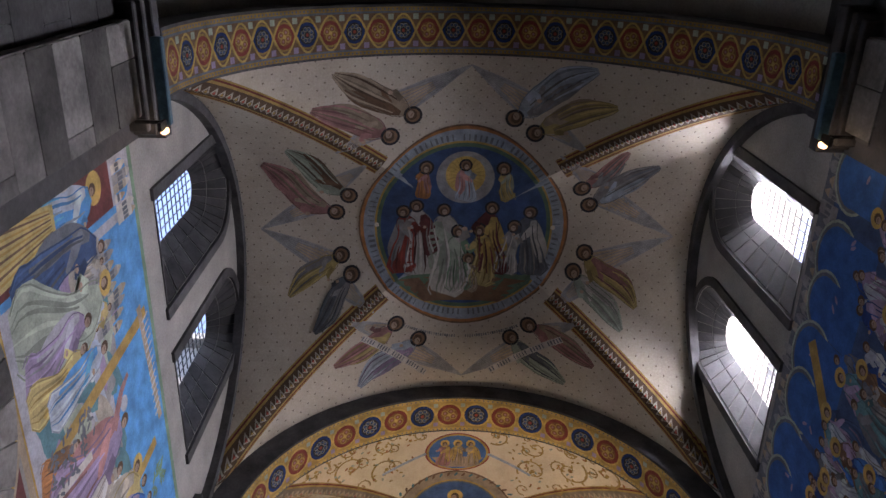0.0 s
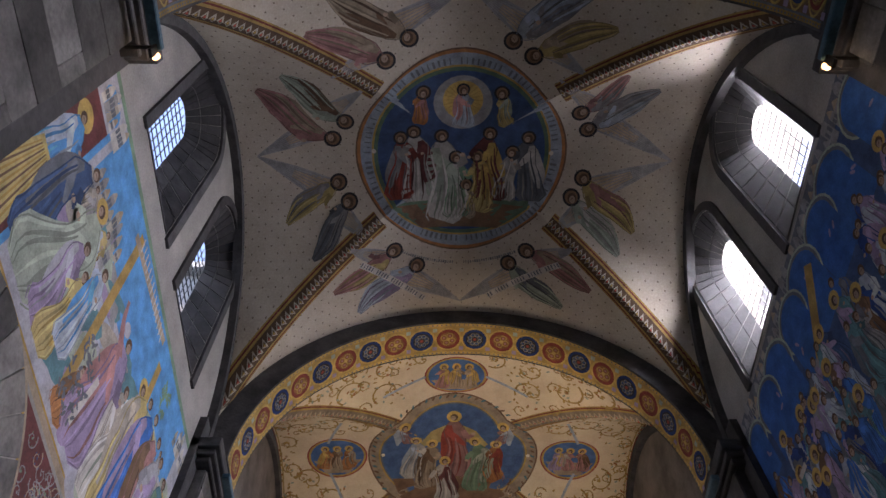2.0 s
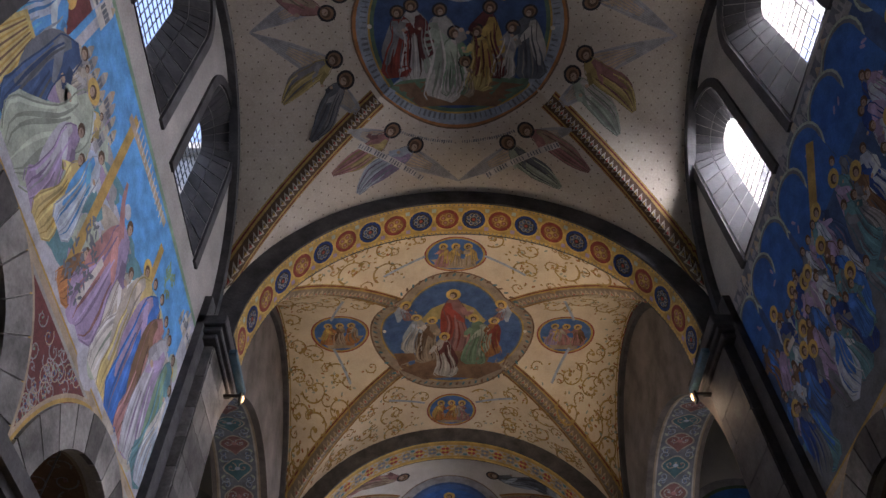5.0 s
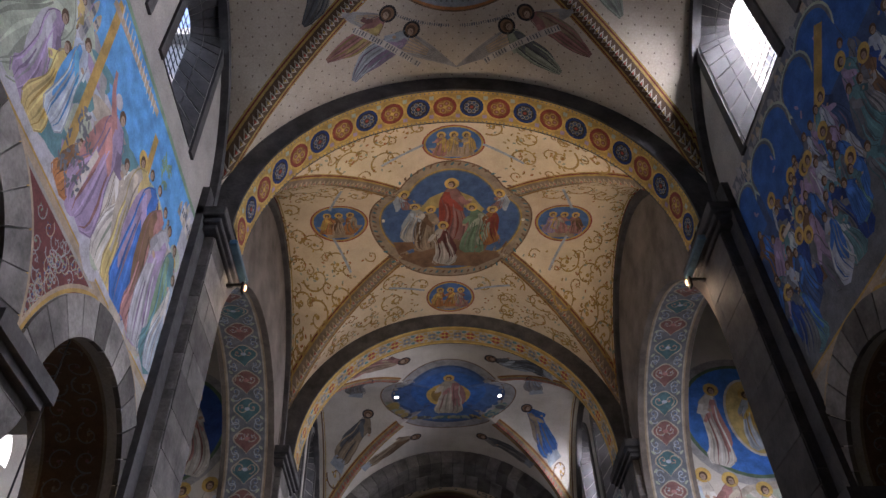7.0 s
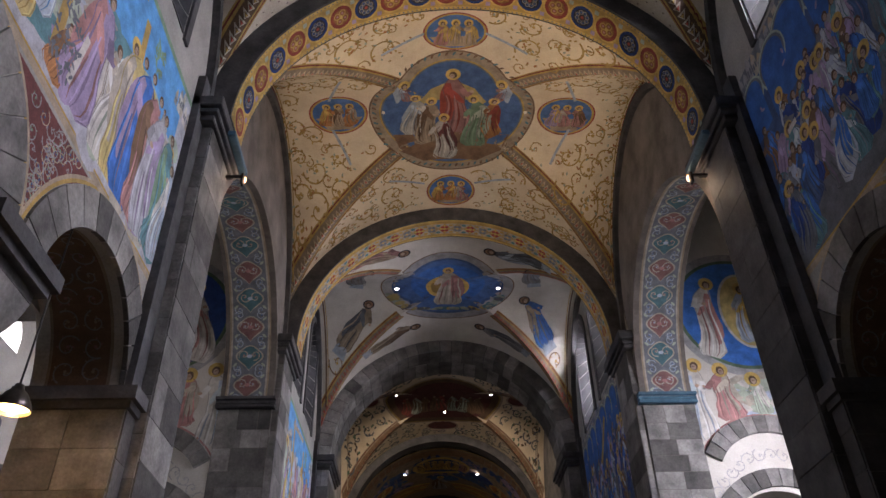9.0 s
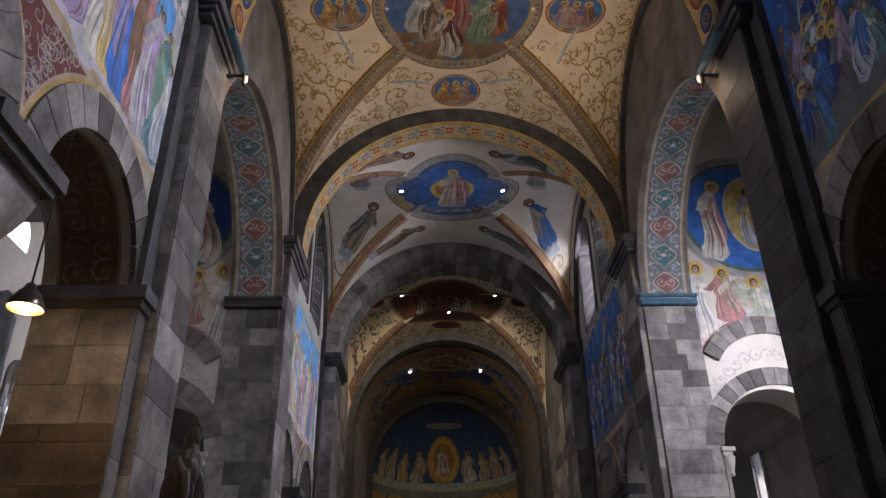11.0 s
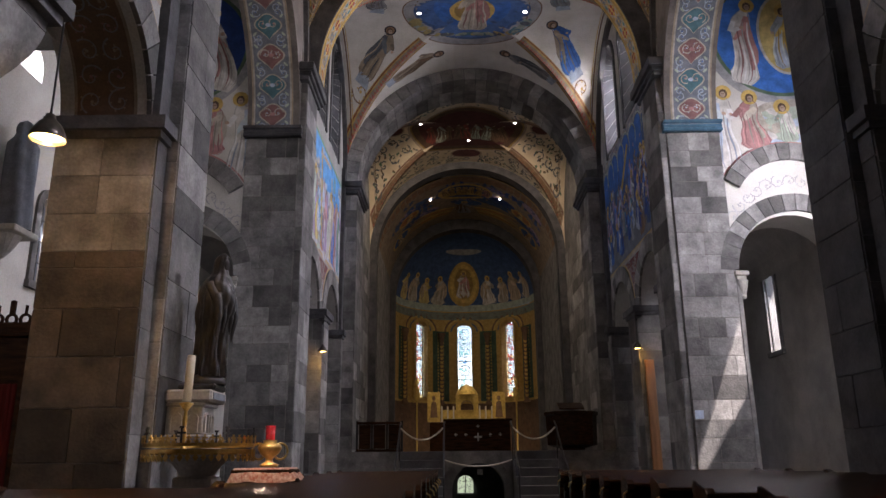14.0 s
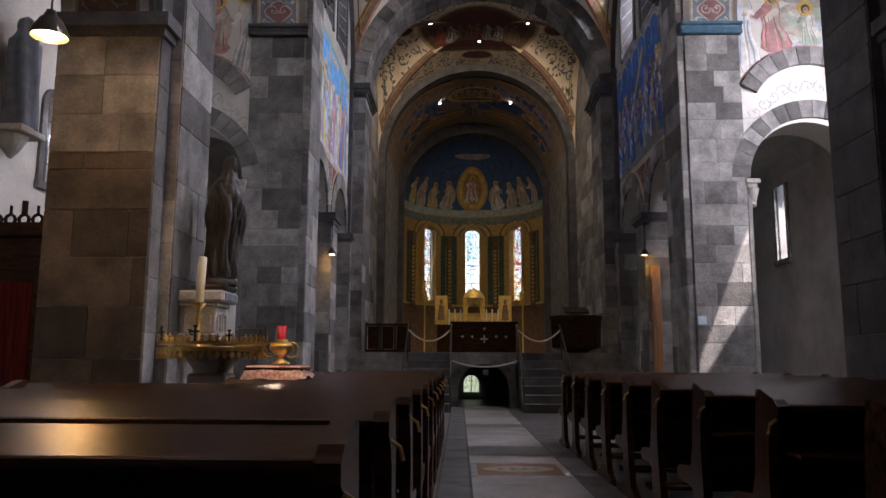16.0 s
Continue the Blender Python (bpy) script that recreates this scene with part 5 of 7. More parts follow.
def north_painting(off):
    pt = Paint(nave(-1, off), 0.0)
    spandrels(pt)
    pt.rect(1.72, 6.62, 5.56, 8.08, COL["lavender"], 0, 0.3)
    pt.rect(2.55, 6.3, 6.95, 8.02, COL["sky"], 1, 0.3)
    for k in range(170):                               # rocky, mottled ground
        c = (RND.uniform(2.5, 6.5), RND.uniform(5.62, 7.15))
        pt.disc(c, RND.uniform(0.08, 0.35), RND.uniform(0.05, 0.16), COL[RND.choice(["sage", "grey", "lavender", "beige", "pale", "sage", "teal", "violet"])], 2 + 0.1 * (k % 8), RND.uniform(-0.5, 0.5), 10, rings=1)
    pt.rect(1.72, 6.62, 8.0, 8.08, COL["green"], 3, 0.3)
    # panel with a scroll-bearing shape at the west end
    pt.rect(1.74, 2.42, 5.6, 7.55, COL["maroon"], 2, 0.3)
    for q in (1.74, 2.42):
        pt.ribbon([(q, 5.6), (q, 7.6)], [0.07], COL["sky"], 4, 0.2, 1)
    pt.disc((2.1, 7.22), 0.15, 0.15, COL["gold"], 4, n=18)
    pt.figure((2.1, 7.2), (2.2, 6.25), COL["sky"], COL["pale"], 5, RND, 0.42, "none", 0.11)
    pt.ribbon([(1.86, 7.1), (1.9, 6.7), (1.85, 6.35)], [0.1, 0.14, 0.1], COL["white"], 9, 0.1, 1)
    for k in range(16):
        pt.rect(1.86, 1.91, 6.38 + 0.045 * k, 6.40 + 0.045 * k, COL["slate"], 10, 0.4)
    pt.ribbon([(2.12, 6.5), (2.1, 6.05), (2.08, 5.64)], [0.26, 0.4, 0.5], COL["yellow"], 9, 0.1, 3)
    for k in range(9):
        pt.ribbon([(2.02 + 0.024 * k, 6.45), (1.88 + 0.05 * k, 5.66)], [0.012, 0.022], COL["brown" if k % 2 else "ochre"], 10, 0.2, 1)
    pt.disc((2.2, 7.78), 0.2, 0.16, COL["sky"], 4, n=16)
    city(pt, 2.02, 2.6, 7.6, 3, n=6)
    city(pt, 6.05, 6.6, 7.6, 3, n=5)
    city(pt, 2.6, 3.5, 7.15, 3, "beige", 9)
    city(pt, 2.6, 3.4, 6.85, 3, "beige", 8)
    for k in range(16):                                # a crowd behind
        y, z = RND.choice((RND.uniform(2.55, 3.4), RND.uniform(4.9, 6.4))), RND.uniform(6.7, 7.3)
        pt.figure((y, z), (y + RND.uniform(-0.15, 0.15), z - RND.uniform(0.4, 0.7)), COL[RND.choice(["pale", "lavender", "sage", "rose", "violet", "grey", "sky", "beige", "yellow"])], COL[RND.choice(["lavender", "pale", "grey", "sage", "rose"])], 4 + 0.07 * k, RND, 0.4, "gold" if k % 3 == 0 else "none", 0.07)
    # timbers of a great cross and its beam
    pt.ribbon([(3.86, 5.75), (3.62, 7.9)], [0.13], COL["ochre"], 5, 0.2, 1)
    pt.ribbon([(3.5, 7.75), (4.9, 7.9)], [0.1], COL["tan"], 6, 0.2, 1)
    pt.ribbon([(5.25, 5.9), (5.05, 7.7)], [0.12], COL["ochre"], 5, 0.2, 1)
    for k in range(14):
        pt.ribbon([(3.65 + 0.085 * k, 7.95), (3.70 + 0.085 * k, 7.78)], [0.02], COL["white"], 7, 0.2, 1)
    for hx, hy, fx, fy, c1, c2, wd in [(2.62, 7.2, 2.5, 5.75, "dusk", "slate", 0.3), (2.95, 7.15, 2.72, 5.66, "sage", "sage", 0.42), (3.1, 6.75, 3.06, 5.7, "violet", "lavender", 0.34), (3.3, 6.6, 3.3, 5.66, "yellow", "gold", 0.36),
                                       (3.48, 6.95, 3.5, 5.9, "pale", "sky", 0.3), (3.98, 6.2, 3.9, 5.62, "orange", "brown", 0.5), (4.72, 6.85, 4.72, 5.75, "beige", "white", 0.26), (4.98, 7.2, 4.86, 5.64, "white", "sage", 0.3),
                                       (5.24, 7.3, 5.16, 5.64, "yellow", "beige", 0.3), (5.5, 7.35, 5.42, 5.64, "blue", "violet", 0.3), (5.78, 7.3, 5.72, 5.64, "rose", "brown", 0.3), (6.02, 7.25, 5.98, 5.64, "lavender", "violet", 0.28),
                                       (6.28, 7.2, 6.26, 5.64, "teal", "green", 0.28), (6.46, 6.9, 6.44, 5.66, "pale", "white", 0.22)]:
        pt.figure((hx, hy), (fx, fy), COL[c1], COL[c2], 8, RND, wd, "gold" if c1 in ("white", "sage") else "none", 0.12)
    pt.figure((4.36, 7.1), (4.26, 5.66), COL["violet"], COL["rose"], 12, RND, 0.40, "none", 0.14)
    pt.ribbon([(4.3, 6.85), (4.06, 7.1), (3.98, 7.3)], [0.14, 0.1, 0.05], COL["rose"], 16, 0.1, 1)
    pt.ribbon([(4.22, 6.4), (4.16, 5.8)], [0.08], COL["white"], 16, 0.1, 1)
    for k in range(60):                                # leaves on bushes
        pt.disc((RND.uniform(3.75, 4.2), RND.uniform(5.75, 6.5)), 0.045, 0.018, COL["slate"], 7, RND.uniform(0, 3), 6, rings=1)
    for k in range(40):
        pt.disc((RND.uniform(5.3, 5.6), RND.uniform(7.45, 7.8)), 0.05, 0.018, COL["green"], 7, RND.uniform(0, 3), 6, rings=1)
    return pt


def south_painting(off):
    pt = Paint(nave(1, off), 0.0)
    spandrels(pt)
    pt.rect(1.72, 6.62, 5.56, 8.44, COL["slate"], 0, 0.3)
    pt.rect(1.78, 6.56, 6.4, 8.2, COL["dusk"], 1, 0.3)
    city(pt, 1.75, 6.6, 8.1, 2, "grey", 34)
    for c, r in ((2.1, 0.3), (2.95, 0.34), (3.45, 0.3), (4.1, 0.36), (4.6, 0.3), (5.3, 0.34), (5.75, 0.28), (6.35, 0.22)):
        pt.disc((c, 7.95), r + 0.07, r + 0.05, COL["sage"], 5.2, n=22)
        pt.disc((c, 7.95), r + 0.04, r + 0.02, COL["slate"], 5.6, n=22)
        pt.disc((c, 7.95), r, r * 0.95, tint(COL["blue"], 0.75), 6, n=22)
        pt.rect(c - r * 0.97, c + r * 0.97, 7.35 + RND.uniform(-0.1, 0.15), 7.95, tint(COL["blue"], 0.75), 5.9, 0.3)
    for k in range(7):
        c = (2.0 + 0.7 * k, 7.75 + RND.uniform(-0.1, 0.15))
        for q in range(2):
            pt.disc((c[0] + RND.uniform(-0.1, 0.1), c[1] + RND.uniform(-0.12, 0.12)), 0.05, 0.02, COL["violet"], 7 + q * 0.2, RND.uniform(0, 3), 8, rings=1)
    pt.ribbon([(3.9, 8.0), (4.7, 7.2)], [0.16], COL["ochre"], 8, 0.2, 1)
    for k in range(84):
        y = RND.uniform(1.9, 6.5)
        z = 7.55 - 0.014 * k + RND.uniform(-0.12, 0.12)
        pt.figure((y, z), (y + RND.uniform(-0.2, 0.2), z - RND.uniform(0.5, 0.85)), COL[RND.choice(["slate", "dusk", "blue", "teal", "grey", "deep", "pale", "violet", "brown"])], COL[RND.choice(["violet", "blue", "deep", "pale", "slate"])], 9 + 0.02 * k, RND, 0.42, "gold" if k % 4 == 0 else "none", 0.1)
    pt.rect(1.74, 2.3, 5.6, 7.3, COL["maroon"], 8, 0.3)
    pt.figure((2.0, 7.1), (2.05, 5.8), COL["slate"], COL["brown"], 10, RND, 0.34, "gold", 0.12)
    pt.rect(5.75, 5.95, 6.95, 7.02, COL["white"], 16, 0.3)
    return pt


north_painting(0).object("painting", WALLS[(-1, "low", 0)], "crowded narrative painting with blue sky and timber cross")
north_painting(12.1).object("painting", WALLS[(-1, "low", 1)], "crowded narrative painting with blue sky")
south_painting(0).object("painting", WALLS[(1, "low", 0)], "dark crowded narrative painting with scalloped blue sky")
south_painting(12.1).object("painting", WALLS[(1, "low", 1)], "dark crowded narrative painting with scalloped blue sky")


# chancel vault, half dome and apse wall
pt = Paint(lambda a, b, h: ((3.25 - h) * math.sin(a / 3.25), b, 8.1 + (3.2 - h) * math.cos(a / 3.25)))
pt.rect(-4.7, 4.7, 26.35, 31.45, tint(COL["tan"], 0.6), 0, 0.3)
pt.rect(-4.6, 4.6, 26.45, 27.0, tint(COL["brown"], 1.3), 1, 0.3)
for k in range(60):                                    # blue clouded ground
    pt.disc((RND.uniform(-3.4, 3.4), RND.uniform(27.1, 29.5)), RND.uniform(0.25, 0.6), RND.uniform(0.15, 0.35), tint(COL[RND.choice(["dusk", "violet", "bluegrey", "deep", "dusk"])], 0.85), 1.5 + 0.02 * k, RND.uniform(-0.3, 0.3), 14, rings=2)
pt.disc((0, 28.0), 1.1, 0.85, COL["gold"], 4, n=40)
pt.disc((0, 28.0), 0.92, 0.66, tint(COL["dusk"], 0.7), 5, n=40)
for k in range(7):
    x = -0.78 + 0.26 * k
    pt.figure((x, 27.62), (x * 1.02, 28.42), tint(COL[RND.choice(["gold", "tan", "ochre", "rose"])], 0.8), tint(COL["brown"], 1.1), 6, RND, 0.34, "gold", 0.11)
for sx in (-1, 1):                                     # golden wings and rays at the sides
    for q in range(6):
        pt.ribbon([(sx * (0.4 + 0.05 * q), 29.9 + 0.14 * q), (sx * (1.5 + 0.1 * q), 29.75 + 0.16 * q), (sx * (2.3 + 0.1 * q), 29.5 + 0.2 * q)], [0.1, 0.17, 0.03], tint(COL[("gold", "orange", "ochre")[q % 3]], 0.9), 4 + 0.2 * q, 0.15, 2)
    pt.disc((sx * 2.5, 28.7), 0.55, 0.38, COL["ochre"], 4, n=26)
    pt.disc((sx * 2.5, 28.7), 0.45, 0.30, tint(COL["orange"], 0.8), 5, n=26)
    pt.disc((sx * 3.1, 30.0), 0.6, 0.55, tint(COL["gold"], 0.8), 4, n=26)
    pt.disc((sx * 3.1, 30.0), 0.48, 0.44, tint(COL["bluegrey"], 0.8), 5, n=26)
    pt.figure((sx * 3.1, 29.7), (sx * 3.1, 30.4), COL["tan"], COL["brown"], 6, RND, 0.45, "gold", 0.11)
    pt.figure((sx * 2.4, 28.5), (sx * 2.5, 29.0), COL["yellow"], COL["brown"], 6, RND, 0.5, "gold", 0.1)
pt.figure((0, 29.3), (0, 30.7), tint(COL["grey"], 0.8), tint(COL["brown"], 0.8), 7, RND, 0.36, "gold", 0.14)
pt.object("painting", CHV, "golden oval among blue clouds and orange wings")


def dome_surf(a, b, h):
    r = AR - h
    return (r * math.cos(b) * math.sin(a), AC + r * math.cos(b) * math.cos(a), 7.85 + r * math.sin(b))


pt = Paint(dome_surf)
pt.rect(-1.45, 1.45, 0.0, 0.10, COL["sage"], 0, 0.08)
pt.disc((0, 0.44), 0.265, 0.36, COL["ochre"], 1, n=30, rings=4)
pt.disc((0, 0.44), 0.235, 0.325, COL["gold"], 2, n=30, rings=4)
pt.disc((0, 0.44), 0.16, 0.24, tint(COL["ochre"], 0.7), 3, n=24, rings=3)
pt.figure((0, 0.60), (0, 0.22), COL["white"], COL["rose"], 4, RND, 0.5, "gold", 0.05)
for sx in (-1, 1):
    for k in range(4):
        a = sx * (0.42 + 0.24 * k)
        pt.figure((a, 0.50 - 0.05 * (k % 2)), (a, 0.10), COL[RND.choice(["tan", "white", "beige", "yellow"])], COL["tan"], 4, RND, 0.5, "gold", 0.045)
pt.disc((0, 0.98), 0.5, 0.06, COL["grey"], 2, n=24, rings=2)
pt.object("painting", DOME, "golden oval with a white shape between robed shapes")
pt = Paint(lambda a, b, h: ((AR - h) * math.sin(a), AC + (AR - h) * math.cos(a), b))
pt.rect(-1.52, 1.52, 1.35, 3.6, tint(COL["brown"], 0.8), 0, 0.1)
pt.rect(-1.52, 1.52, 3.6, 3.7, COL["gold"], 0.5, 0.1)
pt.rect(-1.5, 1.5, 7.45, 7.8, tint(COL["sage"], 0.5), 0, 0.1)
for wc in (-1.12, -0.367, 0.367, 1.12):                # painted piers with gold leaves
    pt.rect(wc - 0.13, wc + 0.13, 3.7, 6.9, tint(COL["green"], 0.35), 0.5, 0.1)
    for k in range(22):
        for e in (-1, 1):
            pt.disc((wc + e * 0.055, 3.85 + 0.14 * k), 0.045, 0.05, COL["gold"], 1, e * 0.8, 8, rings=1)
for wc in (-0.733, 0, 0.733):
    for r, m, lay in ((0.34, "brown", 1), (0.30, "gold", 2), (0.235, "slate", 3)):
        rows = [[(wc + rr * math.cos(t) * 0.9, 6.9 + rr * 2.1 * math.sin(t)) for t in [math.pi * j / 20 for j in range(21)]] for rr in (r - 0.03, r)]
        pt.grid(rows, COL[m], lay)
for k in range(60):
    pt.scroll((RND.uniform(-1.4, 1.4), RND.choice([7.6, RND.uniform(1.6, 3.6)])), 0.09, 1, COL["brown"], 1, COL["green"], RND, 0.012)
pt.object("painting", APSE, "gold apse wall painted with arches and leaves")

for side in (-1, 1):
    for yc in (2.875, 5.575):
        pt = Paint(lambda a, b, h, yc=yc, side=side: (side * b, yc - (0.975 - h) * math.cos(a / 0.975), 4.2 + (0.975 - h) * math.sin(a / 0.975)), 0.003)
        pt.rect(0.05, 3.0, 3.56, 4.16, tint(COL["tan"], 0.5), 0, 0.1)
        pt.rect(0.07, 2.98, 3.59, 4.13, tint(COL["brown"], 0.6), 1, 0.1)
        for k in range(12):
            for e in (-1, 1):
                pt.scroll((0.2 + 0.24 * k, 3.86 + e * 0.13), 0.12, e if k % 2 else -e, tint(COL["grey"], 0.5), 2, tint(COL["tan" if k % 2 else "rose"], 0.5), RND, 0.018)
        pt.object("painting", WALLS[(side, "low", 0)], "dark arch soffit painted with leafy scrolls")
# ---- things ----
def pew(x0, x1, y, aisle):
    """A bench facing the choir; its back stands at y. aisle: the end (x0 or x1) that has the carved panel seen from the aisle."""
    ob = empty("pew", (0, y, 0), "dark varnished oak pew with a sloping book ledge", "pew", "pews in the nave")

    def add(name, g, material, label=""):
        return part(name, g, material, ob, label)
    add("backrest", Geo().box(x0 + 0.04, x1 - 0.04, -0.03, 0.0, 0.38, 0.93, 0.006), WOOD)
    led = Geo().hexa([(x0 + 0.02, -0.17, 0.888), (x1 - 0.02, -0.17, 0.888), (x1 - 0.02, 0.02, 0.938), (x0 + 0.02, 0.02, 0.938),
                      (x0 + 0.02, -0.17, 0.915), (x1 - 0.02, -0.17, 0.915), (x1 - 0.02, 0.02, 0.965), (x0 + 0.02, 0.02, 0.965)])
    led.tube([(x0 + 0.02, -0.17, 0.905), (x1 - 0.02, -0.17, 0.905)], 0.017, 8)
    add("book_ledge", led, WOOD, "polished sloping book ledge")
    add("seat", Geo().box(x0 + 0.04, x1 - 0.04, 0.0, 0.40, 0.41, 0.45, 0.008), WOOD)
    add("kneeler", Geo().box(x0 + 0.06, x1 - 0.06, -0.42, -0.26, 0.14, 0.18, 0.008), WOOD)
    add("book_shelf", Geo().box(x0 + 0.04, x1 - 0.04, -0.26, -0.03, 0.70, 0.72), WOOD)
    prof = [(-0.30, 0.0), (0.40, 0.0), (0.41, 0.06), (0.16, 0.10), (0.11, 0.18), (0.11, 0.38), (0.40, 0.40), (0.42, 0.45), (0.36, 0.48), (0.13, 0.50),
            (0.08, 0.62), (0.05, 0.88), (0.035, 0.975), (-0.02, 0.982), (-0.16, 0.945), (-0.205, 0.915), (-0.20, 0.875), (-0.14, 0.84), (-0.085, 0.76), (-0.07, 0.60), (-0.10, 0.30), (-0.14, 0.12), (-0.29, 0.06)]
    for x in (x0, x1):
        me = bpy.data.meshes.new("end_panel")
        bm = bmesh.new()
        vs = [bm.verts.new((x - 0.025, p, z)) for p, z in prof]
        f = bm.faces.new(vs)
        r = bmesh.ops.extrude_face_region(bm, geom=[f])
        bmesh.ops.translate(bm, verts=[v for v in r["geom"] if isinstance(v, bmesh.types.BMVert)], vec=(0.05, 0, 0))
        bmesh.ops.recalc_face_normals(bm, faces=bm.faces)
        bmesh.ops.triangulate(bm, faces=[q for q in bm.faces if len(q.verts) > 4])
        bm.to_mesh(me)
        bm.free()
        part("end_panel", me, WOOD, ob, "carved oak end panel")
    # a brass hook on the aisle end
    hx = x0 if aisle == "x0" else x1
    d = -1 if aisle == "x0" else 1
    add("hook", Geo().tube([(hx + d * 0.03, -0.2, 0.86), (hx + d * 0.06, -0.2, 0.84), (hx + d * 0.07, -0.2, 0.80)], 0.007, 6), BRASS, "small brass hook")
    return ob


left = pew(-3.18, -0.84, 1.62, "x1")
right = pew(0.78, 3.3, 1.62, "x0")
for k in range(1, 10):
    if k <= 3:
        copy_thing(left, pose(0, 1.62 + 0.95 * k, 0))
    copy_thing(right, pose(0, 1.62 + 0.95 * k, 0))
short = pew(-2.2, -0.84, 5.42, "x1")
for k in range(5, 11):
    copy_thing(short, pose(0, 1.62 + 0.95 * k, 0))


def statue():
    """A veiled standing figure in dark wood, one plain mesh."""
    prof = ((0, 0.165), (0.04, 0.175), (0.18, 0.15), (0.38, 0.15), (0.52, 0.17), (0.64, 0.185), (0.72, 0.175), (0.78, 0.135), (0.82, 0.098), (0.86, 0.086), (0.91, 0.092), (0.95, 0.082), (0.98, 0.055), (1.001, 0.002))
    rows, N, M = [], 96, 84
    for i in range(M + 1):
        t = i / M
        q = max(k for k in range(13) if prof[k][0] <= t)
        u = (t - prof[q][0]) / (prof[q + 1][0] - prof[q][0])
        u = u * u * (3 - 2 * u) * 0.5 + u * 0.5
        r = prof[q][1] + (prof[q + 1][1] - prof[q][1]) * u
        cx = 0.035 * math.sin(3.2 * t) + 0.36 * max(0.0, t - 0.74) - 0.02 * math.sin(6 * t)
        row = []
        for j in range(N + 1):
            a = 2 * math.pi * j / N
            low = max(0.0, min(1.0, (0.8 - t) / 0.35))
            # upright folds of the gown, sharper towards the hem
            k = 0.36 * (abs(math.sin(3.5 * a + 1.2 * math.sin(5 * t))) - 0.6) * low * (1.15 - t)
            k += 0.15 * (abs(math.sin(8 * a - 3 * t)) - 0.6) * low
            # slanting folds of the cloak across the front
            k += 0.14 * (abs(math.sin(2 * a + 13 * t)) - 0.5) * max(0.0, min(1.0, (t - 0.25) / 0.2)) * (t < 0.8)
            # lower edge of the cloak, higher on one side
            edge = 0.34 + 0.16 * math.cos(a + 0.9)
            k += 0.13 / (1 + math.exp(-(t - edge) * 90)) * max(0.0, min(1.0, (0.74 - t) / 0.15))
            # folds of the veil
            k += 0.05 * math.sin(9 * a) * (0.74 < t < 0.97)
            # face in the shade of the veil
            if 0.84 < t < 0.95:
                k -= 0.42 * max(0.0, math.cos(a)) ** 5 * math.sin(math.pi * (t - 0.84) / 0.11)
            row.append((cx + r * (1 + k) * math.cos(a), 0.86 * r * (1 + k) * math.sin(a), 1.21 * t))
        rows.append(row)
    g = Geo().sheet(rows)
    # head under the veil, folded arms, falling sleeves and cloth ends
    g.lathe([(0.001, -0.07), (0.04, -0.055), (0.055, 0.0), (0.045, 0.05), (0.001, 0.065)], 0.125, 0, 1.095, 14, 0.8, 0.9)
    for e in (-1, 1):
        g.tube([(0.05, e * 0.135, 0.88), (0.13, e * 0.135, 0.74), (0.19, e * 0.06, 0.78), (0.205, -e * 0.01, 0.85)], [0.052, 0.058, 0.042, 0.024], 12)
        g.tube([(0.14, e * 0.125, 0.76), (0.19, e * 0.13, 0.58), (0.17, e * 0.12, 0.34)], [0.06, 0.045, 0.008], 10)
        g.tube([(0.17, e * 0.05, 0.78), (0.2, e * 0.055, 0.55), (0.19, e * 0.06, 0.4)], [0.04, 0.03, 0.006], 8)
    g.lathe([(0.19, -0.07), (0.2, -0.04), (0.16, 0.0), (0.12, 0.03), (0.001, 0.035)], 0.0, 0, 0, 11)
    ob = thing("statue", g.mesh("statue", True), BRONZE, "dark carved wooden statue of a veiled standing figure", "statue")
    ob.matrix_world = pose(-2.91, 7.2, 1.88, 0, 0, -22) @ Matrix.Diagonal((0.9, 0.9, 1.0, 1.0))
    return ob


statue()
ped = empty("pedestal", (-2.93, 7.2, 0), "pale carved stone pedestal of the statue on the pier", "pedestal")
part("base", Geo().box(-0.29, 0.1, -0.2, 0.2, 1.27, 1.35, 0.015), LIMESTONE, ped)
part("shaft", Geo().box(-0.29, 0.05, -0.16, 0.16, 1.35, 1.60, 0.01), LIMESTONE, ped)
for dy in (-0.075, 0.075):
    part("blind_arch", ring("x", 0.045, 0.07, dy, 1.49, 0.04, 0.058, n=10).box(0.045, 0.07, dy - 0.058, dy - 0.04, 1.37, 1.49).box(0.045, 0.07, dy + 0.04, dy + 0.058, 1.37, 1.49), LIMESTONE, ped)
    part("blind_arch", ring("y", -0.175, -0.155, -0.12 + dy, 1.49, 0.04, 0.058, n=10).box(-0.178 + dy, -0.16 + dy, -0.175, -0.155, 1.37, 1.49).box(-0.08 + dy, -0.062 + dy, -0.175, -0.155, 1.37, 1.49), LIMESTONE, ped)
part("cornice", Geo().box(-0.29, 0.08, -0.19, 0.19, 1.60, 1.64, 0.01).box(-0.29, 0.14, -0.24, 0.24, 1.64, 1.75, 0.02), LIMESTONE, ped)
part("inscription_band", Geo().box(0.14, 0.146, -0.18, 0.18, 1.665, 1.725), COL["slate"], ped, "dark blue band with illegible lettering")
part("plinth_top", Geo().box(-0.2, 0.15, -0.18, 0.18, 1.75, 1.81, 0.02), BRONZE, ped)
part("corbel", Geo().lathe([(0.02, 0.85), (0.1, 0.95), (0.13, 1.12), (0.19, 1.27)], -0.08, 0, 0, 16), LIMESTONE, ped)


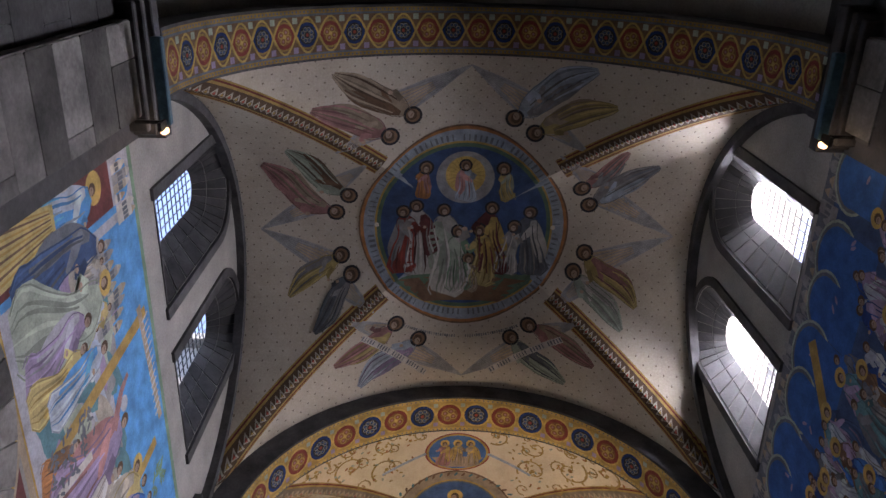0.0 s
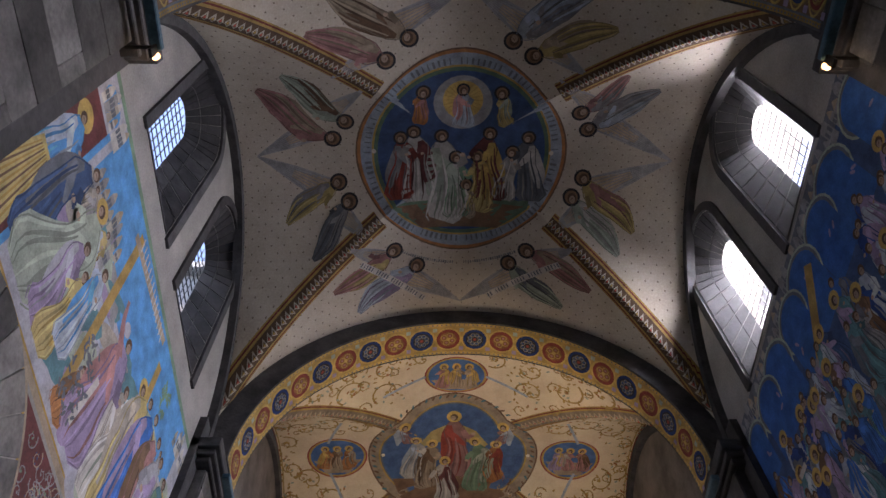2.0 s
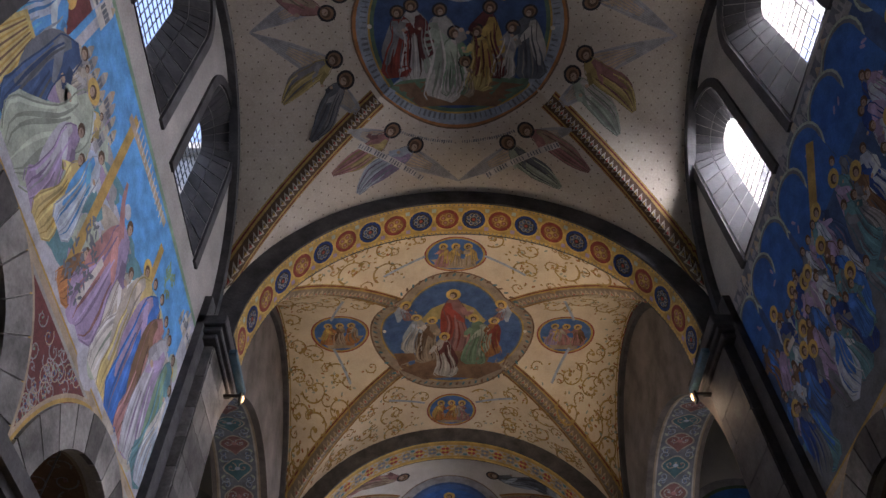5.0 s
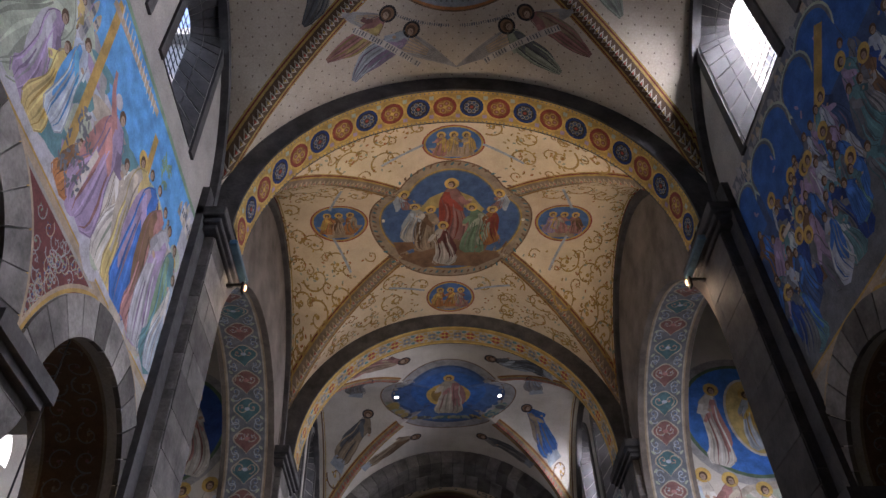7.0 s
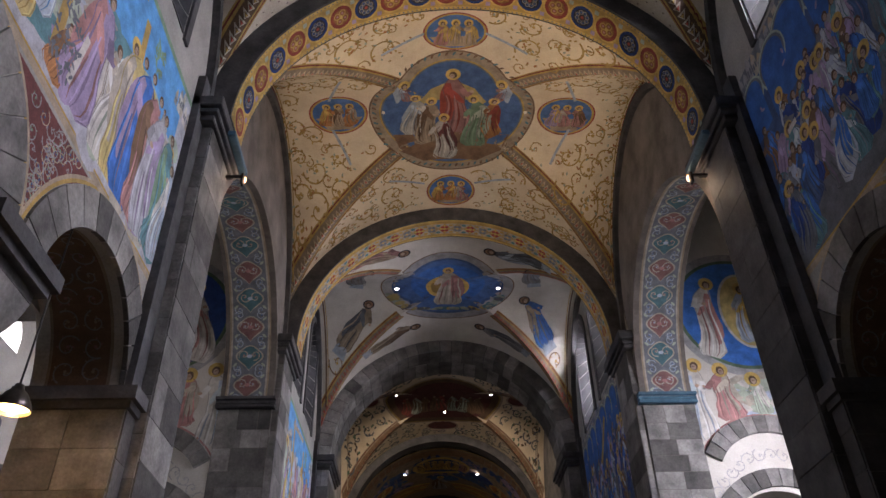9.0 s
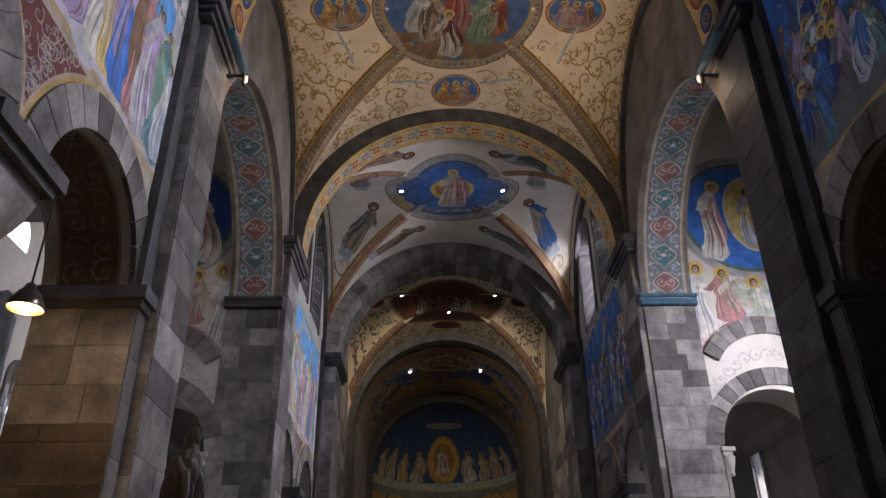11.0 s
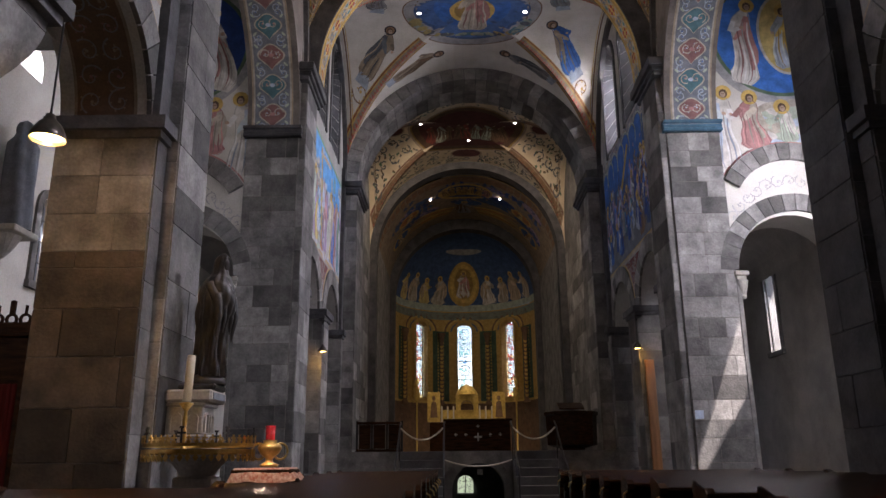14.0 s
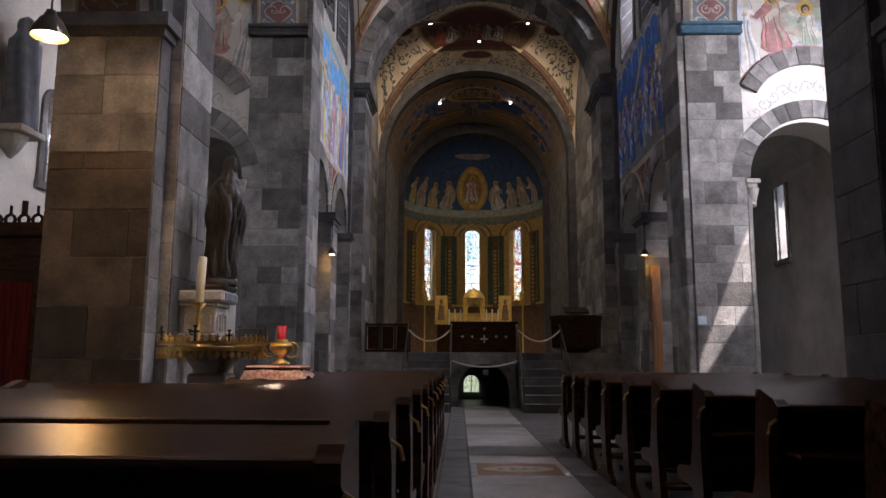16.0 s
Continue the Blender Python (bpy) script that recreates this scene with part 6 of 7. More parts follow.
def corona_stand():
    ob = empty("candle_stand", (-2.6, 6.15, 0), "round votive candle stand with a pierced brass gallery", "candle stand")
    part("post", Geo().box(-0.1, 0.1, -0.1, 0.1, 0, 0.9, 0.015).box(-0.17, 0.17, -0.17, 0.17, 0, 0.12, 0.02).box(-0.15, 0.15, -0.15, 0.15, 0.9, 1.0, 0.02).lathe([(0.12, 1.0), (0.2, 1.1), (0.3, 1.16)], 0, 0, 0, 20), LIMESTONE, ob, "pale stone post")
    part("tray", Geo().lathe([(0.02, 1.155), (0.41, 1.16), (0.42, 1.175), (0.41, 1.19), (0.02, 1.19)], 0, 0, 0, 48), BRASS, ob, smooth=True)
    part("gallery_ring", Geo().lathe([(0.418, 1.22), (0.426, 1.22), (0.426, 1.245), (0.418, 1.245), (0.418, 1.22)], 0, 0, 0, 56).lathe([(0.418, 1.17), (0.43, 1.17), (0.43, 1.2), (0.418, 1.2)], 0, 0, 0, 56), BRASS, ob)
    loz = Geo().hexa([(0.0, -0.022, 0), (0.008, -0.022, 0), (0.008, 0, 0.03), (0, 0, 0.03), (0, 0, -0.03), (0.008, 0, -0.03), (0.008, 0.022, 0), (0, 0.022, 0)]).mesh("lozenge")
    fleur = Geo().box(0, 0.01, -0.006, 0.006, 0, 0.06).box(0, 0.01, -0.02, 0.02, 0.03, 0.042).box(0, 0.01, -0.014, 0.014, 0.0, 0.016).mesh("fleuron")
    cross = Geo().box(0, 0.012, -0.007, 0.007, 0, 0.12).box(0, 0.012, -0.034, 0.034, 0.065, 0.079).box(0, 0.012, -0.016, 0.016, 0.105, 0.12).mesh("cross")
    n = 48
    for i in range(n):
        a = 360 * i / n
        for me, z in ((loz, 1.14), (cross if i % 6 == 0 else fleur, 1.245)):
            p = thing("cross" if me is cross else ("fleuron" if me is fleur else "lozenge"), me, BRASS if me is not cross else IRON, parent=ob)
            p.matrix_basis = pose(0.422 * math.cos(radians(a)), 0.422 * math.sin(radians(a)), z, 0, 0, a)
    spike = part("spike", Geo().lathe([(0.05, 1.19), (0.018, 1.22), (0.012, 1.26), (0.022, 1.3), (0.01, 1.36), (0.02, 1.42), (0.012, 1.5), (0.06, 1.56), (0.02, 1.57)], -0.13, 0, 0, 14), BRASS, ob, "turned brass candle holder", smooth=True)
    return ob


corona_stand()
cnd = thing("candle", Geo().lathe([(0.001, 0.0), (0.034, 0.0), (0.034, 0.36), (0.028, 0.372), (0.008, 0.366), (0.001, 0.366)], 0, 0, 0, 20).mesh("candle", True), WAX, "tall white wax candle on the brass stand", "candle")
cnd.matrix_world = pose(-2.73, 6.15, 1.575, 0, 2.0, 0)

tab = empty("side_table", (-2.05, 6.1, 0), "small dark wooden side table beside the pews", "table")
part("tabletop", Geo().box(-0.26, 0.26, -0.2, 0.2, 0.90, 0.94, 0.006), WOOD, tab)
leg = Geo().box(-0.025, 0.025, -0.025, 0.025, 0, 0.90, 0.005).mesh("leg")
for lx in (-0.22, 0.22):
    for ly in (-0.16, 0.16):
        thing("leg", leg, WOOD, parent=tab).location = (lx, ly, 0)
g = Geo()
rows = []
for i in range(13):
    row = []
    for j in range(13):
        x, y = -0.25 + 0.5 * i / 12, -0.19 + 0.38 * j / 12
        e = max(abs(x) / 0.25, abs(y) / 0.19)
        z = 1.06 - (0.10 + 0.015 * math.sin(20 * x) + 0.012 * math.sin(23 * y)) * max(0, (e - 0.84) / 0.16)
        row.append((x * (1 if e < 0.9 else 1.04), y * (1 if e < 0.9 else 1.04), z))
    rows.append(row)
g.sheet(rows)
cl = thing("table_cloth", g.mesh("table_cloth", True), CLOTH, "red and white embroidered cloth over a box", "cloth")
cl.location = (-2.05, 6.1, 0)
thing("box", Geo().box(-2.28, -1.82, 5.93, 6.27, 0.942, 1.05, 0.01).mesh("box"), WOOD, "wooden box under the embroidered cloth", "box")
lamp = empty("sanctuary_lamp", (-2.03, 6.1, 1.068), "brass oil lamp with curled handles and a red glass", "oil lamp")
part("body", Geo().lathe([(0.001, 0.0), (0.07, 0.0), (0.075, 0.015), (0.03, 0.035), (0.025, 0.06), (0.075, 0.10), (0.095, 0.14), (0.08, 0.17), (0.05, 0.18), (0.055, 0.2), (0.04, 0.2)], 0, 0, 0, 24), BRASS, lamp, smooth=True)
for sgn in (-1, 1):
    pts = [(sgn * (0.085 + 0.055 * math.sin(t)), 0, 0.115 + 0.06 * math.cos(t) * (1 if t < 3 else 1)) for t in [0.3 * k for k in range(-3, 14)]]
    part("handle", Geo().tube(pts, 0.009, 8), BRASS, lamp, "curled brass handle", smooth=True)
part("glass", Geo().lathe([(0.034, 0.19), (0.036, 0.2), (0.043, 0.31), (0.04, 0.31), (0.033, 0.2)], 0, 0, 0, 20), REDGLASS, lamp, "deep red glass cup", smooth=True)
# hidden fill light added to brighten the cloth and brass; no fitting here
lamp_light(-2.03, 5.72, 1.5, 1.1, (1.0, 0.8, 0.55), 0.04)


def pendant(x, y, z, top, r, power, label):
    ob = empty("pendant_lamp", (x, y, z), label, "lamp", "pendant lamps in the arcade")
    part("shade", Geo().lathe([(r, 0.0), (r * 0.98, 0.03), (r * 0.86, r * 0.55), (r * 0.6, r * 1.0), (r * 0.3, r * 1.3), (r * 0.26, r * 1.55), (0.012, r * 1.6)], 0, 0, 0, 28).lathe([(r * 0.96, 0.0), (r * 0.82, r * 0.55), (r * 0.56, r * 0.98)], 0, 0, 0, 28), ENAMEL, ob, "dark metal bell-shaped shade", smooth=True)
    part("cord", Geo().tube([(0, 0, r * 1.55), (0, 0, top - z)], 0.008, 6), IRON, ob)
    part("bulb", Geo().lathe([(0.001, 0.0), (r * 0.55, 0.01), (r * 0.9, 0.03), (r * 0.5, r * 0.5), (0.001, r * 0.6)], 0, 0, 0, 20), PENDANT_BULB, ob, "glowing warm bulb", smooth=True)
    lamp_light(x, y, z - 0.06, power)
    return ob


pendant(-3.58, 5.15, 3.42, 5.15, 0.13, 5, "lit bell-shaped pendant lamp hanging in the arcade arch")
pendant(-3.28, 15.7, 3.30, 4.0, 0.10, 0.5, "small lit bell-shaped pendant lamp in the far arcade")
pendant(3.26, 15.7, 3.30, 4.0, 0.10, 0.5, "small lit bell-shaped pendant lamp in the far arcade")
for side in (-1, 1):
    arm = empty("lamp_arm", (side * 3.27, 15.7, 4.0), "short black iron arm that carries a pendant lamp", "bracket", "lamp arms")
    part("bar", Geo().box(min(0, side * 0.12), max(0, side * 0.12), -0.012, 0.3, -0.015, 0.015, 0.003), IRON, arm)
    part("plate", Geo().box(*sorted((side * 0.06, side * 0.12)), 0.24, 0.33, -0.06, 0.06, 0.004), IRON, arm)

# lamps behind the imposts and their blue cases
def impost_lamp(side, y):
    ob = empty("wall_spotlight", (side * 3.0, y, 7.6), "narrow blue-cased spotlight under the impost", "spotlight", "spotlights on the imposts")
    part("housing", Geo().box(-0.05, 0.05, -0.42, 0.36, 0.26, 0.34, 0.01), BLUEPAINT, ob, "dark blue metal housing")
    part("lens", Geo().lathe([(0.001, 0.0), (0.03, 0.0), (0.034, 0.05), (0.02, 0.08), (0.001, 0.085)], 0, 0.40, 0.2, 14), BULB, ob, "glowing amber lens", smooth=True)
    part("bracket", Geo().box(-0.015, 0.015, 0.3, 0.38, 0.1, 0.3).box(min(0, side * 0.25), max(0, side * 0.25), 0.3, 0.33, 0.2, 0.23), IRON, ob)
    return ob


for side in (-1, 1):
    impost_lamp(side, 7.28)
    impost_lamp(side, 1.35)
    spot_light(side * 2.9, 7.75, 7.85, (-side * 0.6, 10.4, 11.6), 54 if side > 0 else 34, (1.0, 0.81, 0.55), 100)
    lamp_light(side * 2.95, 7.8, 7.75, 1.6, (1.0, 0.76, 0.48), 0.05)
    lamp_light(side * 3.05, 1.85, 7.75, 0.25, (1.0, 0.8, 0.55), 0.06)


def ceiling_spot(x, y, z):
    ob = empty("ceiling_spotlight", (x, y, z), "small round recessed spotlight in the painted vault", "spotlight", "spotlights in the vaults")
    part("rim", Geo().lathe([(0.045, 0.0), (0.075, -0.012), (0.075, -0.02), (0.045, -0.02)], 0, 0, 0, 20), IRON, ob)
    part("lens", Geo().lathe([(0.001, -0.03), (0.03, -0.028), (0.048, -0.015)], 0, 0, 0, 16), SPOT, ob, "bright white lens")
    return ob


for i, x, y in ((2, -1.3, 16.3), (2, 1.3, 16.3), (3, -1.5, 22.1), (3, 1.5, 22.1), (3, 0.06, 23.9), (1, -1.36, 10.2), (1, 1.36, 10.2), (0, -1.4, 4.2), (0, 1.3, 4.2)):
    z = vault_z(i, x, y)
    if i > 1:
        ceiling_spot(x, y, z - 0.02)
    else:
        ob = thing("ceiling_spotlight", Geo().lathe([(0.001, -0.02), (0.03, -0.018), (0.035, 0)], x, y, z - 0.02, 14).mesh("spot"), WAX, "small unlit round spotlight in the painted vault", "spotlight", "spotlights in the vaults")
for x in (-1.36, 1.36):
    ceiling_spot(x, 28.0, chancel_z(x, 28) - 0.06)

# ---- choir furniture ----
alt = empty("altar_table", (0.03, 19.6, 1.32), "dark carved altar front with small crosses", "altar")
part("body", Geo().box(-0.8, 0.8, -0.35, 0.35, 0, 0.72, 0.01), WOOD, alt)
part("top", Geo().box(-0.86, 0.86, -0.4, 0.4, 0.72, 0.78, 0.012), WOOD, alt)
for cx, cz, k in ((0, 0.34, 1.6), (0, 0.6, 0.7), (-0.3, 0.4, 0.7), (0.3, 0.4, 0.7), (-0.55, 0.4, 0.7), (0.55, 0.4, 0.7)):
    part("cross", Geo().box(cx - 0.012 * k, cx + 0.012 * k, -0.362, -0.35, cz - 0.06 * k, cz + 0.06 * k).box(cx - 0.06 * k, cx + 0.06 * k, -0.362, -0.35, cz - 0.012 * k, cz + 0.012 * k), LIMESTONE, alt, "pale inlaid cross")
high = empty("high_altar", (0, 31.2, 1.32), "gilded high altar with tabernacle niche and panels", "altar")
part("table", Geo().box(-1.5, 1.5, -0.4, 0.4, 0, 1.25, 0.01), WOOD, high)
part("retable", Geo().box(-1.0, 1.0, 0.0, 0.3, 1.25, 1.75, 0.01), GILT, high, "gilded retable")
part("tabernacle", arch_wall("y", -0.15, 0.3, -0.45, 0.45, 1.25, 2.35, [(-0.26, 0.26, 1.25, 1.85)], 16).lathe([(0.45, 2.35), (0.40, 2.5), (0.25, 2.68), (0.02, 2.78)], 0, 0.1, 0, 20), GILT, high, "gilded domed tabernacle niche")
for sx in (-1.34, 1.28):
    pan = part("side_panel", Geo().box(sx - 0.26, sx + 0.26, -0.1, -0.04, 1.28, 2.46, 0.01), GILT, high, "upright gold panel with a painted standing shape")
    part("painted_shape", Geo().lathe([(0.16, 1.45), (0.14, 1.8), (0.11, 2.05), (0.05, 2.1), (0.09, 2.18), (0.08, 2.28), (0.02, 2.33)], sx, -0.085, 0, 12, 1.0, 0.3), COL["brown"], pan)
for cx in (-1.02, -0.78, -0.55, 0.5, 0.74, 0.98):
    c = thing("candle", Geo().lathe([(0.001, 0), (0.035, 0), (0.03, 0.62), (0.001, 0.63)], 0, 0, 0, 12).mesh("candle"), WAX, "white wax candle on the high altar", "candle", "candles on the high altar")
    c.location = (cx, 30.95, 2.58)
for sx in (-2.0, 1.95):
    st = empty("torch_stand", (sx, 30.6, 1.32), "tall gilded torch stand beside the altar", "candlestick", "torch stands")
    part("pole", Geo().lathe([(0.16, 0), (0.12, 0.05), (0.03, 0.1), (0.03, 1.9), (0.05, 1.95), (0.03, 2.0)], 0, 0, 0, 14), GILT, st, smooth=True)
    part("head", Geo().lathe([(0.03, 2.0), (0.1, 2.1), (0.12, 2.3), (0.1, 2.5), (0.14, 2.55), (0.03, 2.62), (0.08, 2.8), (0.02, 2.95)], 0, 0, 0, 14), GILT, st, "carved gilded head", smooth=True)
for sx in (-1.36, 1.36):                               # light of the lit spotlights in the vaults
    spot_light(sx, 28.0, 10.75, (sx * 0.3, 31.6, 2.6), 110, (1.0, 0.82, 0.5), 44)
    spot_light(sx * 1.1, 22.1, 11.3, (0, 26.5, 4.0), 52, (1.0, 0.84, 0.6), 150)
spot_light(0.06, 23.9, 11.1, (0, 19.6, 2.2), 14, (1.0, 0.86, 0.62), 70)


def balustrade(x0, x1, label):
    ob = empty("choir_rail", (0, 18.75, 1.32), label, "railing", "choir rails")
    part("top_rail", Geo().box(x0, x1, -0.06, 0.06, 0.64, 0.70, 0.01), WOOD, ob)
    part("bottom_rail", Geo().box(x0, x1, -0.05, 0.05, 0.0, 0.06, 0.01), WOOD, ob)
    n = max(2, round((x1 - x0) / 0.35))
    for i in range(n + 1):
        x = x0 + (x1 - x0) * i / n
        part("post", Geo().box(x - 0.025, x + 0.025, -0.035, 0.035, 0.0, 0.72, 0.005), IRON, ob)
    for i in range(n):
        xa, xb = x0 + (x1 - x0) * (i + 0.12) / n, x0 + (x1 - x0) * (i + 0.88) / n
        part("panel", Geo().box(xa, xb, -0.012, 0.012, 0.07, 0.63, 0.004), WOOD, ob)
    return ob


balustrade(-2.9, -1.82, "dark carved choir rail above the stone front")
pul = empty("pulpit", (2.3, 18.95, 1.32), "dark carved ambo with a reading desk", "pulpit")
part("body", Geo().lathe([(0.35, 0.05), (0.6, 0.12), (0.62, 0.8), (0.66, 0.84), (0.66, 0.9), (0.58, 0.9), (0.56, 0.4), (0.02, 0.35)], 0, 0, 0, 8), WOOD, pul)
part("desk", Geo().hexa([(-0.3, -0.2, 0.95), (0.3, -0.2, 0.95), (0.3, 0.2, 1.1), (-0.3, 0.2, 1.1), (-0.3, -0.2, 0.99), (0.3, -0.2, 0.99), (0.3, 0.2, 1.14), (-0.3, 0.2, 1.14)]), WOOD, pul)
part("foot", Geo().lathe([(0.3, 0), (0.3, 0.06), (0.12, 0.1), (0.12, 0.2)], 0, 0, 0, 8), WOOD, pul)
for side in (-1, 1):
    stp = empty("steps", (side * 1.32, 18.6, 0), "dark stone steps up to the choir", "steps", "choir steps")
    for i in range(7):
        z = 0.187 * i
        part("step", Geo().box(-0.5, 0.5, -0.28 * (7 - i), 0.0, z, z + 0.187, 0.008), FLOORDARK, stp)
    for e in (-0.52, 0.52):
        rl = empty("handrail", (side * 1.32 + e, 18.6, 0), "curved dark iron handrail beside the choir steps", "handrail", "handrails")
        part("rail", Geo().tube([(0, -2.0, 0.75), (0, -1.9, 0.92), (0, -1.2, 1.25), (0, -0.3, 1.85), (0, 0.0, 2.0), (0, 0.12, 1.95)], 0.02, 8), IRON, rl, smooth=True)
        for py, pz in ((-1.9, 0.92), (-0.3, 1.85)):
            part("post", Geo().tube([(0, py, 0 if py < -1 else 1.1), (0, py, pz)], 0.016, 8), IRON, rl)
    rp = thing("rope", Geo().tube([(side * 0.82 + side * 1.0 * t, 18.35, 1.85 - 0.9 * t * (1 - t) * 1.2) for t in [k / 12 for k in range(13)]], 0.018, 8).mesh("rope", True), WAX, "pale rope hung across the choir steps", "rope")
thing("rope", Geo().tube([(-0.8 + 1.6 * t, 18.4, 1.12 - 0.6 * t * (1 - t)) for t in [k / 14 for k in range(15)]], 0.016, 8).mesh("rope", True), WAX, "pale rope hung in front of the crypt arch", "rope")
cw = empty("crypt_window", (-0.25, 22.44, 0.5), "bright small crypt window with foliage behind", "window")
part("pane", Geo().box(-0.22, 0.22, 0, 0.02, -0.28, 0.2), glow("daylight_pane", (0.5, 0.62, 0.42), 0.18), cw)
rl = random.Random(8)
leaves = Geo()
for k in range(90):
    lx, lz, q, t = rl.uniform(-0.2, 0.2), rl.uniform(-0.27, 0.18), rl.uniform(0.012, 0.03), rl.uniform(0, 3.1)
    c_, s_ = math.cos(t) * q, math.sin(t) * q
    leaves.hexa([(lx - c_, -0.02, lz - s_), (lx - s_ * 0.4, -0.02, lz + c_ * 0.4), (lx + c_, -0.02, lz + s_), (lx + s_ * 0.4, -0.02, lz - c_ * 0.4),
                 (lx - c_, -0.015, lz - s_), (lx - s_ * 0.4, -0.015, lz + c_ * 0.4), (lx + c_, -0.015, lz + s_), (lx + s_ * 0.4, -0.015, lz - c_ * 0.4)])
part("foliage", leaves, tint(COL["green"], 0.3), cw, "dark leaves in front of the light")
part("bar", Geo().box(-0.012, 0.012, -0.02, 0.0, -0.28, 0.2), IRON, cw)
part("arch_head", ring("y", -0.05, 0.04, 0, -0.02, 0.22, 0.4, n=14), DARKSTONE, cw)
thing("sign", Geo().box(-0.03, 0.1, 18.5, 18.52, 0.78, 0.9).mesh("sign"), COL["grey"], "small grey notice hung in the crypt arch", "sign")
gr = ring("y", 18.5, 18.62, 0, 0.42, 0.62, 0.80, n=22)
gr.box(-0.80, -0.62, 18.5, 18.62, 0, 0.42).box(0.62, 0.80, 18.5, 18.62, 0, 0.42)
thing("trim_crypt", gr.mesh("trim"), STONE, "moulded grey stone frame of the crypt arch", "arch", kind="structure")

# confessional and wall bracket in the north aisle
cf = empty("confessional", (-5.4, 9.3, 0), "dark wooden confessional with red curtains and a pierced cresting", "confessional")
part("body", Geo().box(-0.75, 0.6, -0.5, 0.5, 0, 2.55, 0.015), WOOD, cf)
part("cornice", Geo().box(-0.8, 0.65, -0.56, 0.56, 2.55, 2.72, 0.02), WOOD, cf)
for i in range(9):
    x = -0.72 + 0.165 * i
    part("cresting", ring("y", -0.55, -0.52, x, 2.75, 0.045, 0.075, 0, 2 * math.pi, 14).box(x - 0.012, x + 0.012, -0.55, -0.52, 2.82, 2.92), WOOD, cf)
    if i % 3 == 2:
        part("finial", Geo().box(x - 0.03, x + 0.03, -0.56, -0.51, 2.8, 2.98, 0.008), WOOD, cf)
for cx in (-0.45, 0.25):
    rows = [[(cx - 0.24 + 0.48 * j / 24, -0.53 + 0.025 * math.sin(j * 1.9), z) for j in range(25)] for z in (0.3, 2.0)]
    part("curtain", Geo().sheet(rows), CURTAIN, cf, "deep red curtain in folds", smooth=True)
part("frame", Geo().box(-0.75, -0.7, -0.56, -0.5, 0, 2.2).box(-0.2, 0.0, -0.56, -0.5, 0, 2.2).box(0.5, 0.6, -0.56, -0.5, 0, 2.2), WOOD, cf)
g = Geo()
rows = []
for i in range(30):
    t = i / 29
    r = 0.2 - 0.03 * t if t < 0.75 else (0.18 - 0.9 * (t - 0.75) if t < 0.83 else 0.10 * math.sqrt(max(0, 1 - ((t - 0.9) / 0.1) ** 2)))
    rows.append([(r * (1 + 0.12 * math.sin(6 * a + 4 * t)) * math.cos(a), r * (1 + 0.12 * math.sin(6 * a + 4 * t)) * math.sin(a), 1.45 * t) for a in [2 * math.pi * j / 28 for j in range(29)]])
ob = thing("statue", g.sheet(rows).mesh("statue", True), COL["slate"], "grey painted statue on a wall bracket in the aisle", "statue")
ob.location = (-5.95, 8.75, 3.86)
br = empty("wall_bracket", (-6.0, 8.75, 3.6), "grey stone wall bracket under the statue", "bracket")
part("shelf", Geo().box(-0.2, 0.25, -0.26, 0.26, 0.18, 0.26, 0.01), LIMESTONE, br)
part("corbel", Geo().lathe([(0.02, -0.1), (0.1, 0.0), (0.2, 0.18)], -0.02, 0, 0, 14), LIMESTONE, br)
aw = empty("aisle_window", (-6.25, 9.9, 3.45), "narrow leaded aisle window in a stone frame", "window")
part("pane", Geo().box(-0.06, -0.05, -0.2, 0.2, -0.05, 1.3), COL["slate"], aw, "dull leaded panes")
part("lead_bars", Geo().box(-0.01, 0.01, -0.005, 0.005, 0, 1.2).box(-0.01, 0.01, -0.15, 0.15, 0.3, 0.31).box(-0.01, 0.01, -0.15, 0.15, 0.6, 0.61).box(-0.01, 0.01, -0.15, 0.15, 0.9, 0.91), LEAD, aw)
part("frame", ring("x", 0.0, 0.09, 0, 1.05, 0.16, 0.28, n=14).box(0.0, 0.09, -0.28, -0.16, 0, 1.05).box(0.0, 0.09, 0.16, 0.28, 0, 1.05).box(0, 0.12, -0.3, 0.3, -0.1, 0), STONE, aw)
# added strip whose orange paints lamp glow on the far pier, and a memorial slab
thing("door_panel", Geo().box(3.42, 3.62, 15.86, 15.92, 0, 3.1, 0.01).mesh("panel"), LAMP_GLOW_PAINT, "added strip painted with the orange lamp glow on the arcade pier", "panel")
thing("memorial_slab", Geo().box(5.6, 6.1, 17.9, 17.95, 1.4, 2.9, 0.02).mesh("slab"), STONE, "dark stone memorial slab on the aisle wall", "memorial")
thing("notice", Geo().box(3.36, 3.5, 12.655, 12.665, 1.72, 1.86).mesh("notice"), COL["pale"], "small pale blue notice on the pier", "notice")

# apse windows: leaded coloured glass
LITGLASS = {}
for nm, c in (("white", (0.74, 0.72, 0.62)), ("grey", (0.34, 0.35, 0.32)), ("red", (0.42, 0.05, 0.03)), ("blue", (0.05, 0.17, 0.34)), ("amber", (0.55, 0.33, 0.10)), ("green", (0.08, 0.26, 0.2))):
    m = mat("stained_" + nm, tuple(v * 0.7 for v in c), c, 14, 0.3, bump=0.05, island=0.3)
    m.node_tree.nodes["Principled BSDF"].inputs["Transmission Weight"].default_value = 1.0
    m.node_tree.nodes["Principled BSDF"].inputs["IOR"].default_value = 1.05
    LITGLASS[nm] = m
rnd = random.Random(5)
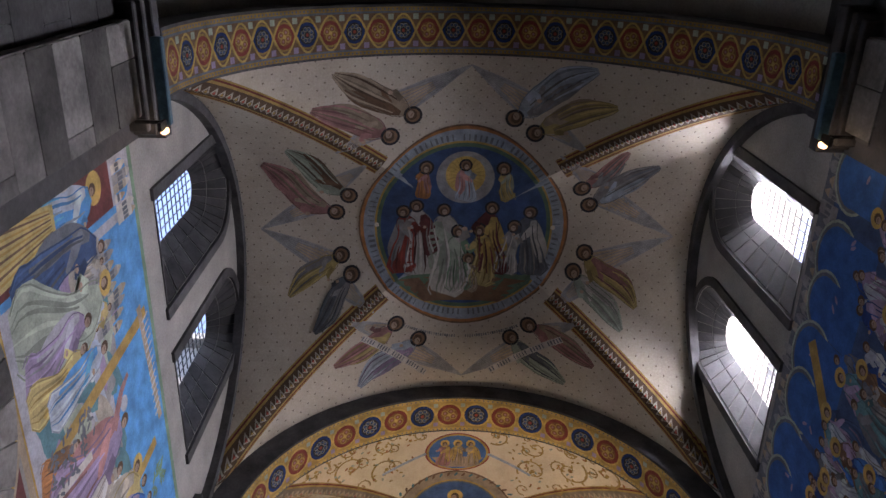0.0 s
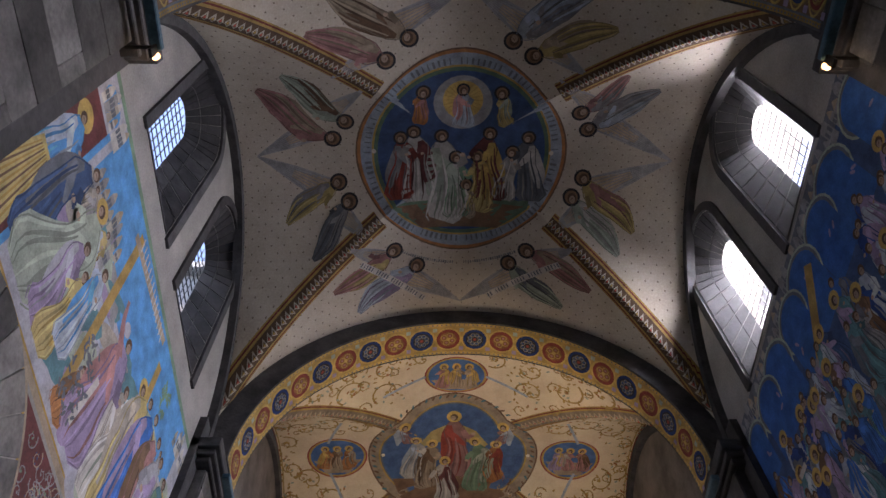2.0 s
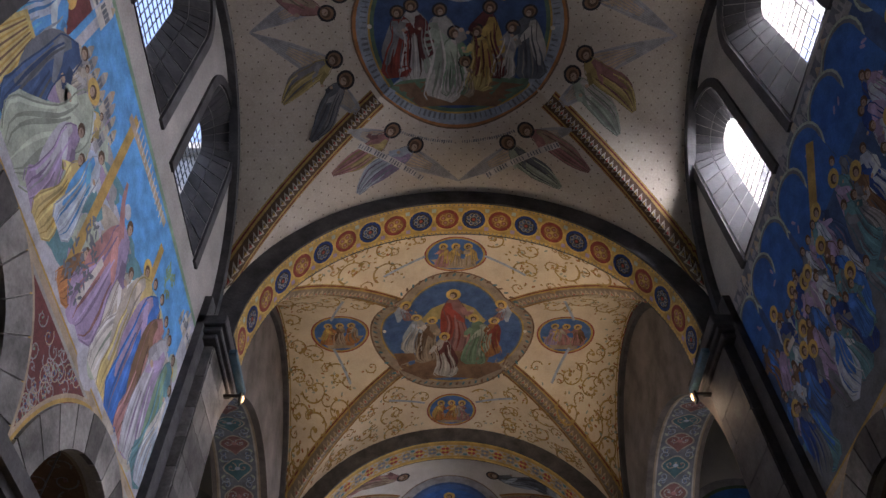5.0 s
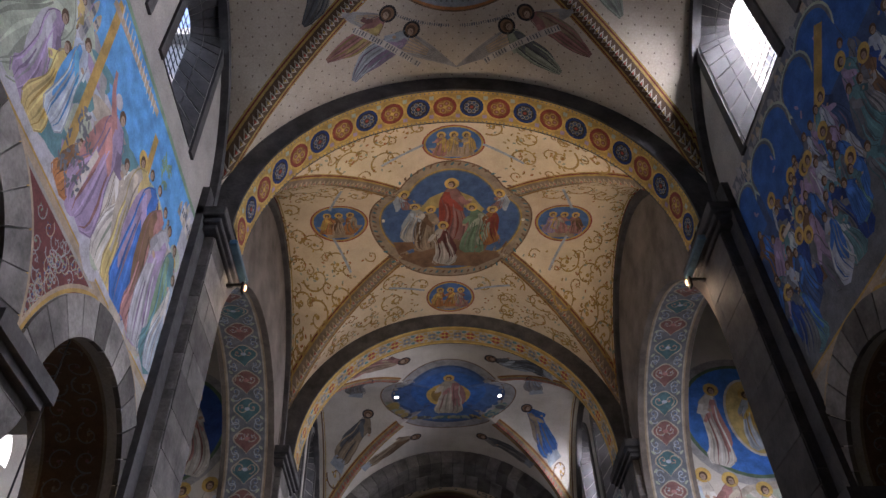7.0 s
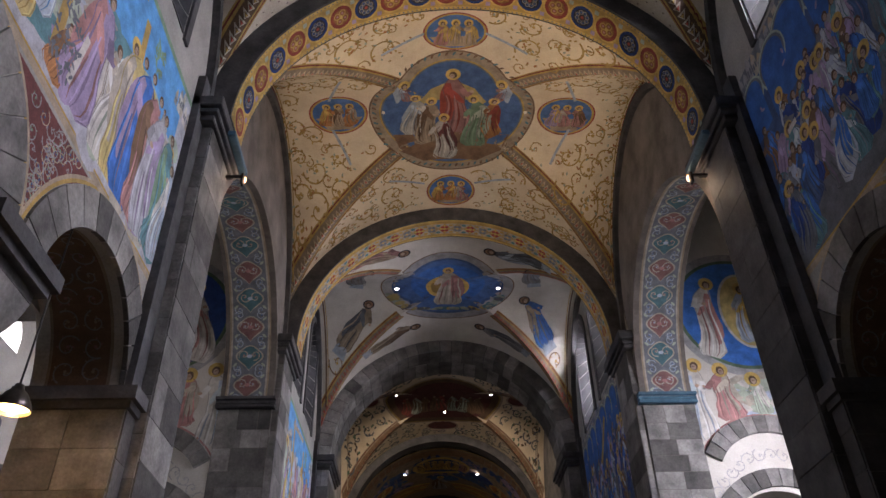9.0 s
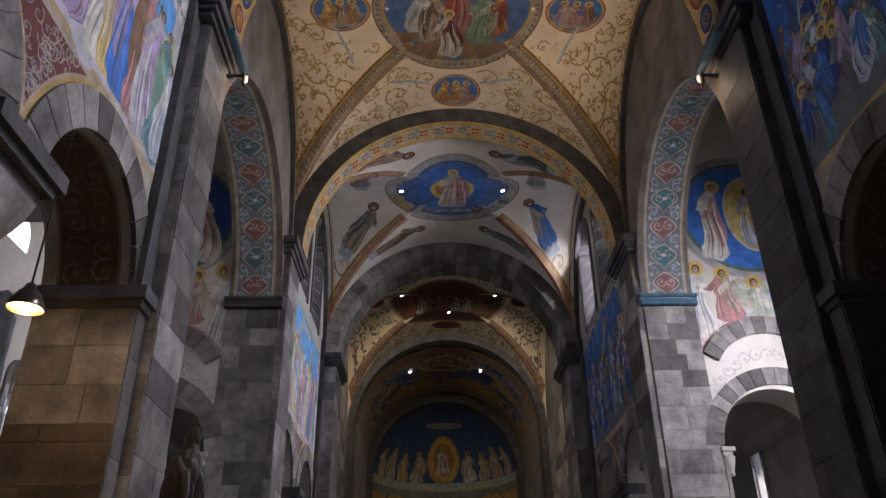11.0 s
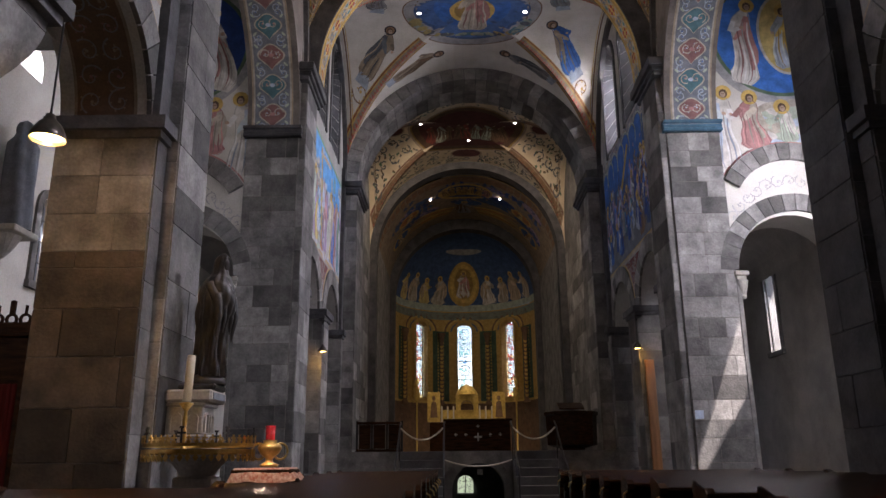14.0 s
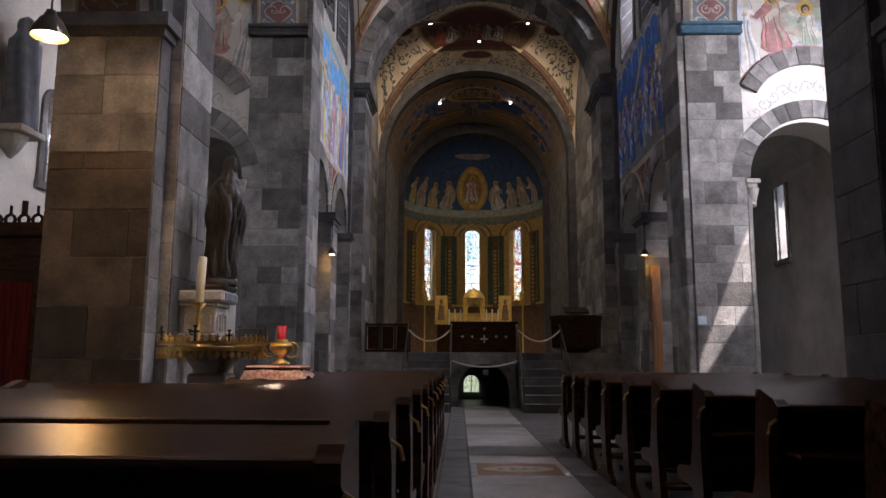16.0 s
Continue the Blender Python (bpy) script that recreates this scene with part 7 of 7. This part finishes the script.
for wc in (-42, 0, 42):
    a = radians(wc)
    win = empty("stained_glass_window", (0, 0, 0), "tall round-headed stained glass window with medallions in white and red" if wc else "tall round-headed stained glass window in white with a blue-green centre", "window", "apse windows")
    win.matrix_world = Matrix.Translation((3.2 * math.sin(a), AC + 3.2 * math.cos(a), 3.85)) @ Matrix.Rotation(-a, 4, "Z")
    half, cell = 0.32, 0.08
    bars, glass = Geo(), {k: Geo() for k in LITGLASS}
    for col in range(8):
        for row in range(43):
            x0, z0 = -half + cell * col, cell * row
            xc, zc = x0 + cell / 2, z0 + cell / 2
            if zc > 3.1 and abs(xc) > math.sqrt(max(0.0, half ** 2 - (zc - 3.1) ** 2)) + 0.04:
                continue
            d = math.hypot(xc, (zc - 0.42) % 0.86 - 0.43)      # distance from a medallion's middle
            warm, pick = wc != 0, rnd.random()
            if col in (0, 7):
                kind = "amber" if pick < 0.35 and warm else ("white" if pick < 0.8 else "grey")
            elif d < 0.13:
                kind = ("red" if pick < 0.45 else "amber" if pick < 0.7 else "white") if warm else ("blue" if 1.3 < zc < 2.2 and pick < 0.6 else "green" if pick < 0.25 else "white")
            elif d < 0.22:
                kind = ("red" if pick < 0.3 else "white" if pick < 0.75 else "amber") if warm else ("white" if pick < 0.7 else "grey")
            else:
                kind = "white" if pick < 0.68 else ("grey" if pick < 0.88 else ("red" if warm else "green"))
            glass[kind].box(x0 + 0.005, x0 + cell - 0.005, -0.004, 0.004, z0 + 0.005, z0 + cell - 0.005)
            bars.box(x0 - 0.007, x0 + 0.007, -0.008, 0.008, z0, z0 + cell).box(x0, x0 + cell, -0.008, 0.008, z0 - 0.007, z0 + 0.007)
            if pick < 0.4:
                bars.tube([(x0, -0.006, z0), (xc + rnd.uniform(-0.02, 0.02), -0.006, zc), (x0 + cell, -0.006, z0 + cell * rnd.choice((0, 1)))], 0.006, 4)
    for k in range(4):
        bars.tube([(0.24 * math.cos(t), -0.008, 0.85 * k + 0.42 + 0.24 * math.sin(t)) for t in [2 * math.pi * q / 20 for q in range(21)]], 0.012, 5)
        bars.box(-half, half, -0.014, 0.006, 0.85 * k - 0.012, 0.85 * k + 0.012)
    for nm, g in glass.items():
        if g.v:
            part("pane", g, LITGLASS[nm], win, nm + " glass pieces")
    part("lead_bars", bars, LEAD, win, "black lead cames")
    part("frame", ring("y", -0.3, -0.1, 0, 3.1, 0.34, 0.46, n=18).box(-0.46, -0.34, -0.3, -0.1, 0, 3.1).box(0.34, 0.46, -0.3, -0.1, 0, 3.1), OCHRE, win, "gold painted reveal")
for wc in (-64, -21, 21, 64):
    a = radians(wc)
    x, y = 2.95 * math.sin(a), AC + 2.95 * math.cos(a)
    ob = empty("column", (x, y, 1.32), "slender gold painted apse column with spiral leaves", "column", "apse columns")
    part("shaft", Geo().lathe([(0.14, 2.2), (0.14, 2.3), (0.09, 2.35), (0.085, 5.0), (0.1, 5.1), (0.15, 5.35), (0.17, 5.4), (0.17, 5.48)], 0, 0, 0, 14), COL["brown"], ob, smooth=True)
    for k in range(14):
        part("leaf", Geo().hexa([(-0.05, -0.1, 0), (0.0, -0.115, -0.04), (0.05, -0.1, 0.0), (0, -0.1, 0.03), (-0.09, -0.095, 0.1), (0.0, -0.11, 0.06), (0.09, -0.095, 0.1), (0, -0.09, 0.09)]), GOLD, ob).location = (0, 0, 2.45 + 0.18 * k)
# ---- stone pieces ----
def unit_block(b=0.03):
    return Geo().box(-0.5, 0.5, -0.5, 0.5, -0.5, 0.5, b).mesh("stone_block")


BLOCK = {}


def blocks(parent, axis, face, u0, u1, z0, z1, material, seed, course=0.36, length=0.62, proud=0.012):
    """Squared stones on a face; axis: the face's normal axis; face: its place; the stones stand 12 mm proud of face's far side."""
    r = random.Random(seed)
    if material.name not in BLOCK:
        me = unit_block()
        me.materials.append(material)
        BLOCK[material.name] = me
    z = z0
    inv = parent.matrix_world.inverted()
    row = 0
    while z < z1 - 0.05:
        h = min(course * r.uniform(0.8, 1.2), z1 - z)
        if z1 - z - h < 0.14:
            h = z1 - z
        u = u0 - (r.uniform(0.2, 0.6) * length if row % 2 else 0)
        while u < u1 - 0.02:
            w = length * r.uniform(0.7, 1.35)
            a, b = max(u, u0), min(u + w, u1)
            if u1 - b < 0.12:
                b = u1
            if b - a > 0.05:
                ob = new("stone", BLOCK[material.name])
                ob.parent = parent
                d = 0.03 + r.uniform(-0.004, 0.004)
                c = ((a + b) / 2, (z + z + h) / 2)
                ob.location = (face, c[0], c[1]) if axis == "x" else (c[0], face, c[1])
                ob.scale = (d, b - a - 0.008, h - 0.008) if axis == "x" else (b - a - 0.008, d, h - 0.008)
            u = b if b >= u1 else u + w
        z += h
        row += 1


def voussoirs(parent, axis, f0, f1, uc, zc, r0, r1, n, material, a0=0.0, a1=math.pi):
    for i in range(n):
        p, q = a0 + (a1 - a0) * (i + 0.025) / n, a0 + (a1 - a0) * (i + 0.975) / n
        part("voussoir", ring(axis, f0, f1, uc, zc, r0, r1, p, q, 3), material, parent)


seed = 1
for side in (-1, 1):
    # arcade piers towards the walk and towards the nave
    for k, off in enumerate((0.0, 12.1)):
        # first south piers: the backlit side's shade is put in as darker stone
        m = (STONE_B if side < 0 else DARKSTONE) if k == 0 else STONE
        lo, hi = sorted((side * S, side * WO))
        for j, (p0, p1) in enumerate(((None, 1.9 + off), (3.85 + off, 4.6 + off), (6.55 + off, 6.8 + off))):
            par = WALLS[(side, "pier", k, j)]
            seed += 1
            if p0 is not None and (k, j) != (0, 1):
                blocks(par, "y", p0, lo, hi, 0, 2.95, m, seed, 0.40, 0.66)
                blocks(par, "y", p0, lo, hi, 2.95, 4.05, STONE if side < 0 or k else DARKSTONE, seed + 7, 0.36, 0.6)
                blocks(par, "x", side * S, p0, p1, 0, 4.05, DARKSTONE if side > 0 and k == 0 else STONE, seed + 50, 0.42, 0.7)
        low = WALLS[(side, "low", k)]
        for yc in (2.875 + off, 5.575 + off):
            f0, f1 = sorted((side * (W - 0.03), side * (W + 0.02)))
            voussoirs(low, "x", f0, f1, yc, 4.2, 0.965, 1.32, 13, STONE)
    # stonework of the west bay, high up
    seed += 1
    west = thing("wall_%s_14" % ("north" if side < 0 else "south"), Geo().box(*sorted((side * (S + 0.012), side * WO)), -6.5, 1.72, 4.05, 13.2).mesh("wall"), JOINT, "squared dark stone wall of the west bay", "wall", kind="structure")
    blocks(west, "x", side * S, -1.6, 1.72, 4.25, 8.9, DARKSTONE, seed, 0.5, 0.75)
    for k, (a, b) in enumerate([(0.8, 1.64), (6.8, 7.64), (12.75, 13.75), (18.95, 20.35)]):
        seed += 1
        p = P if k < 3 else 3.06
        # second south pilaster darkened the same way, shade set by the stone's colour
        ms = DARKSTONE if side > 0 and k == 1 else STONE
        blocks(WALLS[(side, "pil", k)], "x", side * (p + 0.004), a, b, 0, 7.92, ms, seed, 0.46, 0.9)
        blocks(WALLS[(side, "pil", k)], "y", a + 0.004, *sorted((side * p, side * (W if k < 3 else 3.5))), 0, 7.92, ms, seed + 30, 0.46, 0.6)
    seed += 1
    blocks(WALLS[(side, "cross")], "y", 12.725, *sorted((side * S, side * WO)), 0, 6.8, STONE if side < 0 else STONE, seed, 0.34, 0.5)
    blocks(WALLS[(side, "cross")], "x", side * S, 12.73, 12.95, 0, 9.0, STONE, seed + 9, 0.46, 0.9)
    blocks(WALLS[(side, "choir")], "x", side * (W - 0.004), 20.35, 25.7, 1.32, 8.0, STONE, seed + 11, 0.5, 1.0)
    # arches in the transept's east wall
    f0, f1 = 12.70, 12.77
    uc = side * 5.46
    voussoirs(WALLS[(side, "east")], "y", f0, f1, uc, 4.2, 1.09, 1.40, 15, STONE, *((0.02, 2.65) if side > 0 else (0.5, 3.12)))
    voussoirs(WALLS[(side, "east")], "y", f0 - 0.03, f1, uc, 5.2, 1.05, 1.36, 11, STONE, *((0.53, 2.5) if side > 0 else (0.64, 2.61)))
    jx0, jx1 = sorted((side * 4.30, side * 4.37))
    part("jamb_stone", Geo().box(jx0, jx1, 12.70, 12.76, 0, 4.05, 0.004), STONE, WALLS[(side, "east")])
    cap = Geo().box(*sorted((side * 4.28, side * 4.52)), 12.66, 13.2, 4.12, 4.2, 0.01).box(*sorted((side * 4.30, side * 4.47)), 12.68, 13.15, 4.04, 4.12, 0.01)
    part("capital", cap.lathe([(0.05, 3.72), (0.07, 3.76), (0.06, 3.8), (0.10, 3.95), (0.12, 4.04)], side * 4.40, 12.76, 0, 14), LIMESTONE, WALLS[(side, "east")], "pale carved capital of the side arch")
voussoirs(ARCHES[3], "y", 18.92, 19.6, 0, ZA, RA - 0.012, RA + 0.37, 31, STONE)
voussoirs(ARCHES[3], "y", 19.62, 20.38, 0, ZA, RA - 0.012, RA + 0.37, 27, STONE)

# aisle paving: pale slabs down the middle, dark slabs beside them
paving = thing("pavement", Geo().box(-0.8, 0.75, -2, 18.5, 0.0, 0.006).mesh("pavement"), JOINT, "stone slab paving of the central aisle", "pavement", kind="structure")
pale, dark = Geo().box(-0.5, 0.5, -0.5, 0.5, 0, 0.012, 0.003).mesh("slab"), Geo().box(-0.5, 0.5, -0.5, 0.5, 0, 0.012, 0.003).mesh("slab")
pale.materials.append(FLOORSTONE)
dark.materials.append(FLOORDARK)
rs = random.Random(4)
y, k = 3.0, 0
while y < 18.3:
    w = rs.uniform(0.55, 1.1)
    ob = new("slab", dark if k % 5 == 3 else pale)
    ob.parent, ob.location, ob.scale = paving, (0.005, y + w / 2, 0.006), (0.98, w - 0.012, 1)
    y += w
    k += 1
for sx in (-0.64, 0.63):
    y = 3.0
    while y < 18.3:
        w = rs.uniform(0.5, 0.9)
        ob = new("slab", dark)
        ob.parent, ob.location, ob.scale = paving, (sx, y + w / 2, 0.006), (0.26, w - 0.012, 1)
        y += w
mo = empty("mosaic_slab", (0.0, 7.9, 0.019), "brown and grey inlaid floor slab with a pale pointed oval", "floor slab")
part("border", Geo().box(-0.48, 0.48, -0.5, 0.5, 0, 0.004), COL["grey"], mo)
part("field", Geo().box(-0.42, 0.42, -0.42, 0.42, 0.004, 0.006), COL["brown"], mo, "brown inlaid field")
oval = Geo()
oval.v = [(0.36 * math.cos(t), 0.22 * math.sin(t) * abs(math.sin(t)) ** 0.4, 0.009) for t in [2 * math.pi * k / 40 for k in range(40)]]
oval.f = [list(range(40))]
part("oval", oval, COL["beige"], mo, "pale inlaid pointed oval")
for k in range(4):
    part("inlay", Geo().lathe([(0.001, 0.011), (0.03, 0.011), (0.03, 0.008)], -0.18 + 0.12 * k, 0, 0, 10), COL["slate"], mo)
